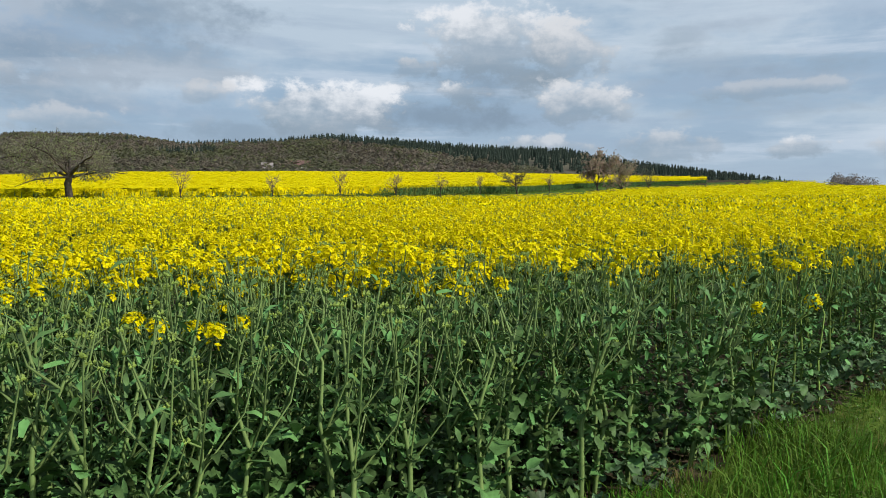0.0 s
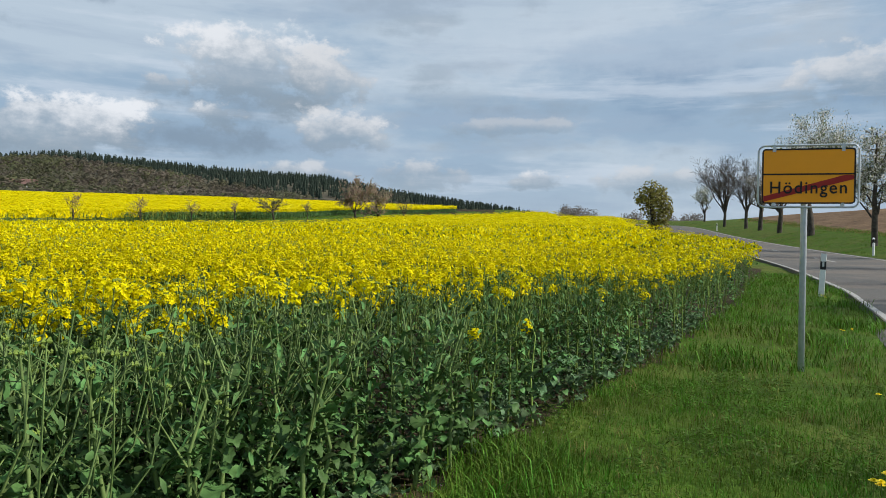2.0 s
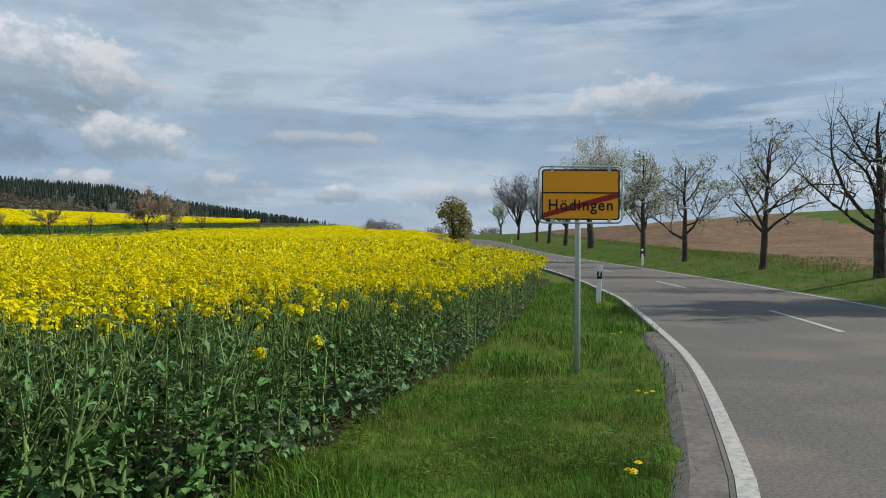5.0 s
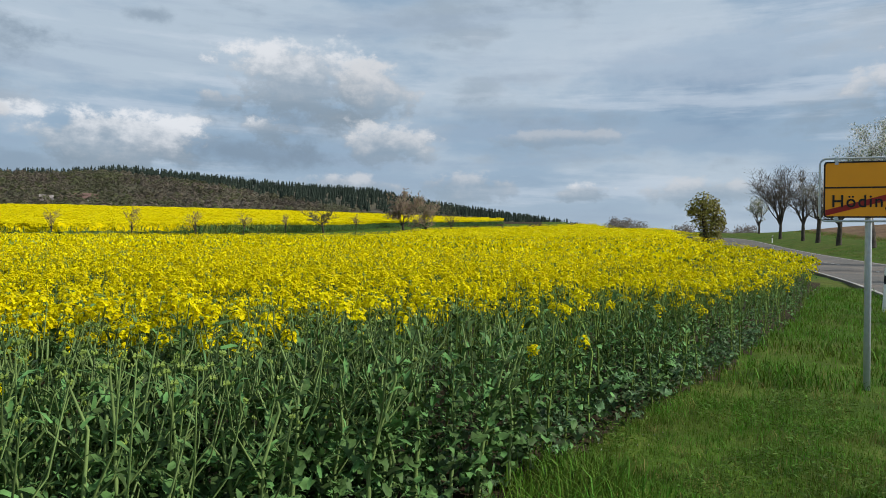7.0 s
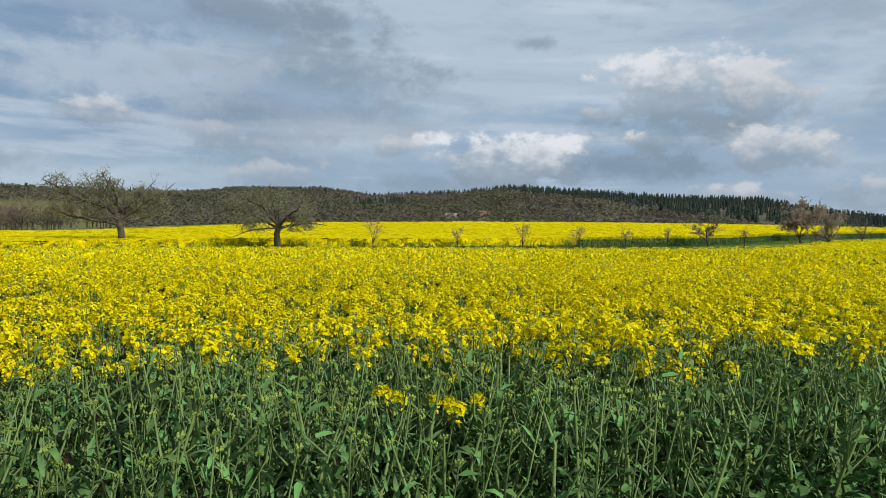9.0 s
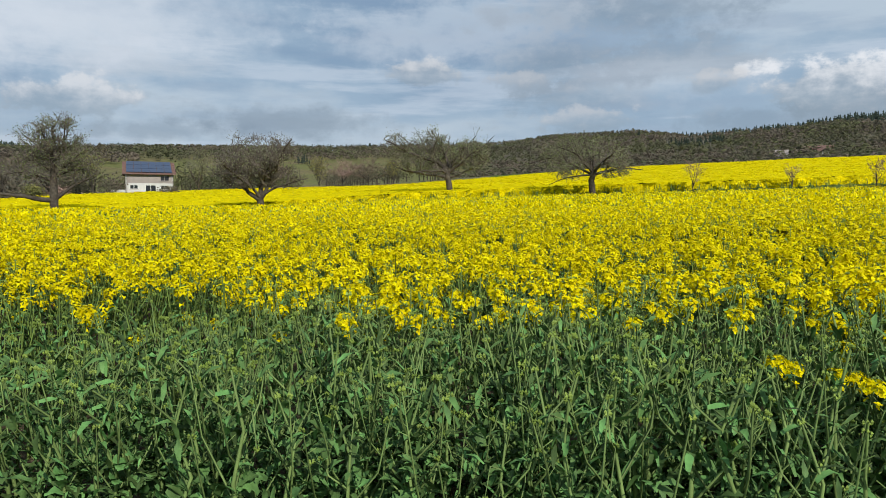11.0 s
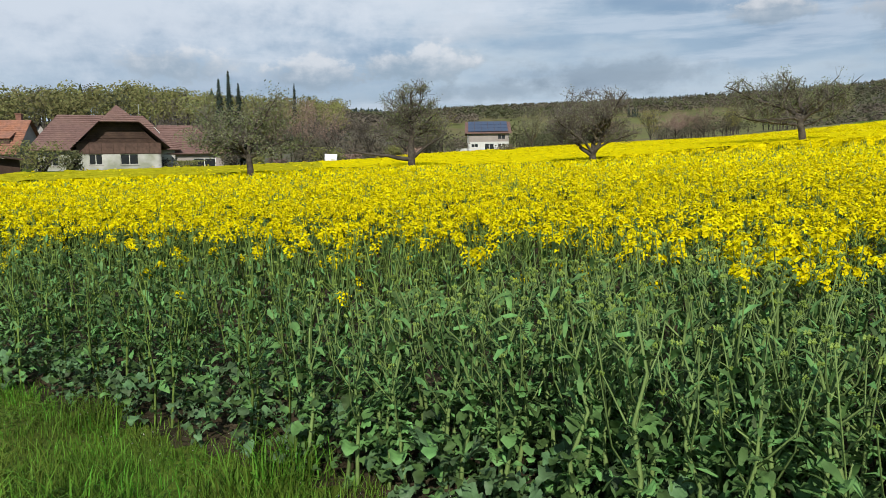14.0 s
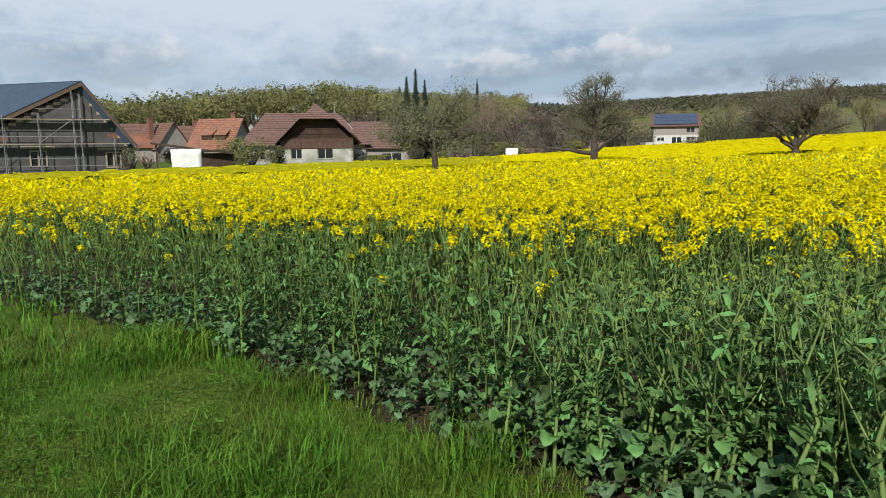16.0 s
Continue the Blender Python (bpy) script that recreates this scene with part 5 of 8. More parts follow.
HEDGE = ((M_BAREWOOD, "dark brown leafless hedge bush by the gardens"), (M_PINKTWIG, "reddish twiggy hedge bush by the gardens"), (M_VILLAGEWOOD, "olive-green hedge bush by the gardens"))
GARDEN = [(93.2, 74, 4.6, 2.9, M_VILLAGEWOOD, "rounded olive-green garden bush by the farmhouse"), (91.4, 73, 2.6, 2.0, M_SPRINGWOOD, "small green garden bush"), (94.6, 80, 4.0, 3.0, M_VILLAGEWOOD, "yellow-green garden shrub before the houses"),
          (101.8, 52, 1.9, 2.3, M_GREYLEAF, "thin grey-green bush beside the barn"), (100.6, 56, 1.6, 1.7, M_PINKTWIG, "thin reddish bush beside the barn"), (98.6, 72, 2.2, 1.8, M_GREYLEAF, "thin twiggy bush by the lean-to"),
          *[(59.5 + 1.75 * k, 84 + 5 * math.sin(k * 2.1), 3.2 + math.sin(k), 1.5 + 0.6 * math.sin(k * 1.7), *HEDGE[k % 3]) for k in range(16) if k not in (1, 2, 3)]]
for k, (az, d, w, hh, mt, lab) in enumerate(GARDEN):
    shrub("bush", 200 + k, *polar(az, d), w, hh, mt, lab, 900 if d > 60 else 420, 0.10 if d > 60 else 0.05)


def conifer_shape(r, tiers=6, sides=7):
    s = Shape()
    for k in range(tiers):
        t = k / tiers
        z0, z1 = 0.12 + 0.80 * t, 0.12 + 0.80 * t + 0.30 * (1 - 0.5 * t)
        rad = 0.19 * (1 - t) ** 0.85 + 0.02
        g0 = r.uniform(0, 6)
        ring = [(math.cos(g0 + 6.283 * q / sides) * rad * r.uniform(0.6, 1.15), math.sin(g0 + 6.283 * q / sides) * rad * r.uniform(0.6, 1.15), z0 + r.uniform(-0.03, 0.03)) for q in range(sides)]
        for q in range(sides):
            s.face((ring[q], ring[(q + 1) % sides], (0, 0, min(z1, 1.0))), 0)
    s.tube([(0, 0, -0.1), (0, 0, 0.3)], [0.02, 0.015], 4, 1)
    return s


def feather_shape(r, n=28):
    """A small feathery tree crown of twig sprays, for woods far off."""
    s = Shape()
    wide = r.uniform(0.34, 0.50)
    for _ in range(n):
        g, e = r.uniform(0, 6.283), r.uniform(0.0, 1.0)
        d = Vector((math.cos(g) * math.cos(e * 1.5), math.sin(g) * math.cos(e * 1.5), math.sin(e * 1.5)))
        c = Vector((d.x * wide, d.y * wide, 0.30 + 0.66 * d.z)) * r.uniform(0.85, 1.08)
        q = (d + Vector((r.gauss(0, 0.25), r.gauss(0, 0.25), 0.15))).normalized()
        u = q.orthogonal().normalized()
        u.rotate(Matrix.Rotation(r.uniform(0, 6.28), 3, q))
        u, v = u * r.uniform(0.10, 0.19), q.cross(u) * r.uniform(0.10, 0.19)
        s.face((c - u - v * 0.6, c + u * r.uniform(0.6, 1.1) - v * 0.5, c + v), 0)
    return s


def crown_shape(r, quads, size, mat, lobes_n=6):
    """A rounded, uneven crown of sprays that overlap like shingles, with gaps between its lobes."""
    s = Shape()
    lobes = [(r.uniform(-0.2, 0.2), r.uniform(-0.2, 0.2), r.uniform(0.36, 0.76), r.uniform(0.14, 0.24)) for _ in range(lobes_n)]
    for _ in range(quads):
        cx, cy, cz, cr = r.choice(lobes)
        d = Vector((r.gauss(0, 1), r.gauss(0, 1), r.gauss(0.25, 1))).normalized()
        spray(s, r, Vector((cx, cy, cz)) + d * cr * r.uniform(0.78, 1.0), d, size, mat)
    s.tube([(0, 0, 0.0), (0, 0, 0.5)], [0.025, 0.012], 3, 1)
    return s


def woods(name, rng, n, az0, az1, f0, f1, tmpl, mats, hmin, hmax, label, keep=None):
    az = rng.uniform(az0, az1, n)
    el, rc = crest(az)
    edge = np.interp(az, (-30, -20, 35, 55, 66, 85, 110), (190, 225, 240, 260, 150, 125, 120))
    t = rng.uniform(f0, f1, n)
    r = edge + (rc - edge) * t
    x, y = -np.sin(np.radians(az)) * r, np.cos(np.radians(az)) * r
    if keep is not None:
        ok = keep(az, t, x, y)
        x, y = x[ok], y[ok]
    p = np.stack([x, y, ground(x, y)], 1)
    n = len(p)
    me = stuff_mesh(name, tmpl, mats, p, rng.uniform(0, 6.28, n), rng.uniform(hmin, hmax, n))
    return tagged(new(name, me), label, "woodland", kind="stuff")


def build_woods():
    r = random.Random(91)
    rng = np.random.default_rng(17)
    con = [conifer_shape(r, 4, 5).arrays() for _ in range(7)]
    dec = [feather_shape(r).arrays() for _ in range(9)]
    rich = [crown_shape(r, 150, 0.031, 0, 8).arrays() for _ in range(6)]

    def lie(x, y, scale, shift):
        return np.array([noise.noise((a * scale, b * scale, shift)) for a, b in zip(x, y)])

    def patch(az, t, x, y):
        return (lie(x, y, 0.013, 5.5) > 0.46) | (lie(x, y, 0.006, 1.7) * 0.16 + lie(x, y, 0.02, 7.7) * 0.07 + t > np.interp(az, (-30, -16, -9, -4, 2, 9, 13, 24, 45, 60), (0.10, 0.14, 0.22, 0.36, 0.48, 0.56, 0.66, 0.76, 0.80, 0.82)))

    def broad(az, t, x, y):
        return ~patch(az, t, x, y) & ((az < 36) | (t > np.interp(az, (36, 42), (0.0, 0.4))))

    woods("conifer_wood", rng, 9000, -26, 72, 0.30, 1.03, con, [M_CONIFER, M_BARK], 3.4, 7.2, "dark conifer forest along the crest of the hill", keep=patch)
    woods("bare_wood", rng, 13000, -22, 73, 0.02, 1.0, dec, [M_BAREWOOD], 3.0, 5.0, "brown leafless woodland on the hillside", keep=broad)
    woods("spring_wood", rng, 4000, -20, 73, 0.02, 0.97, dec, [M_SPRINGWOOD], 3.0, 5.0, "olive-green budding woodland on the hillside", keep=lambda az, t, x, y: broad(az, t, x, y) & (lie(x, y, 0.012, 3.1) > -0.05))
    woods("spring_wood", rng, 720, 72, 118, 0.25, 1.05, rich, [M_VILLAGEWOOD, M_BARK], 8, 12, "light green budding wood on the hill behind the village")
    woods("bare_wood", rng, 170, 72, 118, 0.25, 1.0, rich, [M_BAREWOOD, M_BARK], 8, 11.5, "brown bare trees in the wood behind the village")
    woods("conifer_wood", rng, 12, 74, 104, 0.6, 1.0, con, [M_CONIFER, M_BARK], 9, 13, "scattered dark firs in the wood behind the village")
    # thickets between the upper field and the far meadow
    for az0, az1, d0, d1, n, h0, h1, mt, lab in ((50, 58.5, 118, 140, 46, 2.5, 5.0, M_BAREWOOD, "brown thicket of bushes beside the gardens"), (61.5, 75, 100, 122, 60, 2.6, 5.4, M_BAREWOOD, "brown thicket of bushes behind the gardens"),
                                                 (38, 48, 176, 215, 60, 3.5, 6.5, M_BAREWOOD, "brown hedge across the far meadow"), (50, 72, 128, 150, 50, 3.0, 6.0, M_SPRINGWOOD, "olive-green thicket behind the gardens"),
                                                 (74, 92, 104, 118, 46, 4.0, 7.0, M_BAREWOOD, "brown garden trees behind the farm")):
        az, d = rng.uniform(az0, az1, n), rng.uniform(d0, d1, n)
        x, y = -np.sin(np.radians(az)) * d, np.cos(np.radians(az)) * d
        p = np.stack([x, y, ground(x, y) - 0.6], 1)
        me = stuff_mesh("thicket", rich, [mt, M_BARK], p, rng.uniform(0, 6.28, n), rng.uniform(h0, h1, n) * 1.25)
        tagged(new("thicket", me), lab, "bushes", kind="stuff")
    # row of bare trees far off behind the crop
    az = np.concatenate([rng.uniform(-31.0, -28.2, 34), rng.uniform(-34, -33, 14), rng.uniform(-38.6, -36.2, 30)])
    d = rng.uniform(210, 240, len(az))
    x, y = -np.sin(np.radians(az)) * d, np.cos(np.radians(az)) * d
    p = np.stack([x, y, ground(x, y) + 1.5], 1)
    me = stuff_mesh("bare_wood", rich, [M_PALETWIG, M_TWIG], p, rng.uniform(0, 6.28, len(p)), rng.uniform(5.0, 7.4, len(p)))
    tagged(new("bare_wood", me), "far row of bare trees behind the crop", "woodland", kind="stuff")
    # spruces in the village
    for k, (az, d, hh) in enumerate(((80.5, 98, 12.4), (81.2, 98, 11.4), (79.8, 99, 11.0), (75.6, 190, 15.0))):
        x, y = polar(az, d)
        wood, crown = Shape(), Shape()
        wood.tube([(0, 0, -0.3), (0, 0, hh * 0.98)], [0.18, 0.02], 6)
        for q in range(46):
            t = q / 46
            reach = hh * 0.115 * (1 - t) ** 0.8 * r.uniform(0.7, 1.2) + 0.10
            z = hh * (0.08 + 0.90 * t)
            for w in range(8):
                g = r.uniform(0, 6.28)
                o = Vector((math.cos(g), math.sin(g), 0))
                n = Vector((-math.sin(g), math.cos(g), 0)) * (0.10 + reach * 0.25)
                e = o * reach * r.uniform(0.5, 1.25)
                crown.face((Vector((0, 0, z + 0.25)), e * 0.6 + n + Vector((0, 0, z - 0.05)), e + Vector((0, 0, z - 0.35 * reach)), e * 0.6 - n + Vector((0, 0, z - 0.05))), 0)
        top = thing("spruce", pose(x, y, float(ground(x, y))), "narrow dark spruce behind the gardens", "tree", "spruces in the village")
        part("trunk", wood, M_BARK, top)
        part("crown", crown, M_CONIFER, top)
    # houses of the far village at the foot of the hill
    for k, (az, d, w, roof) in enumerate(((14.1, 365, 12, M_GREYPLASTER), (12.3, 368, 9, M_TILE), (11.4, 365, 10, M_TILE))):
        x, y = polar(az, d)
        gable_house("far_house", facing(x, y, float(ground(x, y)) - 1.0), w * 0.6, 7, 3.0, 5.5, "small distant village house under the wooded hill", M_PLASTER, roof, 0.3, 4, (), None, "x", "houses of the far village")


build_woods()

# ------------------------------------------------------------------ trees
def tree(name, seed, x, y, height, trunk, spread, label, group="", leaf_mats=(M_GREYLEAF,), leaves=1500, leaf_size=0.05, limbs=6, twigs=8, up=0.35, girth=0.16, lean=(0, 0),
         bark=M_BARK, twig_mat=M_TWIG, droop=0.0, ivy=0, sub=6, z=None, knob=0.5, boughs=(), fine_min=0.006, wide=None, low=None, fuzz=0.09, core=0.0):
    """A gnarled tree: trunk, limbs and a crown of twigs with small leaves."""
    r = random.Random(seed)
    wood, crown = Shape(), Shape()
    tips = []

    def bough(p, d, length, rad, level):
        seg = (7, 6, 4, 2)[level]
        pts, rads = [p.copy()], [rad]
        d = d.normalized()
        for k in range(seg):
            wig = (0.10, 0.42, 0.5, 0.45)[level] * knob * 2
            d = (d + Vector((r.uniform(-wig, wig), r.uniform(-wig, wig), r.uniform(-wig, wig) * 0.8 + (0.0, 0.10, 0.06, 0.05)[level] * up * 2 - droop * 0.12 * level))).normalized()
            p = p + d * length / seg
            pts.append(p.copy())
            rads.append(max(rad * (1 - 0.75 * (k + 1) / seg) if level else rad * (1 - 0.3 * (k + 1) / seg), fine_min))
        (wood if level < 2 else crown).tube(pts, rads, (8, 5, 3, 3)[level], 0)
        if level == 0:
            for hgt, ang, deep, ln, rd in boughs:
                k = min(len(pts) - 1, max(1, round(hgt / (trunk + 0.25) * (len(pts) - 1))))
                bough(pts[k], Vector((math.cos(radians(ang)), deep, math.sin(radians(ang)))), ln, rd, 1)
            for k in range(limbs):
                g = k * 2 * math.pi / limbs + r.uniform(-0.5, 0.5)
                s = pts[-1 - (k % 3)] if k < limbs - 1 else pts[-1]
                o = Vector((math.cos(g) * spread, math.sin(g) * spread, r.uniform(0.35, 1.0) * up * 2.6))
                if k == limbs - 1:
                    o = Vector((math.cos(g) * 0.3, math.sin(g) * 0.3, 1.0))
                bough(s, o, (height - trunk) * r.uniform(0.8, 1.1) * (0.75 + 0.25 * spread), rad * r.uniform(0.5, 0.68), 1)
        elif level < 3:
            n = sub if level == 1 else twigs
            for k in range(n):
                i = r.randint(2 if level == 1 else 1, len(pts) - 1)
                side = Vector((r.uniform(-1, 1), r.uniform(-1, 1), r.uniform(-0.4, 1.0)))
                bough(pts[i], d * 0.6 + side, length * r.uniform(0.35, 0.62), rads[i] * 0.6, level + 1)
        if level >= 2:
            tips.extend(pts[1:])

    bough(Vector((0, 0, -0.25)), Vector((lean[0], lean[1], 1)), trunk + 0.25, girth, 0)
    inner = [q for q in tips if math.hypot(q[0], q[1]) < core] or tips
    for _ in range(leaves):
        c = Vector(r.choice(inner)) + Vector((r.gauss(0, fuzz), r.gauss(0, fuzz), r.gauss(0, fuzz)))
        u = Vector((r.gauss(0, 1), r.gauss(0, 1), r.gauss(0, 1))).normalized() * leaf_size * r.uniform(0.6, 1.3)
        v = u.orthogonal().normalized() * leaf_size * r.uniform(0.35, 0.7)
        crown.face((c - u - v, c + u - v, c + v), 1 + r.randrange(len(leaf_mats)))
    # bring the crown to its height and half width
    zs = sorted(v[2] for v in crown.v)
    ztop = zs[int(len(zs) * 0.985)]
    rs = sorted(math.hypot(v[0], v[1]) for v in crown.v)
    fx = (wide or (height - trunk) * 0.62) / rs[int(len(rs) * 0.97)]
    floor = low if low is not None else trunk * 0.7

    def fitted(p, twig):
        x, y, z = p
        f = 1 + (fx - 1) * min(1, max(0, math.hypot(x, y) - girth) / 0.6)
        if z > trunk:
            z = trunk + (z - trunk) * (height - trunk) / (ztop - trunk)
            z = min(z, height + 0.3 * (z - height))
        if twig and z < floor:
            z = floor + 0.25 * (z - floor)
        return (x * f, y * f, z)

    wood.v = [fitted(p, False) for p in wood.v]
    crown.v = [fitted(p, True) for p in crown.v]
    top = thing(name, pose(x, y, float(ground(x, y)) if z is None else z, 0, 0, math.degrees(math.atan2(y, x)) - 90), label, "tree", group)
    part("trunk", wood, bark, top, "", True)
    part("crown", crown, [twig_mat, *leaf_mats], top)
    return top


def limbed_tree(name, seed, x, y, trunk, girth, limbs, crown_forms, label, group="", leaf_mats=(M_GREYLEAF,), leaves=6000, leaf_size=0.05, lean=0.0, droop=0.0, shoots=10, shoot_len=0.9,
                fine=0.008, dense=1.0, twig_mat=M_TWIG, twist=0.20, clump=0.10, leader=None, reach=1.22, size=1.0, category="tree"):
    """An old tree that grows limb by limb inside its crown's form. limbs: height on the trunk, direction across the view (0 right, 90 up), depth, length, radius, turn upwards
    in degrees; crown_forms: ellipsoids (across, up, half width, half height); leader: how far the trunk goes on, thinning."""
    r = random.Random(seed)
    wood, crown = Shape(), Shape()
    tips, spurs = [], []

    def within(p, slack=1.0):
        return any(((p.x - a) / (w * slack)) ** 2 + (p.y / (w * slack)) ** 2 + ((p.z - c) / (h * slack)) ** 2 < 1 for a, c, w, h in crown_forms)

    def grow(p, d, length, rad, level, turn=0.0):
        step = (0.3, 0.24, 0.17, 0.11)[level]
        n = max(2, round(length / step))
        d = d.normalized()
        pts, rads = [p.copy()], [rad]
        slack = r.uniform(0.85, 1.12)
        for k in range(n):
            w = twist * (0.5, 0.75, 1.2, 1.2)[level]
            lift = radians(turn) / n + (0.0, 0.0, 0.03, 0.02)[level] - droop * (0, 0.04, 0.10, 0.13)[level]
            d = (d + Vector((r.gauss(0, w), r.gauss(0, w), r.gauss(0, w * 0.8))) * 0.8 + Vector((0, 0, lift))).normalized()
            p = p + d * length / n
            if level > 1 and not within(p, slack):
                break
            pts.append(p.copy())
            rads.append(max(rad * (1 - 0.8 * (k + 1) / n), fine))
        if len(pts) < 2:
            return
        (wood if level < 2 else crown).tube(pts, rads, (8, 6, 4, 3)[level], 0)
        m = len(pts)
        if level < 3:
            kids = int((length / (0.30, 0.19, 0.13)[level]) * dense * r.uniform(0.85, 1.15)) + (1 if level else 0)
            for _ in range(kids):
                t = r.uniform(0.22 if level else 0.6, 1.0)
                i = min(m - 1, max(1, int(t * m)))
                ax = (pts[i] - pts[i - 1]).normalized()
                side = ax.orthogonal().normalized()
                side.rotate(Matrix.Rotation(r.uniform(0, 6.28), 3, ax))
                ang = radians(r.uniform(35, 80))
                q = ax * math.cos(ang) + side * math.sin(ang) + Vector((0, 0, 0.15 - droop * 0.3))
                ln = (length * 0.62 * (1.15 - 0.6 * t) if level < 2 else 0.46) * r.uniform(0.55, 1.15)
                grow(pts[i], q, max(ln, 0.2), max(rads[i] * 0.55, fine), level + 1 if level else 2)
        if level == 1:
            spurs.extend(pts[m // 3:])
        if level >= 2:
            tips.extend(pts[1:])

    # trunk, with flared foot
    top = trunk + (leader or 0)
    n = 9
    line = [Vector((lean * top * k / n + r.gauss(0, 0.004) * k, r.gauss(0, 0.004) * k, -0.25 + (top + 0.25) * k / n)) for k in range(n + 1)]
    rad = [girth * (1.25 if k == 0 else 1.0) * (1 - 0.25 * k / n if not leader else max(0.12, 1 - 0.85 * max(0, (line[k].z - trunk * 0.6) / (top - trunk * 0.6)))) for k in range(n + 1)]
    wood.tube(line, rad, 9, 0)
    for hgt, ang, deep, ln, rd, turn in limbs:
        f = min(n - 1e-3, max(0.0, (hgt + 0.25) / (top + 0.25) * n))
        p = line[int(f)].lerp(line[int(f) + 1], f - int(f))
        grow(p, Vector((math.cos(radians(ang)), deep, math.sin(radians(ang)))), ln * reach, rd, 1, turn)
    if leader:
        for k in range(int(leader * 5 * dense)):
            f = r.uniform(0.45, 1.0) * n
            f = min(f, n - 1e-3)
            p = line[int(f)].lerp(line[int(f) + 1], f - int(f))
            g = r.uniform(0, 6.28)
            grow(p, Vector((math.cos(g), math.sin(g), r.uniform(0.2, 1.0))), r.uniform(0.6, 1.4), girth * 0.22, 2)
    for _ in range(shoots):
        p = r.choice(spurs)
        ln = shoot_len * r.uniform(0.5, 1.2)
        lx, ly = r.gauss(0, 0.16) * ln, r.gauss(0, 0.16) * ln
        q = [p + Vector((lx * k / 4 + r.gauss(0, 0.012), ly * k / 4 + r.gauss(0, 0.012), ln * k / 4)) for k in range(5)]
        crown.tube(q, [fine * 1.5, fine * 1.3, fine * 1.2, fine, fine * 0.8], 3, 0)
        tips.extend(q[1:])
    hub = [r.choice(tips) for _ in range(max(1, leaves // 26))]
    for k in range(leaves):
        c = r.choice(hub) + Vector((r.gauss(0, clump * 1.6), r.gauss(0, clump * 1.6), r.gauss(0, clump * 1.2))) if k % 3 else r.choice(tips) + Vector((r.gauss(0, 0.04), r.gauss(0, 0.04), r.gauss(0, 0.04)))
        u = Vector((r.gauss(0, 1), r.gauss(0, 1), r.gauss(0, 1))).normalized() * leaf_size * r.uniform(0.6, 1.3)
        v = u.orthogonal().normalized() * leaf_size * r.uniform(0.35, 0.7)
        crown.face((c - u - v, c + u - v, c + v), 1 + r.randrange(len(leaf_mats)))
    for sh in (wood, crown):
        sh.v = [(a * size, b * size, c * size) for a, b, c in sh.v]
    ob = thing(name, pose(x, y, float(ground(x, y)), 0, 0, math.degrees(math.atan2(y, x)) - 90), label, category, group)
    part("trunk", wood, M_BARK, ob, "", True)
    part("crown", crown, [twig_mat, *leaf_mats], ob)
    return ob


ROW = "old fruit trees between the fields"
# bare and budding garden trees behind the upper field: bearing, distance, height, half width, twigs, buds
for k, (az, d, hh, w, tm, lm, lab) in enumerate((
        (84.6, 92, 7.6, 3.2, M_TWIG, M_BAREWOOD, "tall grey-brown tree behind the shed"), (80.3, 86, 5.6, 2.6, M_TWIG, M_BAREWOOD, "bare brown garden tree behind the field"),
        (77.6, 84, 7.4, 3.0, M_PINKTWIG, M_BAREWOOD, "tall bare brown tree behind the field"), (75.2, 86, 7.6, 3.4, M_PINKTWIG, M_PINKTWIG, "broad reddish-brown bare tree"), (73.0, 88, 6.6, 3.0, M_TWIG, M_PINKTWIG, "bare brown tree by the gardens"),
        (70.2, 88, 5.4, 2.6, M_TWIG, M_BAREWOOD, "bare brown tree by the gardens"), (67.2, 90, 5.6, 2.4, M_TWIG, M_GREYLEAF, "grey-green budding tree by the gardens"), (64.6, 100, 6.8, 2.7, M_TWIG, M_IVY, "yellow-green budding tree beside the solar house"),
        (57.4, 104, 6.6, 2.8, M_TWIG, M_GREYLEAF, "pale blossoming tree beside the solar house"), (55.2, 112, 5.4, 3.0, M_TWIG, M_BAREWOOD, "bare brown tree beside the solar house"), (52.0, 120, 5.0, 3.0, M_TWIG, M_PINKTWIG, "low reddish bare tree by the far meadow"),
        (48.4, 140, 7.0, 2.6, M_TWIG, M_IVY, "yellow-green tree on the far meadow"), (46.6, 168, 6.4, 4.4, M_PINKTWIG, M_PINKTWIG, "reddish bare tree on the far meadow"), (44.6, 170, 6.6, 4.6, M_PINKTWIG, M_BAREWOOD, "broad bare brown tree on the far meadow"),
        (42.6, 166, 6.0, 2.6, M_TWIG, M_IVY, "olive-green tree on the far meadow"))):
    tree("garden_tree", 400 + k, *polar(az, d), hh, hh * 0.22, 0.8, lab, "", (lm,), 2000, 0.09 if d < 110 else 0.12, 8, 7, 0.6, 0.13, sub=6, twig_mat=tm, fine_min=0.016 if d < 110 else 0.024, wide=w, low=hh * 0.22, fuzz=0.16, knob=0.35)
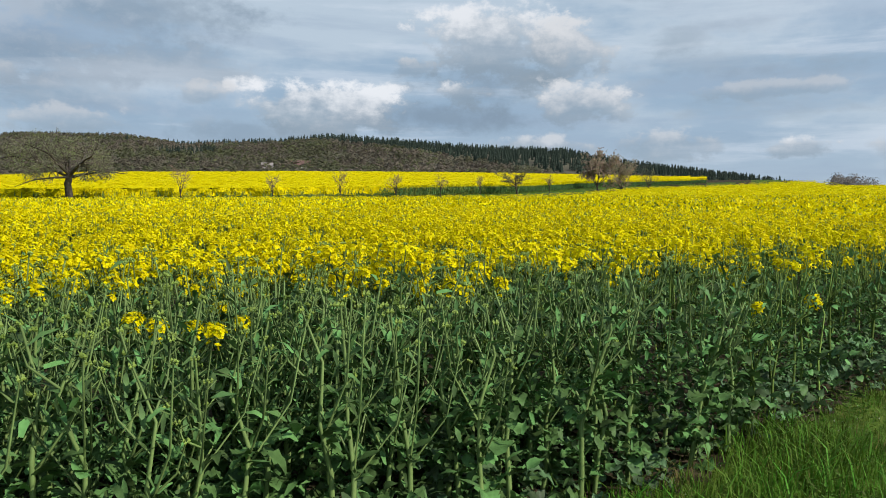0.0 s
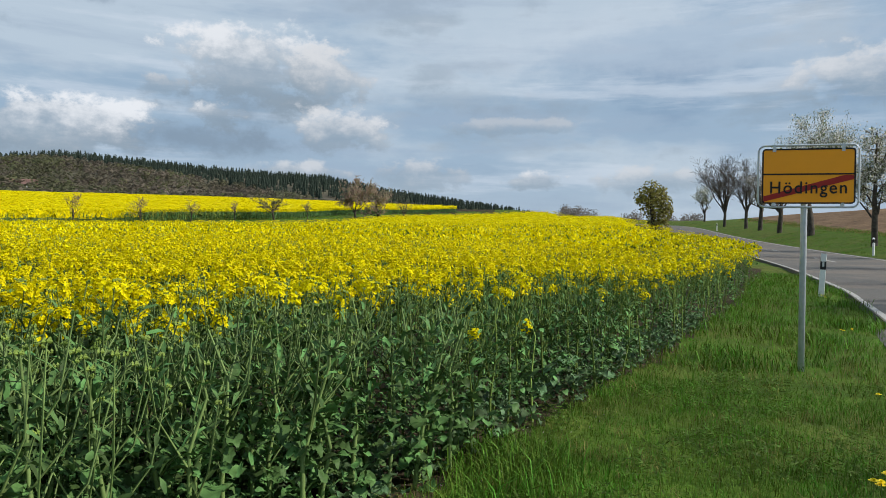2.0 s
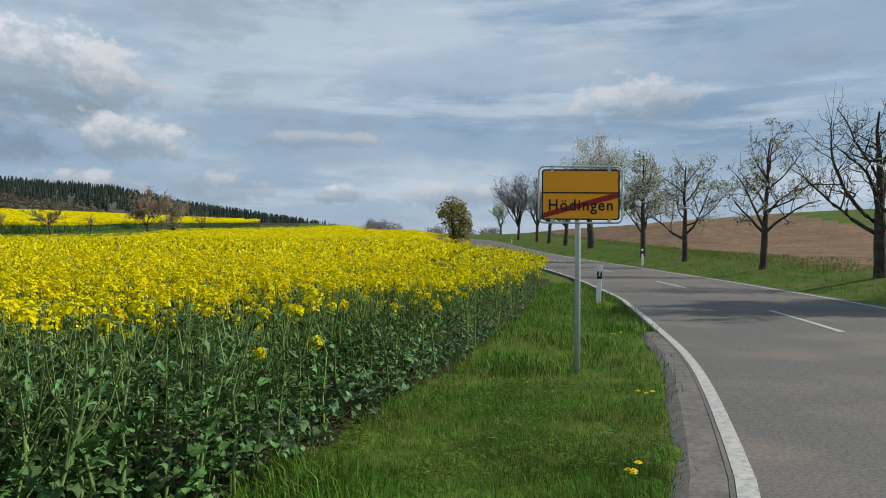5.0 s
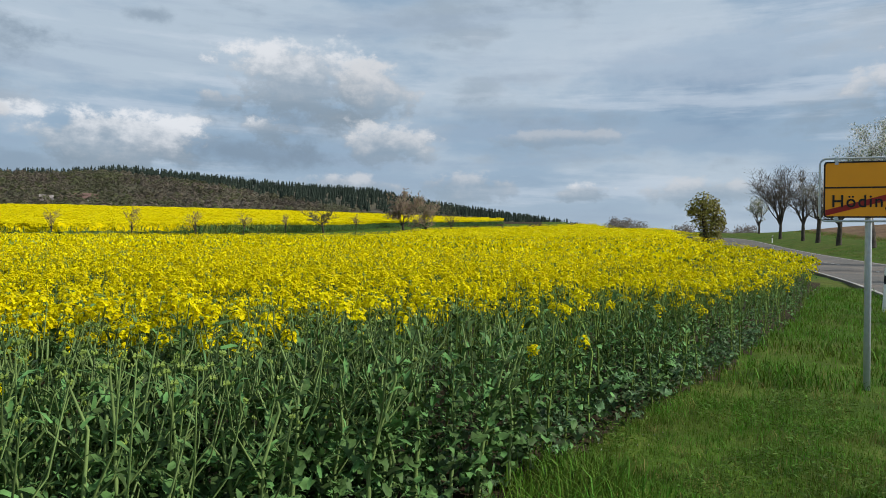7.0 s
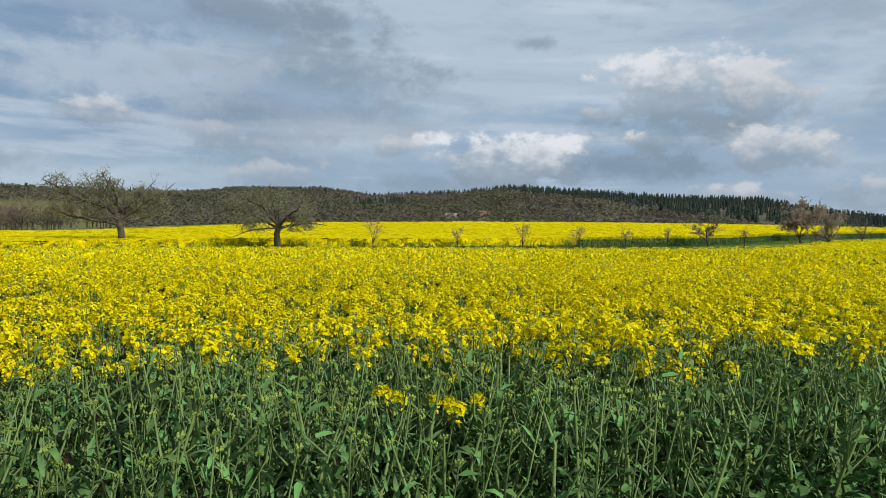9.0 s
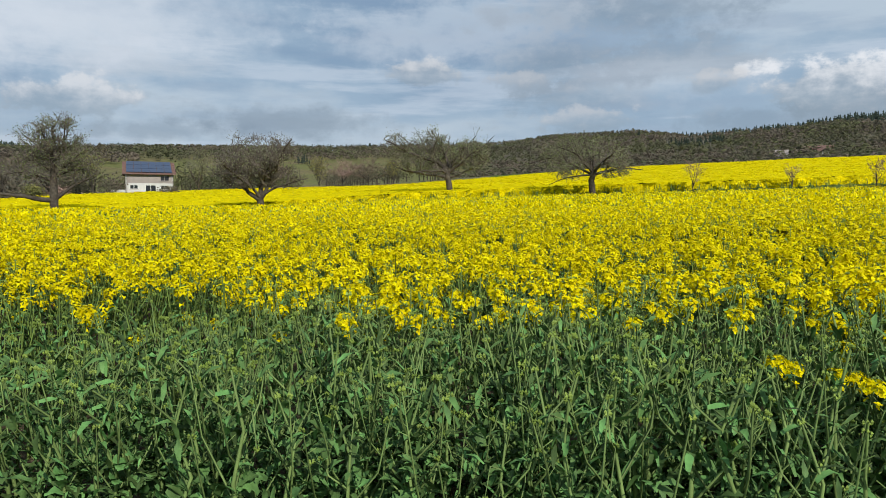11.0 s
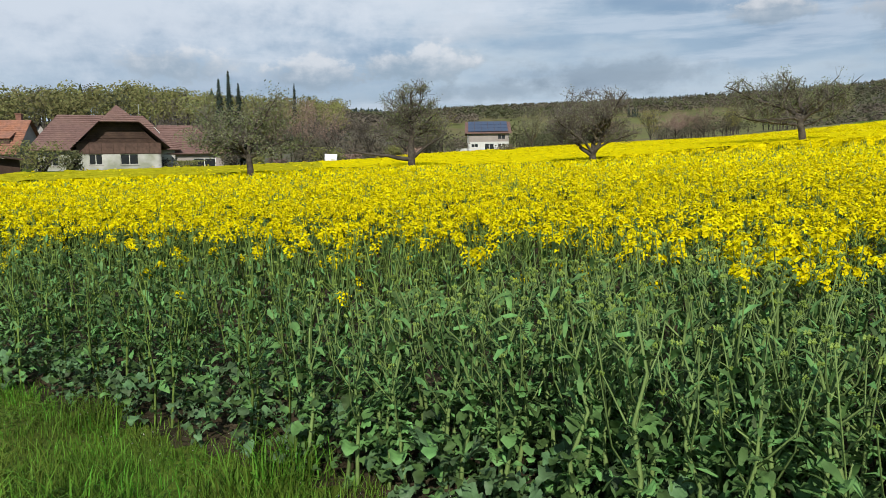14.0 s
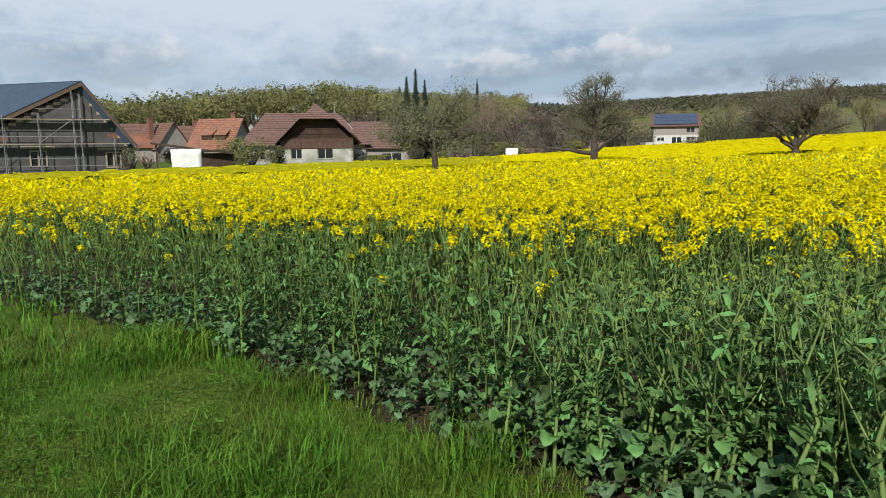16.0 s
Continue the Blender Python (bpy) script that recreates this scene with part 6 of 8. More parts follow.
limbed_tree("apple_tree", 3, -33.0, 6.05, 1.75, 0.17, ((1.6, 150, 0.1, 2.9, 0.085, 10), (1.7, 125, -0.3, 2.5, 0.08, 0), (1.75, 95, 0.2, 2.6, 0.10, 0), (1.75, 62, -0.2, 2.8, 0.09, -20),
            (1.65, 30, 0.3, 2.9, 0.085, -20), (1.7, 75, 0.8, 2.4, 0.08, -10), (1.7, 110, -0.8, 2.4, 0.08, -10), (1.55, 170, -0.3, 2.3, 0.07, 0), (1.6, 15, -0.3, 2.4, 0.07, 0)),
            ((0.1, 3.05, 2.9, 1.45), (1.5, 2.7, 1.5, 1.1), (-1.5, 2.7, 1.4, 1.0)), "old apple tree with a dense greyish crown of young leaves", ROW, (M_GREYLEAF, M_YOUNGLEAF, M_GREYLEAF, M_GREYLEAF), 8500, 0.052,
            droop=0.45, shoots=26, shoot_len=0.6, fine=0.008, dense=0.9, clump=0.13, reach=1.0)
limbed_tree("apple_tree", 9, -41.4, 17.4, 2.6, 0.22, ((1.30, 180, 0.1, 3.5, 0.15, -30), (1.3, 28, 0.0, 2.1, 0.12, 10), (2.3, 155, 0.2, 2.0, 0.08, -20), (2.5, 30, -0.2, 1.9, 0.08, -10), (3.2, 120, 0.3, 2.0, 0.08, 10),
            (3.3, 60, 0.2, 2.0, 0.08, 10), (3.4, 90, -0.6, 1.7, 0.08, 0), (3.0, 90, 0.8, 1.8, 0.08, 0), (3.7, 135, -0.2, 1.5, 0.06, 0), (3.7, 45, 0.2, 1.5, 0.06, 0), (2.7, 140, 0.3, 1.7, 0.07, 0), (2.7, 40, -0.3, 1.7, 0.07, 0), (2.4, 100, 0.8, 1.5, 0.07, 0), (2.6, 80, -0.8, 1.5, 0.07, 0)),
            ((0.0, 4.2, 2.0, 1.9), (-0.9, 3.1, 1.5, 1.1), (0.9, 3.2, 1.3, 1.1)), "old apple tree with an upright crown and long low boughs", ROW, (M_GREYLEAF, M_TWIG, M_YOUNGLEAF), 6500, 0.052,
            shoots=34, shoot_len=0.8, fine=0.009, dense=1.15, leader=2.6, lean=0.02, clump=0.12)
limbed_tree("apple_tree", 14, -37.2, 27.9, 1.35, 0.27, ((1.2, 140, 0.0, 3.3, 0.16, 6), (1.3, 55, 0.0, 3.6, 0.15, 40), (1.3, 92, 0.2, 3.0, 0.14, 0), (1.35, 112, -0.4, 3.2, 0.11, 0), (1.35, 70, 0.5, 3.0, 0.11, 0),
            (1.35, 40, -0.2, 2.6, 0.09, 0), (1.2, 150, 0.5, 3.0, 0.09, 10)),
            ((0.0, 3.65, 2.8, 1.75), (1.6, 2.9, 1.6, 1.0), (-1.7, 2.9, 1.4, 1.0)), "old bare apple tree with a forked trunk and wide limbs", ROW, (M_GREYLEAF, M_TWIG, M_TWIG, M_GREYLEAF), 6800, 0.050,
            shoots=60, shoot_len=0.9, fine=0.010, dense=1.25, clump=0.14)
limbed_tree("apple_tree", 23, -37.3, 47.3, 2.2, 0.30, ((1.9, 160, 0.1, 4.8, 0.12, 5), (2.2, 124, 0.0, 5.0, 0.20, -8), (1.7, 80, 0.1, 3.8, 0.18, 0), (2.1, 100, 0.4, 3.6, 0.12, 0), (2.2, 40, -0.2, 4.2, 0.12, -10),
            (1.9, 12, 0.1, 3.6, 0.09, 5), (2.2, 150, -0.5, 3.6, 0.11, 0), (2.2, 60, 0.6, 3.6, 0.11, 0)),
            ((-2.7, 4.1, 3.2, 1.9), (1.1, 3.7, 2.1, 1.3)), "leaning old apple tree with twisted limbs", ROW, (M_GREYLEAF, M_YOUNGLEAF, M_GREYLEAF), 9000, 0.056,
            lean=-0.16, droop=0.15, shoots=34, shoot_len=0.9, fine=0.011, dense=1.1, clump=0.15)
limbed_tree("apple_tree", 31, -25.3, 48.9, 2.35, 0.28, ((2.2, 155, 0.1, 4.2, 0.11, 10), (2.3, 132, -0.2, 3.0, 0.12, -5), (2.35, 60, 0.1, 3.0, 0.16, 0), (2.2, 22, 0.1, 3.0, 0.11, 10), (2.3, 95, 0.5, 2.8, 0.12, -10),
            (2.3, 40, -0.5, 3.4, 0.10, -20), (2.3, 115, 0.7, 3.2, 0.10, -20), (2.2, 168, -0.4, 2.8, 0.08, 15)),
            ((-0.6, 3.75, 3.7, 1.45), (-0.5, 2.7, 3.3, 0.9)), "old apple tree with a flat drooping crown", ROW, (M_GREYLEAF, M_GREYLEAF, M_YOUNGLEAF), 6500, 0.052,
            droop=0.6, shoots=30, shoot_len=0.8, fine=0.010, dense=0.92, clump=0.14)
tree("fruit_tree", 40, 6.7, 65.6, 2.9, 1.2, 1.1, "small dark fruit tree with a flat gnarled crown", ROW, (M_TWIG, M_GREYLEAF), 1800, 0.06, 6, 6, 0.22, 0.10, twig_mat=M_BARK, wide=1.6, low=1.4, fine_min=0.02)
SAP = "young saplings on the grass strip"
for k, (a, b, hh) in enumerate(((-18.7, 51.7, 2.1), (-12.7, 53.6, 1.5), (-8.0, 55.3, 1.8), (-3.8, 57.6, 1.7), (-0.3, 60.0, 1.5), (3.2, 62.6, 1.3), (10.5, 72.0, 1.4))):
    tree("sapling", 50 + k, a, b, hh + 0.6, 0.9, 0.55, "young bare fruit sapling with fanned shoots", SAP, (M_TWIG,), 120, 0.04, 7, 5, 0.9, 0.045, sub=3, twig_mat=M_PINKTWIG, fine_min=0.010)
tree("cherry_tree", 61, 20.4, 95.8, 5.4, 0.9, 0.9, "broad reddish budding tree at the end of the strip", "", (M_PINKTWIG, M_PINKTWIG, M_GREYLEAF), 11000, 0.12, 8, 9, 0.5, 0.14, twig_mat=M_PINKTWIG, fine_min=0.02, wide=2.6, low=0.5)
tree("cherry_tree", 62, 24.0, 97.6, 4.8, 0.9, 0.8, "reddish budding tree beside its neighbour", "", (M_PINKTWIG, M_GREYLEAF), 5000, 0.10, 7, 9, 0.5, 0.12, twig_mat=M_PINKTWIG, wide=2.2, low=0.5)
tree("fruit_tree", 63, 29.3, 103.0, 4.4, 1.2, 0.7, "bare rounded tree at the end of the strip", "", (M_GREYLEAF,), 500, 0.06, 7, 8, 0.6, 0.12, wide=2.0, low=1.2)
AVENUE = "fruit trees lining the country road"
limbed_tree("fruit_tree", 70, 28.6, 17.6, 1.5, 0.125, ((1.3, 135, 0.1, 1.7, 0.065, 45), (1.35, 40, 0.0, 1.9, 0.065, -10), (1.5, 118, -0.3, 2.2, 0.06, 20), (2.0, 62, 0.3, 1.8, 0.05, 20), (2.4, 130, 0.2, 1.5, 0.045, 20), (2.9, 55, -0.2, 1.6, 0.045, 15),
            (3.3, 115, 0.1, 1.3, 0.04, 0), (3.6, 70, 0.2, 1.5, 0.04, 0), (2.2, 20, -0.3, 1.5, 0.045, 10)),
            ((0.1, 3.0, 1.75, 1.7), (0.5, 4.8, 0.9, 1.3)), "tall pruned fruit tree with a bare upright crown", AVENUE, (M_GREYLEAF, M_BLOSSOM, M_YOUNGLEAF), 4200, 0.040,
            lean=0.05, shoots=26, shoot_len=0.8, fine=0.006, dense=0.62, leader=3.4, twig_mat=M_TWIG, clump=0.05, size=1.12)
limbed_tree("fruit_tree", 71, 34.2, 25.8, 1.25, 0.13, ((1.05, 148, 0.0, 2.3, 0.075, 15), (1.25, 40, 0.1, 2.4, 0.07, 25), (2.0, 130, 0.3, 1.5, 0.045, 10), (2.8, 42, 0.0, 1.9, 0.05, 0), (3.2, 120, -0.2, 1.2, 0.04, 10), (1.7, 15, -0.2, 1.8, 0.045, 25),
            (2.4, 155, -0.2, 1.4, 0.04, 10), (3.6, 60, 0.3, 1.2, 0.04, 0)),
            ((0.2, 2.9, 2.3, 1.5), (0.3, 4.4, 1.2, 1.0)), "bare fruit tree with steep forked limbs", AVENUE, (M_GREYLEAF, M_BLOSSOM, M_YOUNGLEAF), 4200, 0.042,
            shoots=20, shoot_len=0.6, fine=0.006, dense=0.72, leader=3.3, twig_mat=M_TWIG, clump=0.06, size=1.18)
limbed_tree("fruit_tree", 72, 38.5, 32.4, 1.4, 0.15, ((1.3, 140, 0.1, 1.6, 0.06, 20), (1.4, 50, 0.0, 1.8, 0.06, 20), (1.9, 115, -0.3, 1.7, 0.05, 10), (2.4, 60, 0.3, 1.6, 0.05, 10), (3.0, 125, 0.2, 1.3, 0.04, 10), (3.6, 65, -0.2, 1.3, 0.04, 10), (2.1, 20, -0.2, 1.4, 0.045, 10), (2.7, 160, 0.2, 1.3, 0.04, 10)),
            ((0.1, 3.1, 1.6, 1.9), (0.1, 5.0, 0.8, 1.4)), "fruit tree just coming into white blossom", AVENUE, (M_BLOSSOM, M_GREYLEAF, M_BLOSSOM, M_YOUNGLEAF), 9000, 0.060,
            shoots=16, shoot_len=0.7, fine=0.007, dense=0.85, leader=4.3, clump=0.07, size=1.2)
tree("fruit_tree", 73, 48.85, 47.2, 10.4, 3.2, 0.75, "tall pear tree dotted with white blossom", AVENUE, (M_BLOSSOM, M_BLOSSOM, M_YOUNGLEAF, M_YOUNGLEAF), 20000, 0.12, 8, 9, 0.5, 0.36, sub=7, wide=3.2, low=3.4, fine_min=0.016, fuzz=0.34)
tree("fruit_tree", 74, 54.28, 56.28, 6.8, 2.3, 0.8, "bare fruit tree along the road", AVENUE, (M_GREYLEAF, M_TWIG), 2400, 0.06, 7, 8, 0.5, 0.26, sub=7, fine_min=0.018, wide=3.0, low=2.2)
tree("fruit_tree", 75, 59.4, 64.4, 7.0, 2.4, 0.8, "bare roadside fruit tree with a thin crown", AVENUE, (M_GREYLEAF, M_BLOSSOM), 2000, 0.07, 6, 8, 0.5, 0.26, wide=3.2, low=2.3, fine_min=0.018)
limbed_tree("fruit_tree", 76, 24.2, 10.9, 1.6, 0.18, ((1.3, 148, 0.0, 2.9, 0.075, 15), (1.6, 128, 0.2, 3.2, 0.08, 10), (2.4, 70, 0.2, 2.4, 0.05, 10), (2.0, 35, -0.1, 2.8, 0.065, 20), (3.0, 120, -0.2, 2.2, 0.06, 10), (3.4, 60, 0.3, 2.0, 0.06, 10),
            (1.9, 105, -0.7, 2.6, 0.08, 10), (1.9, 80, 0.8, 2.6, 0.08, 10), (1.5, 20, 0.3, 2.8, 0.08, 20)),
            ((-0.2, 3.5, 3.0, 1.9), (0.0, 5.2, 1.6, 1.5)), "wide bare fruit tree with knotty limbs", AVENUE, (M_TWIG, M_BLOSSOM, M_GREYLEAF), 1500, 0.036,
            shoots=44, shoot_len=1.1, fine=0.006, dense=0.55, leader=3.6, twig_mat=M_BARK, clump=0.06, size=1.0)
# unseen dense tree, added beyond the view so its shadow crosses the road
tree("fruit_tree", 77, 21.1, 6.0, 6.0, 1.8, 1.0, "wide leafy fruit tree out of view, added to shade the road", AVENUE, (M_GREYLEAF, M_YOUNGLEAF), 24000, 0.16, 8, 10, 0.42, 0.2, sub=8, fine_min=0.02, wide=2.8, low=2.2, fuzz=0.2)
tree("poplar", 80, 69.7, 82.3, 9.6, 2.6, 0.6, "tall bare tree with a domed crown beside the road", AVENUE, (M_TWIG,), 900, 0.06, 13, 12, 0.6, 0.22, sub=8, fine_min=0.018, wide=4.2, low=2.2, knob=0.3)
tree("poplar", 81, 63.6, 71.3, 8.4, 2.6, 0.7, "tall bare roadside tree with many fine twigs", AVENUE, (M_TWIG,), 600, 0.06, 10, 12, 0.7, 0.22, sub=7, fine_min=0.018, wide=2.8, low=3.0, knob=0.35)
tree("fruit_tree", 82, 79.6, 98.8, 6.0, 1.6, 0.8, "roadside tree flushed with pale young leaves", AVENUE, (M_YOUNGLEAF, M_GREYLEAF, M_BLOSSOM), 3600, 0.10, 7, 8, 0.5, 0.18, wide=2.5, low=1.3)


def ivy_tree(name, seed, x, y, h, w, label):
    """A trunk overgrown with ivy, its crown a cloud of leaf clumps with gaps."""
    r = random.Random(seed)
    wood, crown = Shape(), Shape()
    wood.tube([(0, 0, -0.3), (-0.1, 0, h * 0.3), (-0.3, 0.1, h * 0.6), (-0.4, 0, h * 0.85)], [0.34, 0.28, 0.2, 0.1], 8)
    lobes = [(w * 0.16, 0, h * 0.10, w * 0.30), (w * 0.16, 0, h * 0.26, w * 0.30), (w * 0.12, 0, h * 0.42, w * 0.34), (-w * 0.04, 0, h * 0.62, w * 0.42), (-w * 0.26, 0.2, h * 0.72, w * 0.30),
             (w * 0.24, 0, h * 0.60, w * 0.30), (w * 0.34, -0.2, h * 0.44, w * 0.22), (-w * 0.08, 0, h * 0.84, w * 0.30), (-w * 0.34, 0, h * 0.60, w * 0.20), (w * 0.14, 0, h * 0.78, w * 0.28)]
    for _ in range(5200):
        cx, cy, cz, cr = r.choice(lobes)
        d = Vector((r.gauss(0, 1), r.gauss(0, 1), r.gauss(0, 1))).normalized() * cr * r.uniform(0.75, 1.08)
        c = Vector((cx, cy, cz)) + d
        if c.z < 0 or noise.noise(c * 1.1 + Vector((seed, 0, 0))) < -0.28:
            continue
        spray(crown, r, c, d, 0.13, 0)
    top = thing(name, pose(x, y, float(ground(x, y))), label, "tree")
    part("trunk", wood, M_BARK, top, "", True)
    part("crown", crown, M_IVY, top, "dense olive-green ivy crown")


ivy_tree("ivy_tree", 5, 51.9, 73.5, 5.9, 4.3, "round ivy-clad olive-green tree beside the road")

# ------------------------------------------------------------------ the rape crop
R = random.Random(7)


BROAD = [(0.0, 0.10), (0.14, 0.16), (0.24, 0.46), (0.36, 0.34), (0.52, 0.86), (0.68, 1.0), (0.84, 0.84), (0.95, 0.46), (1.0, 0.10)]
LANCE = [(0.0, 0.42), (0.15, 0.80), (0.40, 1.0), (0.70, 0.68), (1.0, 0.05)]


def leaf(s, p, yaw, length, width, droop, mat, rows=4, lobes=0.25, lift=0.5, stalk=0.0):
    """A leaf blade with a folded midrib and waved margins, from its base p outwards; stalk: broad at the end, with small lobes below."""
    d = Vector((math.cos(yaw), math.sin(yaw), 0))
    n = Vector((-math.sin(yaw), math.cos(yaw), 0))
    roll = R.uniform(-0.7, 0.7)
    n = n * math.cos(roll) + Vector((0, 0, 1)) * math.sin(roll)
    prof = np.array(BROAD if stalk > 0.0 else LANCE)
    up, pos = lift, Vector(p)
    wave = R.uniform(0, 6.28)
    i = len(s.v)
    for k in range(rows + 1):
        t = k / rows
        w = width * 0.5 * float(np.interp(t, prof[:, 0], prof[:, 1]))
        nick = 1 + 0.15 * math.sin(wave * 2 + k * 2.0) * (rows > 4)
        a, b = w * nick * (1 + R.uniform(-lobes, lobes)), w * nick * (1 + R.uniform(-lobes, lobes))
        fold = w * 0.34
        rip = width * 0.11
        bl = Vector((0, 0, 1))
        s.v += [tuple(pos + n * a + bl * (fold + rip * math.sin(wave + k * 2.3))), tuple(pos), tuple(pos - n * b + bl * (fold + rip * math.sin(wave + 2 + k * 2.1)))]
        pos = pos + (d * math.cos(up) + Vector((0, 0, 1)) * math.sin(up)) * (length / rows)
        up -= droop / rows
    for k in range(rows):
        for q in (0, 1):
            s.f.append((i + 3 * k + q, i + 3 * k + q + 1, i + 3 * k + q + 4, i + 3 * k + q + 3))
            s.m.append(mat)


def flower_head(s, p, count, rad, mat, budmat, petal=0.0085, quads=4, flat=0.75):
    """A raceme: open four-petalled flowers in a loose rounded dome round a tip of buds, a few trailing below."""
    p = Vector(p)
    lop = Vector((R.uniform(-0.35, 0.35), R.uniform(-0.35, 0.35), 0)) * rad
    for k in range(count):
        t = (k + 0.5) / count
        g = k * 2.4 + R.uniform(-0.5, 0.5)
        th = radians(128 - 112 * t + R.uniform(-10, 10))
        q = rad * R.uniform(0.72, 1.12)
        c = p + Vector((math.cos(g) * math.sin(th) * q, math.sin(g) * math.sin(th) * q, q * flat * math.cos(th) - 0.15 * rad)) + lop * max(0.0, 1 - t)
        if k % 9 == 4:
            c = p + Vector((math.cos(g) * 0.45, math.sin(g) * 0.45, -R.uniform(0.9, 1.7))) * rad
        nrm = Vector((math.cos(g) * math.sin(th), math.sin(g) * math.sin(th), max(math.cos(th), -0.2) + 0.45)) + Vector((R.uniform(-0.4, 0.4), R.uniform(-0.4, 0.4), R.uniform(-0.2, 0.4)))
        nrm.normalize()
        a = nrm.orthogonal().normalized()
        b = nrm.cross(a)
        tw = R.uniform(0, 1.5)
        for j in range(quads):
            h = tw + j * 2 * math.pi / quads
            u = a * math.cos(h) + b * math.sin(h)
            w = (b * math.cos(h) - a * math.sin(h)) * petal * (0.62 if quads == 4 else 0.95)
            tip = c + u * petal * 1.35 + nrm * petal * R.uniform(-0.3, 0.5)
            if quads == 4:
                s.face((c, c + u * petal * 0.8 - w + nrm * petal * 0.2, tip, c + u * petal * 0.8 + w + nrm * petal * 0.2), mat)
            else:
                s.face((c - u * petal * 0.4, tip - w, tip + w), mat)
    if budmat is not None:
        bud_head(s, p + Vector((0, 0, rad * flat * 0.75)), rad * 0.30, budmat)


def bud_head(s, p, rad, mat):
    """A tight knot of small oval buds."""
    for k in range(6):
        q = Vector(p) + Vector((R.uniform(-1, 1), R.uniform(-1, 1), R.uniform(-0.6, 0.6))) * rad * 0.8
        w = rad * R.uniform(0.34, 0.5)
        ring = [q + Vector((math.cos(g) * w, math.sin(g) * w, 0)) for g in (0, 2.1, 4.2)]
        for j in range(3):
            s.face((ring[j], ring[(j + 1) % 3], q + Vector((0, 0, w * 1.2))), mat)
            s.face((ring[(j + 1) % 3], ring[j], q - Vector((0, 0, w * 1.2))), mat)


def pods(s, p, q, mat):
    """Thin seed pods and pedicels along the upper stem."""
    p, q = Vector(p), Vector(q)
    for k in range(6):
        a = p.lerp(q, R.uniform(0.1, 0.95))
        g = R.uniform(0, 6.28)
        b = a + Vector((math.cos(g) * 0.03, math.sin(g) * 0.03, 0.022))
        w = Vector((0, 0, 0.0016))
        s.face((a - w, b - w, b + w, a + w), mat)


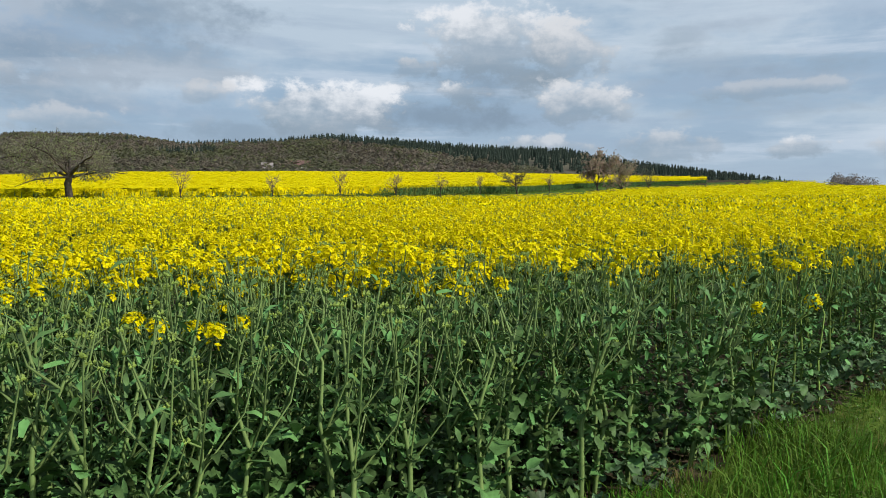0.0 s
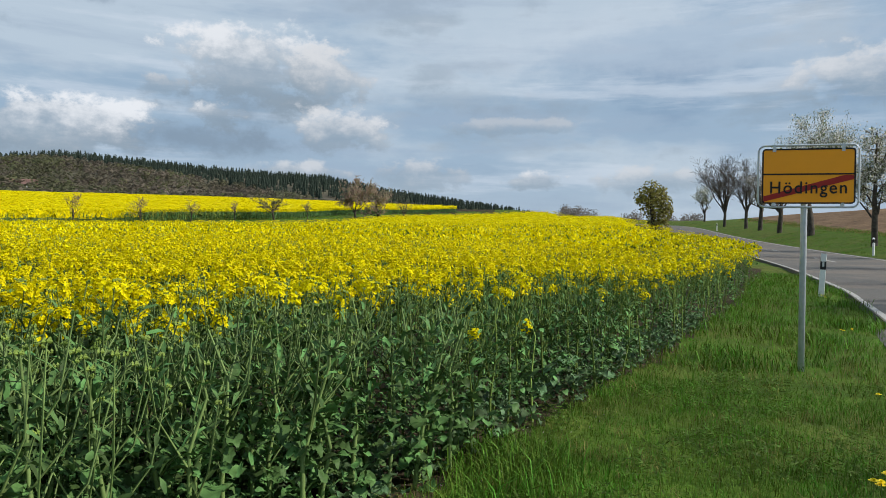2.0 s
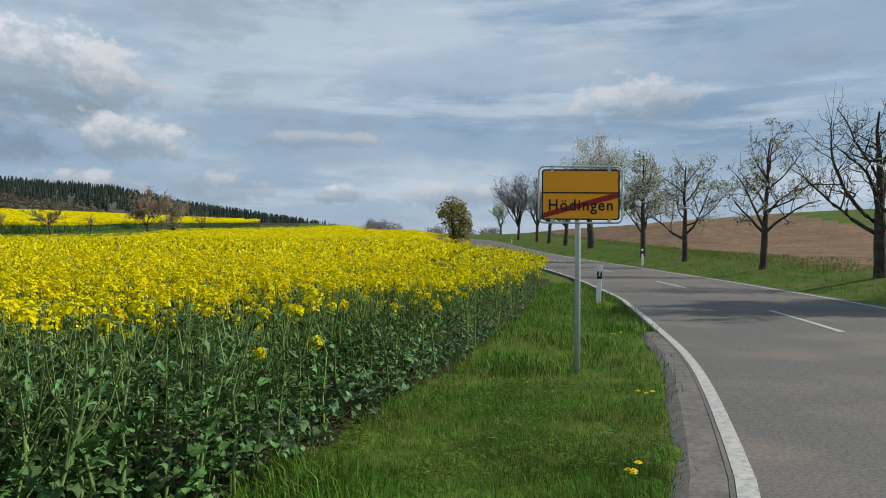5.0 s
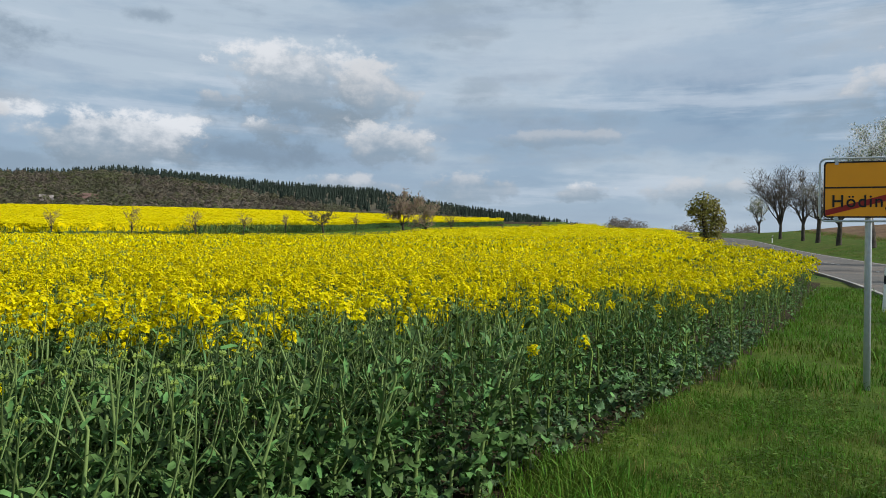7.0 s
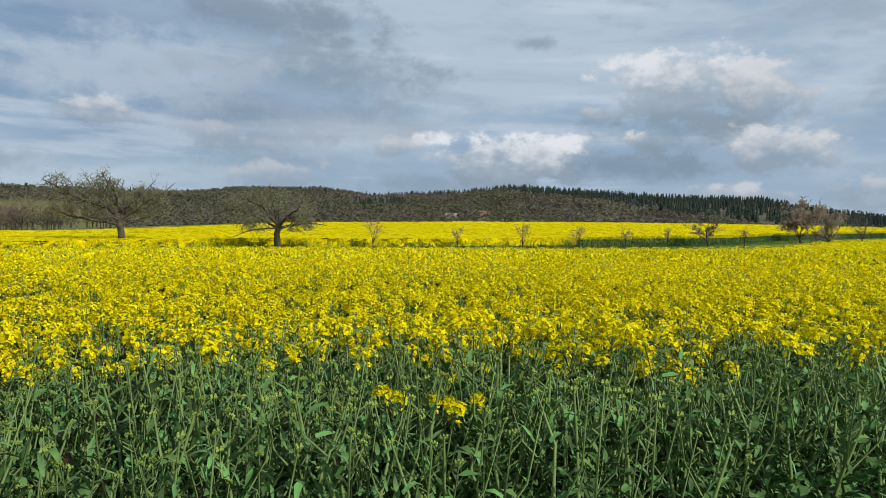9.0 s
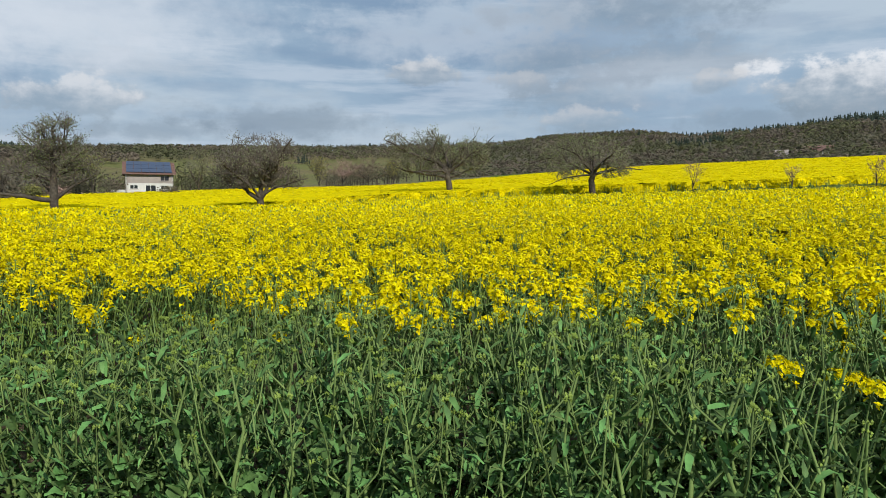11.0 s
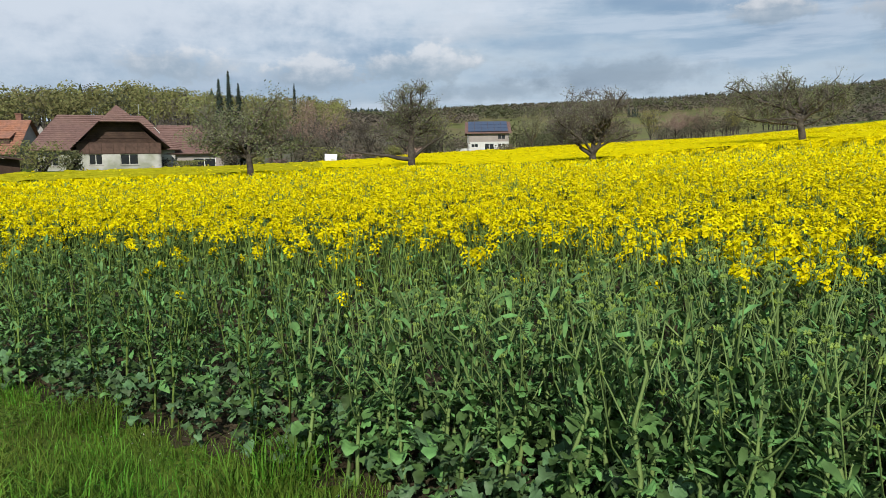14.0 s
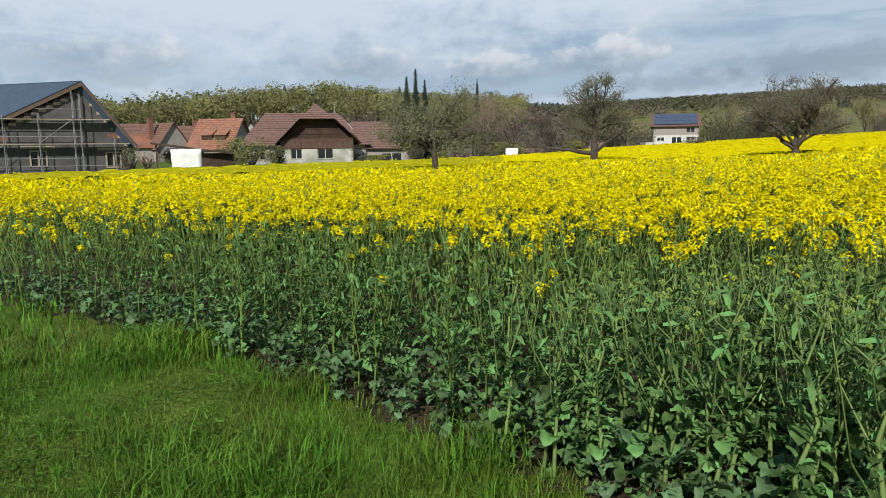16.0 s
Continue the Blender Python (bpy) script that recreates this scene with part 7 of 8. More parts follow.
def rape_plant(flowering, grade=2, height=1.0):
    """Stem and branches, leaves, and heads, as three shapes, and where the heads sit; grade 2 is the finest."""
    st, lv, fl = Shape(), Shape(), Shape()
    fine = grade == 2
    heads = []
    n = (2, 3, 5)[grade]
    bend = [Vector((R.uniform(-0.03, 0.03), R.uniform(-0.03, 0.03), 0)) for _ in range(n + 1)]
    line = [Vector((0, 0, height * 0.93 * k / n)) + bend[k] * k / n * 2 for k in range(n + 1)]
    line[0] = Vector((0, 0, -0.05))
    rad = [((0.0130 if fine else 0.0105) - (0.0095 if fine else 0.0072) * k / n) for k in range(n + 1)]
    st.tube(line, rad, (3, 3, 5)[grade])

    def stem_at(t):
        k = min(int(t * n), n - 1)
        return line[k].lerp(line[k + 1], t * n - k)

    tips = [(line[-1], 1.0)]
    nb = R.randint(4, 7) if fine else R.randint(3, 5)
    for k in range(nb):
        t = R.uniform(0.35, 0.86)
        p = stem_at(t)
        g = k * 2.4 + R.uniform(-0.5, 0.5)
        e = Vector((p.x, p.y, height * (R.uniform(0.88, 0.985) if R.random() < 0.75 else R.uniform(0.70, 0.88))))
        ln = max(e.z - p.z, 0.06)
        out = Vector((math.cos(g), math.sin(g), 0))
        q = p + out * (0.05 + ln * 0.18) + Vector((0, 0, ln * 0.42))
        e = e + out * (0.07 + ln * 0.26)
        if grade:
            st.tube([p, q, e], [0.0048, 0.0036, 0.0022], 4 if fine else 3)
        else:
            st.tube([p, e], [0.005, 0.003], 3)
        if fine and R.random() < 0.6:
            pods(st, q, e, 0)
        tips.append((e, 0.8))
        leaf(lv, p, g + R.uniform(-0.3, 0.3), R.uniform(0.06, 0.11) if grade else R.uniform(0.05, 0.08), R.uniform(0.022, 0.038), R.uniform(0.3, 1.3), 0, (1, 2, 3)[grade], 0.15, R.uniform(0.3, 1.0))
        if grade:
            for _ in range(1 + 2 * (grade == 2)):
                leaf(lv, p.lerp(e, R.uniform(0.1, 0.8)), R.uniform(0, 6.28), R.uniform(0.04, 0.09), R.uniform(0.012, 0.026), R.uniform(0.3, 1.3), 0, grade, 0.15, R.uniform(0.2, 1.1))
    for k in range((3 if flowering > 0.6 else 6, 5 if flowering > 0.6 else 13, R.randint(36, 42))[grade]):
        low = k % 3 > 0
        t = R.uniform(0.03, 0.60) if low else R.uniform(0.45, 0.90)
        g = R.uniform(0, 6.28)
        big = 1.0 - t
        if low:
            ln = R.uniform(0.05, 0.13) * (0.45 + 0.6 * big) * (1.6 if R.random() < 0.10 else 1.0)
            leaf(lv, stem_at(t), g, ln, ln * R.uniform(0.50, 0.78), R.uniform(0.5, 2.2), 0, (1, 2, 10 if ln > 0.08 else 6)[grade], 0.14, R.uniform(0.0, 1.0), 0.5)
        else:
            ln = R.uniform(0.045, 0.10)
            leaf(lv, stem_at(t) + Vector((R.gauss(0, 0.03), R.gauss(0, 0.03), 0)), g, ln, ln * R.uniform(0.24, 0.42), R.uniform(0.2, 1.6), 0, (1, 2, 3)[grade], 0.18, R.uniform(0.1, 1.2))
    for p, sz in tips:
        if R.random() < flowering and (p.z > 0.87 * height or not fine):
            heads.append((p, R.randrange(4)))
            if fine:
                flower_head(fl, p, R.randint(22, 30), R.uniform(0.031, 0.046), 0, 1, R.uniform(0.0088, 0.0108))
            elif grade == 1:
                flower_head(fl, p, R.randint(20, 25), R.uniform(0.034, 0.046), 0, None, 0.0112, 2)
            else:
                flower_head(fl, p, R.randint(14, 18), R.uniform(0.044, 0.060), 0, None, 0.0215, 1)
        else:
            heads.append((p, 4 + R.randrange(2)))
            if grade:
                bud_head(fl, p, R.uniform(0.009, 0.014), 1)
            else:
                flower_head(fl, p, 2, 0.014, 1, None, 0.014, 1)
    return st, lv, fl, heads


def joined(shapes_slots):
    """Several shapes as one template, with their slots moved on."""
    V, F, Q, b = [], [], [], 0
    for sh, off in shapes_slots:
        if not sh.f:
            continue
        v, f, m = sh.arrays()
        V.append(v), F.append(f + b), Q.append(m + off)
        b += len(v)
    return np.concatenate(V), np.concatenate(F), np.concatenate(Q)


CROP_MATS = [M_STEM, M_LEAF, M_FLOWER, M_BUD]
FINE = [[rape_plant(f, 2, 0.97) for _ in range(5)] for f in (0.02, 0.42, 0.92)]
MIDDLE = [[rape_plant(f, 1, 0.97) for _ in range(6)] for f in (0.04, 0.30, 0.72)]
COARSE = [[rape_plant(f, 0, 0.97) for _ in range(7)] for f in (0.08, 0.36, 0.72)]


def edge_distance(p, bloom=2.0):
    e = CROP_EDGE[np.hypot(CROP_EDGE[:, 0], CROP_EDGE[:, 1]) < 70]
    out = np.empty(len(p))
    for k in range(0, len(p), 4000):
        q = p[k:k + 4000, None, :] - e[None]
        out[k:k + 4000] = np.sqrt((q ** 2).sum(-1).min(1))
    if bloom:
        out += 0.5 * np.array([noise.noise((a * 1.1, b * 1.1, 6.3)) for a, b in p])
    # towards the road bend the crop blooms right up to its edge
    return out + bloom * np.interp(p[:, 0], (-3.0, -1.0, 0.4, 2.2, 5.5), (-0.06, 0.0, 0.20, 0.28, 1.0))


def scatter_crop(rng, r0, r1, per_m2, az0=-64, az1=114, poly=None):
    step = per_m2 ** -0.5
    gx, gy = np.meshgrid(np.arange(-r1, r1, step), np.arange(-r1, r1, step))
    x, y = gx.ravel() + rng.uniform(-0.5, 0.5, gx.size) * step, gy.ravel() + rng.uniform(-0.5, 0.5, gx.size) * step
    r, a = np.hypot(x, y), np.degrees(np.arctan2(-x, y))
    near = (r > r0) & (r < r1) & (a > az0) & (a < az1)
    x, y = x[near], y[near]
    ok = inside(x, y, NEAR_CROP if poly is None else poly)
    x, y = x[ok], y[ok]
    return np.stack([x, y, ground(x, y)], 1)


def kinds(rng, d):
    """0 in bud, 1 a few flowers, 2 in full flower, by the distance from the field's edge."""
    u = rng.uniform(0, 1, len(d))
    p_full = np.interp(d, (0.85, 1.2, 1.6, 2.2, 4.0), (0.0, 0.22, 0.55, 0.66, 0.70))
    p_some = np.interp(d, (0.55, 1.0, 1.4, 2.2, 4.0), (0.0, 0.15, 0.27, 0.22, 0.18))
    return np.where(u < p_full, 2, np.where(u < p_full + p_some, 1, 0))


def build_crop():
    rng = np.random.default_rng(11)
    # nearest plants, one thing each
    p = scatter_crop(rng, 1.2, 3.7, 36)
    d = edge_distance(p[:, :2])
    kd = kinds(rng, d)
    grow = np.interp(d, (0, 0.3, 1.2), (0.84, 0.95, 1.0)) * rng.uniform(0.90, 1.05, len(p))
    order = np.argsort(np.hypot(p[:, 0] + 0.2, p[:, 1] - 0.1))
    single = order[:170]
    meshes = {}
    for k in range(3):
        for v in range(5):
            st, lv, fl, heads = FINE[k][v]
            meshes[k, v] = (st.mesh("stem", [M_STOUTSTEM], True), lv.mesh("leaves", [M_LEAF], True), heads)
    tops = []
    for v in range(6):
        s = Shape()
        if v < 4:
            flower_head(s, (0, 0, 0), R.randint(22, 30), R.uniform(0.031, 0.046), 0, 1, 0.0100)
        else:
            bud_head(s, (0, 0, 0), 0.013, 1)
        tops.append(s.mesh("flower_head" if v < 4 else "bud_tip", [M_FLOWER, M_BUD]))
    words = {0: "young rape plant still in green bud at the field edge", 1: "rape plant with a few yellow flower heads opening", 2: "rape plant topped with full yellow flower heads"}
    for i in single:
        k, v = int(kd[i]), int(rng.integers(0, 5))
        top = new("rape_plant", meshes[k, v][0])
        top.matrix_basis = pose(*p[i], rng.uniform(-5, 5), rng.uniform(-5, 5), rng.uniform(0, 360)) @ Matrix.Diagonal((grow[i],) * 3 + (1,))
        tagged(top, words[k], "plant", "rape plants along the field edge")
        c = new("leaves", meshes[k, v][1])
        c.parent = top
        for q, kind in meshes[k, v][2]:
            c = new("flower_head" if kind < 4 else "bud_tip", tops[kind])
            c.parent, c.location = top, q
    rest = order[170:]
    # low leafy growth that fills the foot of the field edge
    low = scatter_crop(rng, 1.2, 11.0, 46)
    low = low[edge_distance(low[:, :2], 0.0) < 0.5]
    tufts = []
    for _ in range(7):
        s = Shape()
        for k in range(9):
            ln = R.uniform(0.08, 0.19)
            leaf(s, (R.gauss(0, 0.03), R.gauss(0, 0.03), R.uniform(0.0, 0.34)), R.uniform(0, 6.28), ln, ln * R.uniform(0.5, 0.8), R.uniform(0.8, 2.2), 0, 9, 0.14, R.uniform(0.1, 1.2), 0.5)
        tufts.append(s.arrays())
    me = stuff_mesh("rape_undergrowth", tufts, [M_LOWLEAF], low, rng.uniform(0, 6.28, len(low)), rng.uniform(0.35, 0.78, len(low)), rng.normal(0, 0.15, (len(low), 2)), smooth=True)
    tagged(new("rape_undergrowth", me), "low leafy rape plants at the foot of the field edge", "crop", kind="stuff")
    # the thick leafy middle of the plants that face the verge
    mid = np.concatenate([scatter_crop(rng, 1.2, 7.0, 54), scatter_crop(rng, 7.0, 22.0, 16)])
    ed = edge_distance(mid[:, :2], 0.0)
    mid, ed = mid[ed < 1.0], ed[ed < 1.0]
    sprays = []
    for _ in range(9):
        s = Shape()
        for k in range(20):
            z = R.uniform(0.10, 0.84)
            q = (R.gauss(0, 0.06), R.gauss(0, 0.06), z)
            if R.random() < 0.85 - z:
                ln = R.uniform(0.035, 0.085)
                leaf(s, q, R.uniform(0, 6.28), ln, ln * R.uniform(0.5, 0.8), R.uniform(0.5, 2.4), 0, 5, 0.2, R.uniform(-0.2, 1.1), 0.5)
            else:
                ln = R.uniform(0.035, 0.085)
                leaf(s, q, R.uniform(0, 6.28), ln, ln * R.uniform(0.20, 0.36), R.uniform(0.2, 1.6), 0, 2, 0.16, R.uniform(0.2, 1.4))
        sprays.append(s.arrays())
    tall = np.interp(ed, (0, 0.35, 1.0), (0.78, 0.95, 1.0)) * rng.uniform(0.85, 1.1, len(mid))
    me = stuff_mesh("rape_foliage", sprays, [M_LEAF], mid, rng.uniform(0, 6.28, len(mid)), np.ones(len(mid)), rng.normal(0, 0.12, (len(mid), 2)), height=tall, smooth=True)
    tagged(new("rape_foliage", me), "dense grey-green rape leaves facing the verge", "crop", kind="stuff")
    tm = [joined([(st, 0), (lv, 1), (fl, 2)]) for k in range(3) for st, lv, fl, _ in FINE[k]]
    pick = kd[rest] * 5 + rng.integers(0, 5, len(rest))
    me = stuff_mesh("rape_crop", tm, [M_STOUTSTEM, M_LEAF, M_FLOWER, M_BUD], p[rest], rng.uniform(0, 6.28, len(rest)), grow[rest], rng.normal(0, 0.07, (len(rest), 2)), pick, smooth=True)
    tagged(new("rape_crop", me), "dense green rape stems with yellow flower heads near the edge", "crop", kind="stuff")
    # middle distance, in two grades
    for r0, r1, dens, plants, words in ((3.7, 9.0, 17.5, MIDDLE, "yellow rape flowers above green stems"), (9.0, 20.5, 9.4, COARSE, "sea of yellow rape flowers in the middle of the field")):
        p = scatter_crop(rng, r0, r1, dens)
        d = edge_distance(p[:, :2])
        kd = kinds(rng, d)
        grow = np.interp(d, (0, 0.3, 1.2), (0.84, 0.95, 1.0)) * rng.uniform(0.91, 1.05, len(p))
        m = len(plants[0])
        tm = [joined([(st, 0), (lv, 1), (fl, 2)]) for k in range(3) for st, lv, fl, _ in plants[k]]
        me = stuff_mesh("rape_crop", tm, CROP_MATS, p, rng.uniform(0, 6.28, len(p)), grow, rng.normal(0, 0.07, (len(p), 2)), kd * m + rng.integers(0, m, len(p)), smooth=True)
        tagged(new("rape_crop", me), words, "crop", kind="stuff")
    # farther off: clumps of blossom over a closed canopy
    clumps = []
    for _ in range(8):
        s = Shape()
        for k in range(13):
            c = Vector((R.uniform(-0.16, 0.16), R.uniform(-0.16, 0.16), R.uniform(0.80, 1.02)))
            w = R.uniform(0.03, 0.05)
            g = R.uniform(0, 3.14)
            u, v = Vector((math.cos(g), math.sin(g), R.uniform(-0.4, 0.4))) * w, Vector((-math.sin(g) * R.uniform(0, 0.8), math.cos(g) * R.uniform(0, 0.8), R.uniform(0.5, 1))) * w
            s.face((c - u * 1.3 - v, c + u * 1.3 - v, c + v * 1.4), 2 if k < 11 else 3)
        for k in range(3):
            leaf(s, (R.uniform(-0.15, 0.15), R.uniform(-0.15, 0.15), R.uniform(0.55, 0.75)), R.uniform(0, 6.28), 0.2, 0.05, 0.3, 1, 1, 0.1, 1.0)
        clumps.append(s.arrays())
    p = scatter_crop(rng, 20.0, 52.0, 3.4)
    n = len(p)
    grow = rng.uniform(0.92, 1.0, n)
    me = stuff_mesh("rape_crop", clumps, CROP_MATS, p, rng.uniform(0, 6.28, n), grow)
    tagged(new("rape_crop", me), "far part of the yellow rape field in full bloom", "crop", kind="stuff")
    p = np.concatenate([scatter_crop(rng, 52.0, 168.0, 0.6, -42, 40), scatter_crop(rng, 30, 190.0, 0.40, -20, 112, FAR_CROP)])
    keep = rng.uniform(0, 1, len(p)) < np.interp(np.degrees(np.arctan2(-p[:, 0], p[:, 1])), (66, 78), (1.0, 0.3))
    p = p[keep]
    n = len(p)
    big = np.clip(np.hypot(p[:, 0], p[:, 1]) / 55, 1.0, 2.0)
    few = []
    for _ in range(6):
        s = Shape()
        for k in range(6):
            c = Vector((R.uniform(-0.2, 0.2), R.uniform(-0.2, 0.2), R.uniform(0.86, 0.98)))
            g = R.uniform(0, 3.14)
            u, v = Vector((math.cos(g), math.sin(g), R.uniform(-0.3, 0.3))) * 0.06, Vector((-math.sin(g), math.cos(g), R.uniform(0.3, 0.8))) * 0.03
            s.face((c - u * 1.3 - v, c + u * 1.3 - v, c + v * 2), 2)
        few.append(s.arrays())
    me = stuff_mesh("rape_crop", few, CROP_MATS, p, rng.uniform(0, 6.28, n), big, height=1.0 / big)
    tagged(new("rape_crop", me), "distant yellow rape field in full bloom", "crop", kind="stuff")
    # the near side of the upper field, stems showing
    line = FAR_LINE[np.degrees(np.arctan2(-FAR_LINE[:, 0], FAR_LINE[:, 1])) > -20]
    k = rng.integers(0, len(line) - 1, 4200)
    q = line[k] + (line[k + 1] - line[k]) * rng.uniform(0, 1, (len(k), 1)) + rng.normal(0, 0.35, (len(k), 2))
    q = q[(q[:, 0] > -5) | (rng.uniform(0, 1, len(q)) < 0.3)]
    p = np.stack([q[:, 0], q[:, 1], ground(q[:, 0], q[:, 1])], 1)
    tm = []
    for _ in range(5):
        s = Shape()
        for k in range(6):
            leaf(s, (R.uniform(-0.2, 0.2), R.uniform(-0.2, 0.2), R.uniform(0.0, 0.6)), R.uniform(0, 6.28), 0.35, 0.12, 0.4, 1, 1, 0.2, 1.2)
        for k in range(6):
            flower_head(s, (R.uniform(-0.2, 0.2), R.uniform(-0.2, 0.2), R.uniform(0.78, 0.98)), 1, 0.02, 2, None, 0.06, 1)
        tm.append(s.arrays())
    me = stuff_mesh("rape_crop", tm, CROP_MATS, p, rng.uniform(0, 6.28, len(p)), rng.uniform(0.85, 1.0, len(p)))
    tagged(new("rape_crop", me), "green-stemmed edge of the upper rape field", "crop", kind="stuff")


def canopy(name, poly, r0, r1, az0, az1, dr, top, mat, label):
    """The closed top of the standing crop, an uneven sheet."""
    az = np.radians(np.arange(az0, az1, 0.6))
    rad = np.arange(r0, r1, dr) if dr else np.geomspace(r0, r1, 110)
    A, Rr = np.meshgrid(az, rad)
    X, Y = -np.sin(A) * Rr, np.cos(A) * Rr
    rng = np.random.default_rng(5)
    ok = inside(X.ravel(), Y.ravel(), poly).reshape(X.shape)
    Z = ground(X, Y) + top + rng.normal(0, 0.035, X.shape)
    na = len(az)
    V = np.stack([X, Y, Z], -1).reshape(-1, 3)
    i, j = np.meshgrid(np.arange(len(rad) - 1), np.arange(na - 1), indexing="ij")
    F = np.stack([i * na + j, i * na + j + 1, (i + 1) * na + j + 1, (i + 1) * na + j], -1).reshape(-1, 4)
    F = F[ok.ravel()[F].all(1)]
    used, inv = np.unique(F, return_inverse=True)
    me = bpy.data.meshes.new(name)
    me.from_pydata(V[used].tolist(), [], inv.reshape(-1, 4).tolist())
    me.materials.append(mat)
    me.update()
    return tagged(new(name, me), label, "crop", kind="stuff")


build_crop()
INNER_CROP = np.concatenate([offset(CROP_EDGE, 3.4), offset(TREE_LINE, -1.3)[::-1]])
canopy("rape_canopy", INNER_CROP, 11.0, 172, -62, 113, None, 0.76, M_CANOPY, "closed yellow-green top of the rape crop")
INNER_FAR = np.concatenate([offset(FAR_LINE, 0.5), FAR_CROP[len(FAR_LINE):]])
canopy("rape_canopy", INNER_FAR, 30.0, 205, -20, 74.7, None, 0.86, M_FARRAPE, "bright yellow top of the upper rape field")
canopy("rape_canopy", INNER_FAR, 30.0, 205, 74, 113, None, 0.86, M_GREENRAPE, "greener top of the rape field towards the village")



def crop_side(line, top, label):
    """The ragged upright flank of a crop seen from far off."""
    rng = np.random.default_rng(31)
    s = Shape()
    pts = line[(np.hypot(line[:, 0], line[:, 1]) < 92) & (np.degrees(np.arctan2(-line[:, 0], line[:, 1])) > -20)]
    fine_line = np.stack([np.interp(np.arange(0, len(pts) - 1, 0.34), np.arange(len(pts)), pts[:, k]) for k in (0, 1)], 1)
    z = ground(fine_line[:, 0], fine_line[:, 1])
    for lev, h in enumerate((-0.05, 0.3, 0.62, top)):
        q = fine_line + rng.normal(0, 0.10, fine_line.shape)
        s.v += [(a, b, c + h + rng.normal(0, 0.05)) for (a, b), c in zip(q, z)]
    n = len(fine_line)
    for lev in range(3):
        for k in range(n - 1):
            s.f.append((lev * n + k, lev * n + k + 1, (lev + 1) * n + k + 1, (lev + 1) * n + k))
            s.m.append(1 if fine_line[k, 0] < -4 and lev and (lev == 2 or fine_line[k, 1] > 25) else 0)
    tagged(new("crop_flank", s.mesh("crop_flank", [M_CROPSIDE, M_FARRAPE])), label, "crop", kind="stuff")


crop_side(offset(FAR_LINE, 0.45), 0.88, "green stemmed flank of the upper rape field")


# ------------------------------------------------------------------ grass verges
def grass_tuft(n, h, spread, fine=True):
    s = Shape()
    for _ in range(n):
        b = Vector((R.gauss(0, spread), R.gauss(0, spread), -0.01))
        g = R.uniform(0, 6.28)
        d = Vector((math.cos(g), math.sin(g), 0))
        w = d.cross(Vector((0, 0, 1))) * R.uniform(0.0011, 0.0024) * (1 if fine else 2.4)
        ht = h * R.uniform(0.5, 1.1)
        ben = R.uniform(0.1, 1.15) * ht
        m = b + d * ben * 0.3 + Vector((0, 0, ht * 0.6))
        t = b + d * ben + Vector((0, 0, ht * R.uniform(0.75, 1.0)))
        i = len(s.v)
        s.v += [tuple(b - w), tuple(b + w), tuple(m + w * 0.8), tuple(m - w * 0.8), tuple(t)]
        s.f += [(i, i + 1, i + 2, i + 3), (i + 3, i + 2, i + 4)]
        s.m += [0, 0]
    return s.arrays()


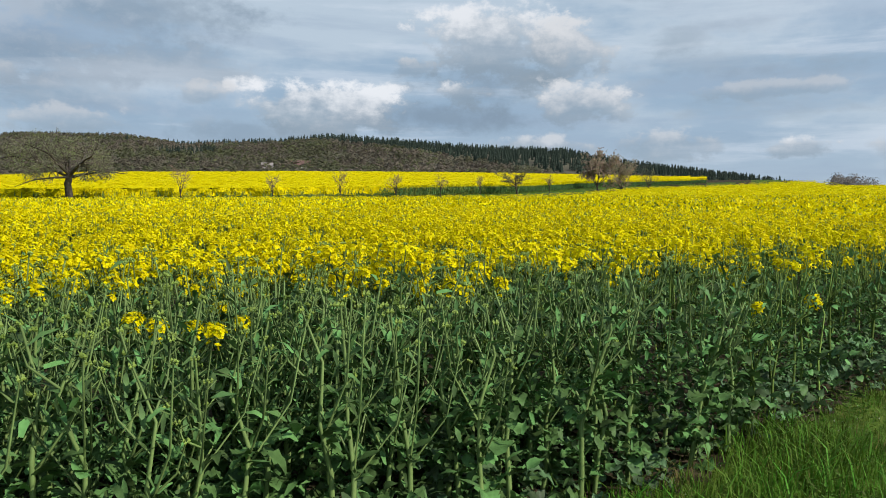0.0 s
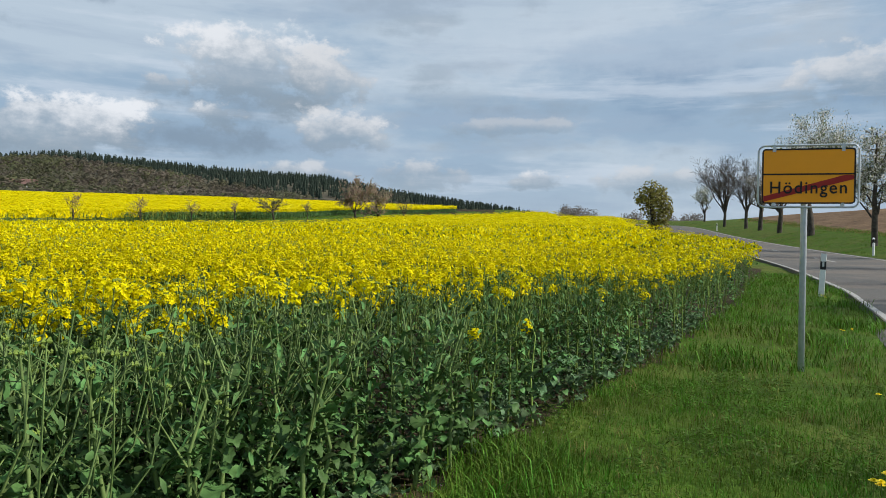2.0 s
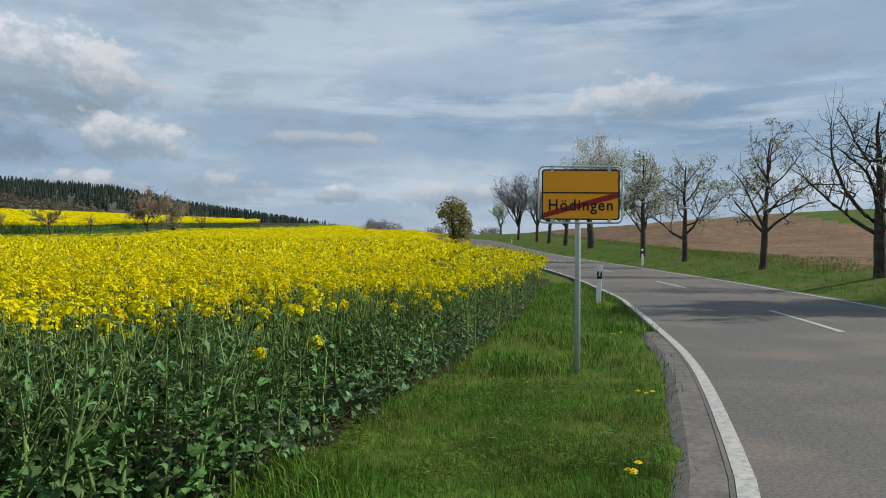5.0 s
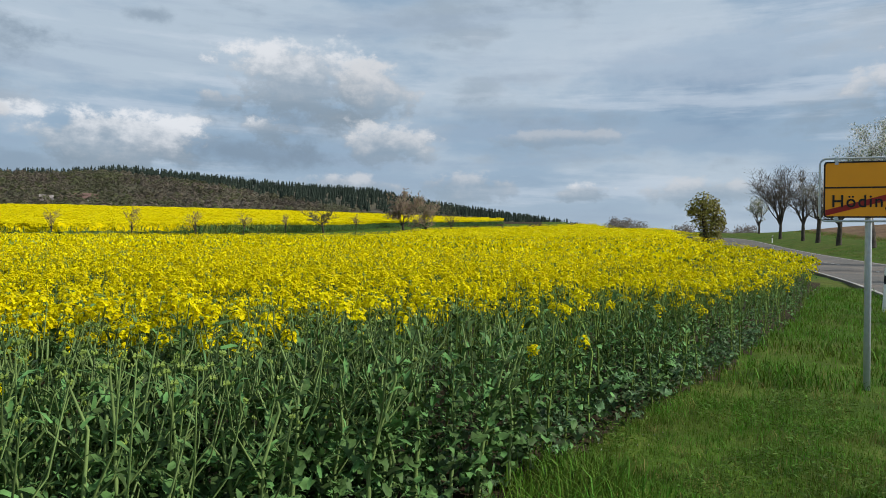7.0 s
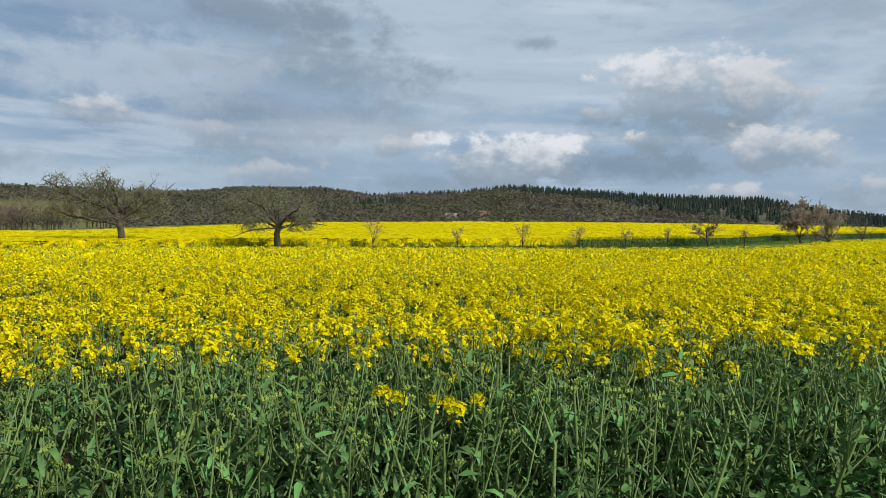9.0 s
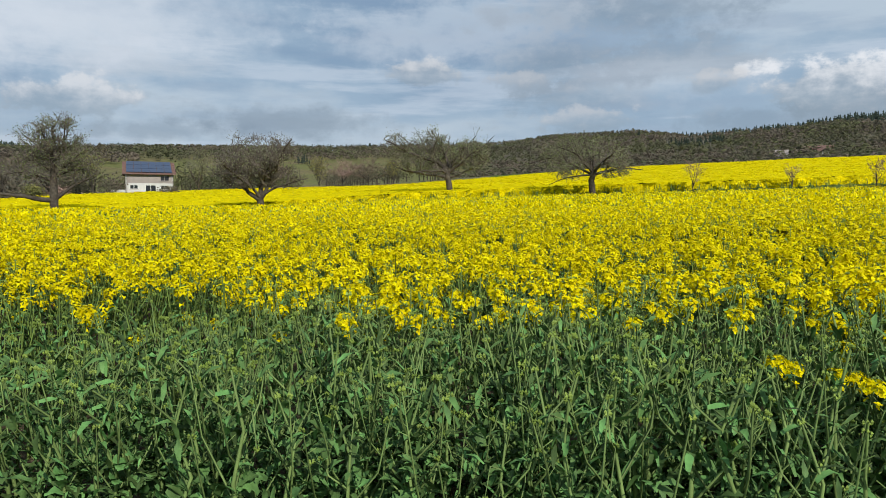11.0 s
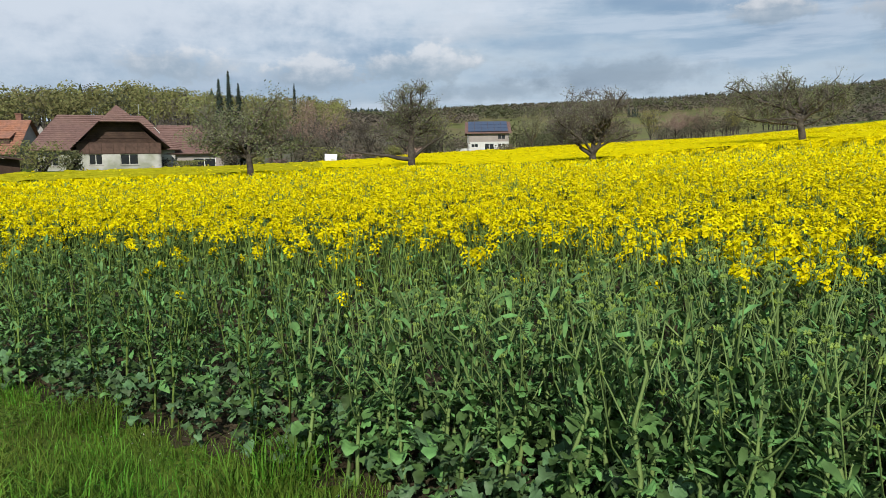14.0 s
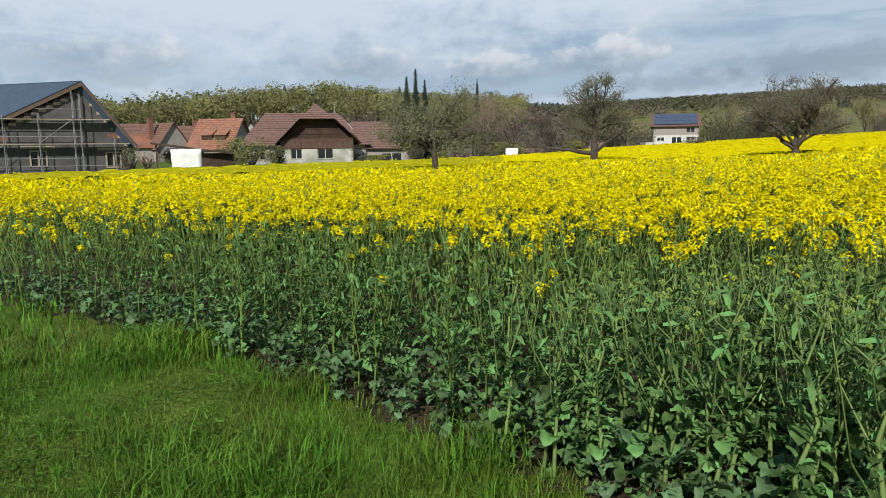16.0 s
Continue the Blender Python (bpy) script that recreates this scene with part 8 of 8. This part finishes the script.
def build_grass():
    rng = np.random.default_rng(23)
    tufts = [grass_tuft(9, 0.085, 0.05) for _ in range(6)] + [grass_tuft(11, 0.15, 0.04) for _ in range(3)]
    coarse = [grass_tuft(8, 0.15, 0.09, False) for _ in range(5)]

    def verge(r0, r1, dens, az0, az1):
        n = int(radians(az1 - az0) / 2 * (r1 * r1 - r0 * r0) * dens)
        r = np.sqrt(rng.uniform(r0 * r0, r1 * r1, n))
        a = np.radians(rng.uniform(az0, az1, n))
        x, y = -np.sin(a) * r, np.cos(a) * r
        kerb = LEFT_LINE + (offset(LEFT_LINE, 1.0) - LEFT_LINE) * np.interp(LEFT_LINE[:, 1], (4.0, 6.5), (0.385, 0.15))[:, None]
        side = inside(x, y, np.concatenate([offset(CROP_EDGE, 0.05), kerb[::-1]]))
        return np.stack([x[side], y[side], ground(x[side], y[side])], 1)

    def patchy(p):
        h = np.array([noise.noise((q[0] * 0.9, q[1] * 0.9, 3.1)) for q in p])
        return np.clip(1.0 + 1.0 * h, 0.4, 1.9)

    for r0, r1, dens, az0, az1, tm, k in ((1.0, 6.5, 360, -75, -8, tufts, 9), (1.2, 6.5, 330, 68, 120, tufts, 9), (6.5, 26.0, 50, -62, -25, coarse, 5), (6.5, 22.0, 30, 84, 116, coarse, 5)):
        p = verge(r0, r1, dens, az0, az1)
        sz = patchy(p) * rng.uniform(0.7, 1.25, len(p)) * (1.3 if az0 > 0 else 0.92)
        pick = rng.integers(0, k, len(p))
        if k == 9:
            pick = np.where(sz > 1.5, rng.integers(6, 9, len(p)), rng.integers(0, 6, len(p)))
        me = stuff_mesh("grass", tm, [M_GRASS], p, rng.uniform(0, 6.28, len(p)), sz, rng.normal(0, 0.08, (len(p), 2)), pick)
        tagged(new("grass", me), "tall lush spring grass on the road verge", "grass", kind="stuff")
    # low broad-leaved weeds among the grass
    weeds = []
    for _ in range(5):
        s = Shape()
        for k in range(9):
            leaf(s, (R.gauss(0, 0.04), R.gauss(0, 0.04), R.uniform(0.02, 0.07)), R.uniform(0, 6.28), R.uniform(0.02, 0.04), R.uniform(0.012, 0.022), 0.5, 0, 1, 0.1, R.uniform(-0.2, 0.6))
        weeds.append(s.arrays())
    for az0, az1 in ((-75, -8), (72, 120)):
        p = verge(1.0, 7.0, 140, az0, az1)
        keep = np.array([noise.noise((q[0] * 1.3, q[1] * 1.3, 9.4)) for q in p]) > -0.05
        p = p[keep]
        me = stuff_mesh("weeds", weeds, [M_WEED, M_GRASS], p, rng.uniform(0, 6.28, len(p)), rng.uniform(0.8, 1.5, len(p)))
        tagged(new("weeds", me), "low clover-like weeds in the verge grass", "weeds", kind="stuff")
    # the bank across the road and the strip under the fruit trees
    n = 7000
    k = rng.integers(0, len(LEFT_LINE), n)
    off = rng.uniform(0.15, 6.0, n)
    t = np.gradient(LEFT_LINE, axis=0)
    t /= np.linalg.norm(t, axis=1)[:, None]
    q = LEFT_LINE[k] + np.stack([t[k, 1], -t[k, 0]], 1) * (ROAD_W + off)[:, None]
    q = q[(np.hypot(q[:, 0], q[:, 1]) < 75) & (q[:, 0] > 8)]
    p = np.stack([q[:, 0], q[:, 1], ground(q[:, 0], q[:, 1])], 1)
    me = stuff_mesh("grass", coarse, [M_GRASS], p, rng.uniform(0, 6.28, len(p)), rng.uniform(0.5, 1.2, len(p)))
    tagged(new("grass", me), "grassy bank under the roadside fruit trees", "grass", kind="stuff")
    border = spline(TILLED[1:8], 0.5)
    for share, mat, lab in ((3000, M_GRASS, "uneven grass along the border of the tilled field"), (2400, M_STRAW, "dry straw-coloured grass along the tilled field")):
        q = border[rng.integers(0, len(border), share)] + rng.normal(0, 0.55, (share, 2))
        p = np.stack([q[:, 0], q[:, 1], ground(q[:, 0], q[:, 1])], 1)
        me = stuff_mesh("grass", coarse, [mat], p, rng.uniform(0, 6.28, share), rng.uniform(0.5, 1.4, share))
        tagged(new("grass", me), lab, "grass", kind="stuff")
    # dry blades among the lush verge
    p = verge(1.0, 9.0, 26, -75, -8)
    me = stuff_mesh("grass", tufts, [M_STRAW], p, rng.uniform(0, 6.28, len(p)), rng.uniform(0.5, 1.1, len(p)), rng.normal(0, 0.15, (len(p), 2)))
    tagged(new("grass", me), "dry pale blades among the verge grass", "grass", kind="stuff")
    sel = TREE_LINE[(TREE_LINE[:, 1] > 30)]
    n = 2600
    k = rng.integers(0, len(sel), n)
    t = np.gradient(sel, axis=0)
    t /= np.linalg.norm(t, axis=1)[:, None]
    o = rng.uniform(-1.4, 4.0, n)
    q = sel[k] + np.stack([-t[k, 1], t[k, 0]], 1) * o[:, None]
    p = np.stack([q[:, 0], q[:, 1], ground(q[:, 0], q[:, 1])], 1)
    me = stuff_mesh("grass", coarse, [M_GRASS], p, rng.uniform(0, 6.28, n), rng.uniform(0.8, 1.6, n))
    tagged(new("grass", me), "green grass strip under the row of fruit trees", "grass", kind="stuff")

    # pebbles and crumbs along the foot of the crop
    pieces = []
    for _ in range(5):
        s = Shape()
        k = [Vector((R.gauss(0, 1), R.gauss(0, 1), R.gauss(0, 0.7))).normalized() * R.uniform(0.7, 1.2) for _ in range(6)]
        s.face((k[0], k[1], k[2]), 0), s.face((k[0], k[2], k[3]), 0), s.face((k[0], k[3], k[1]), 0), s.face((k[3], k[2], k[1]), 0)
        pieces.append(s.welded().arrays())
    e = CROP_EDGE[np.hypot(CROP_EDGE[:, 0], CROP_EDGE[:, 1]) < 5]
    q = e[rng.integers(0, len(e), 700)] + rng.normal(0, 0.16, (700, 2)) + rng.uniform(-0.2, 0.2, (700, 2))
    p = np.stack([q[:, 0], q[:, 1], ground(q[:, 0], q[:, 1]) + 0.012], 1)
    me = stuff_mesh("pebbles", pieces, [M_PEBBLE], p, rng.uniform(0, 6.28, 700), rng.uniform(0.003, 0.009, 700))
    tagged(new("pebbles", me), "small pale pebbles and crumbs at the crop edge", "pebbles", kind="stuff")


build_grass()
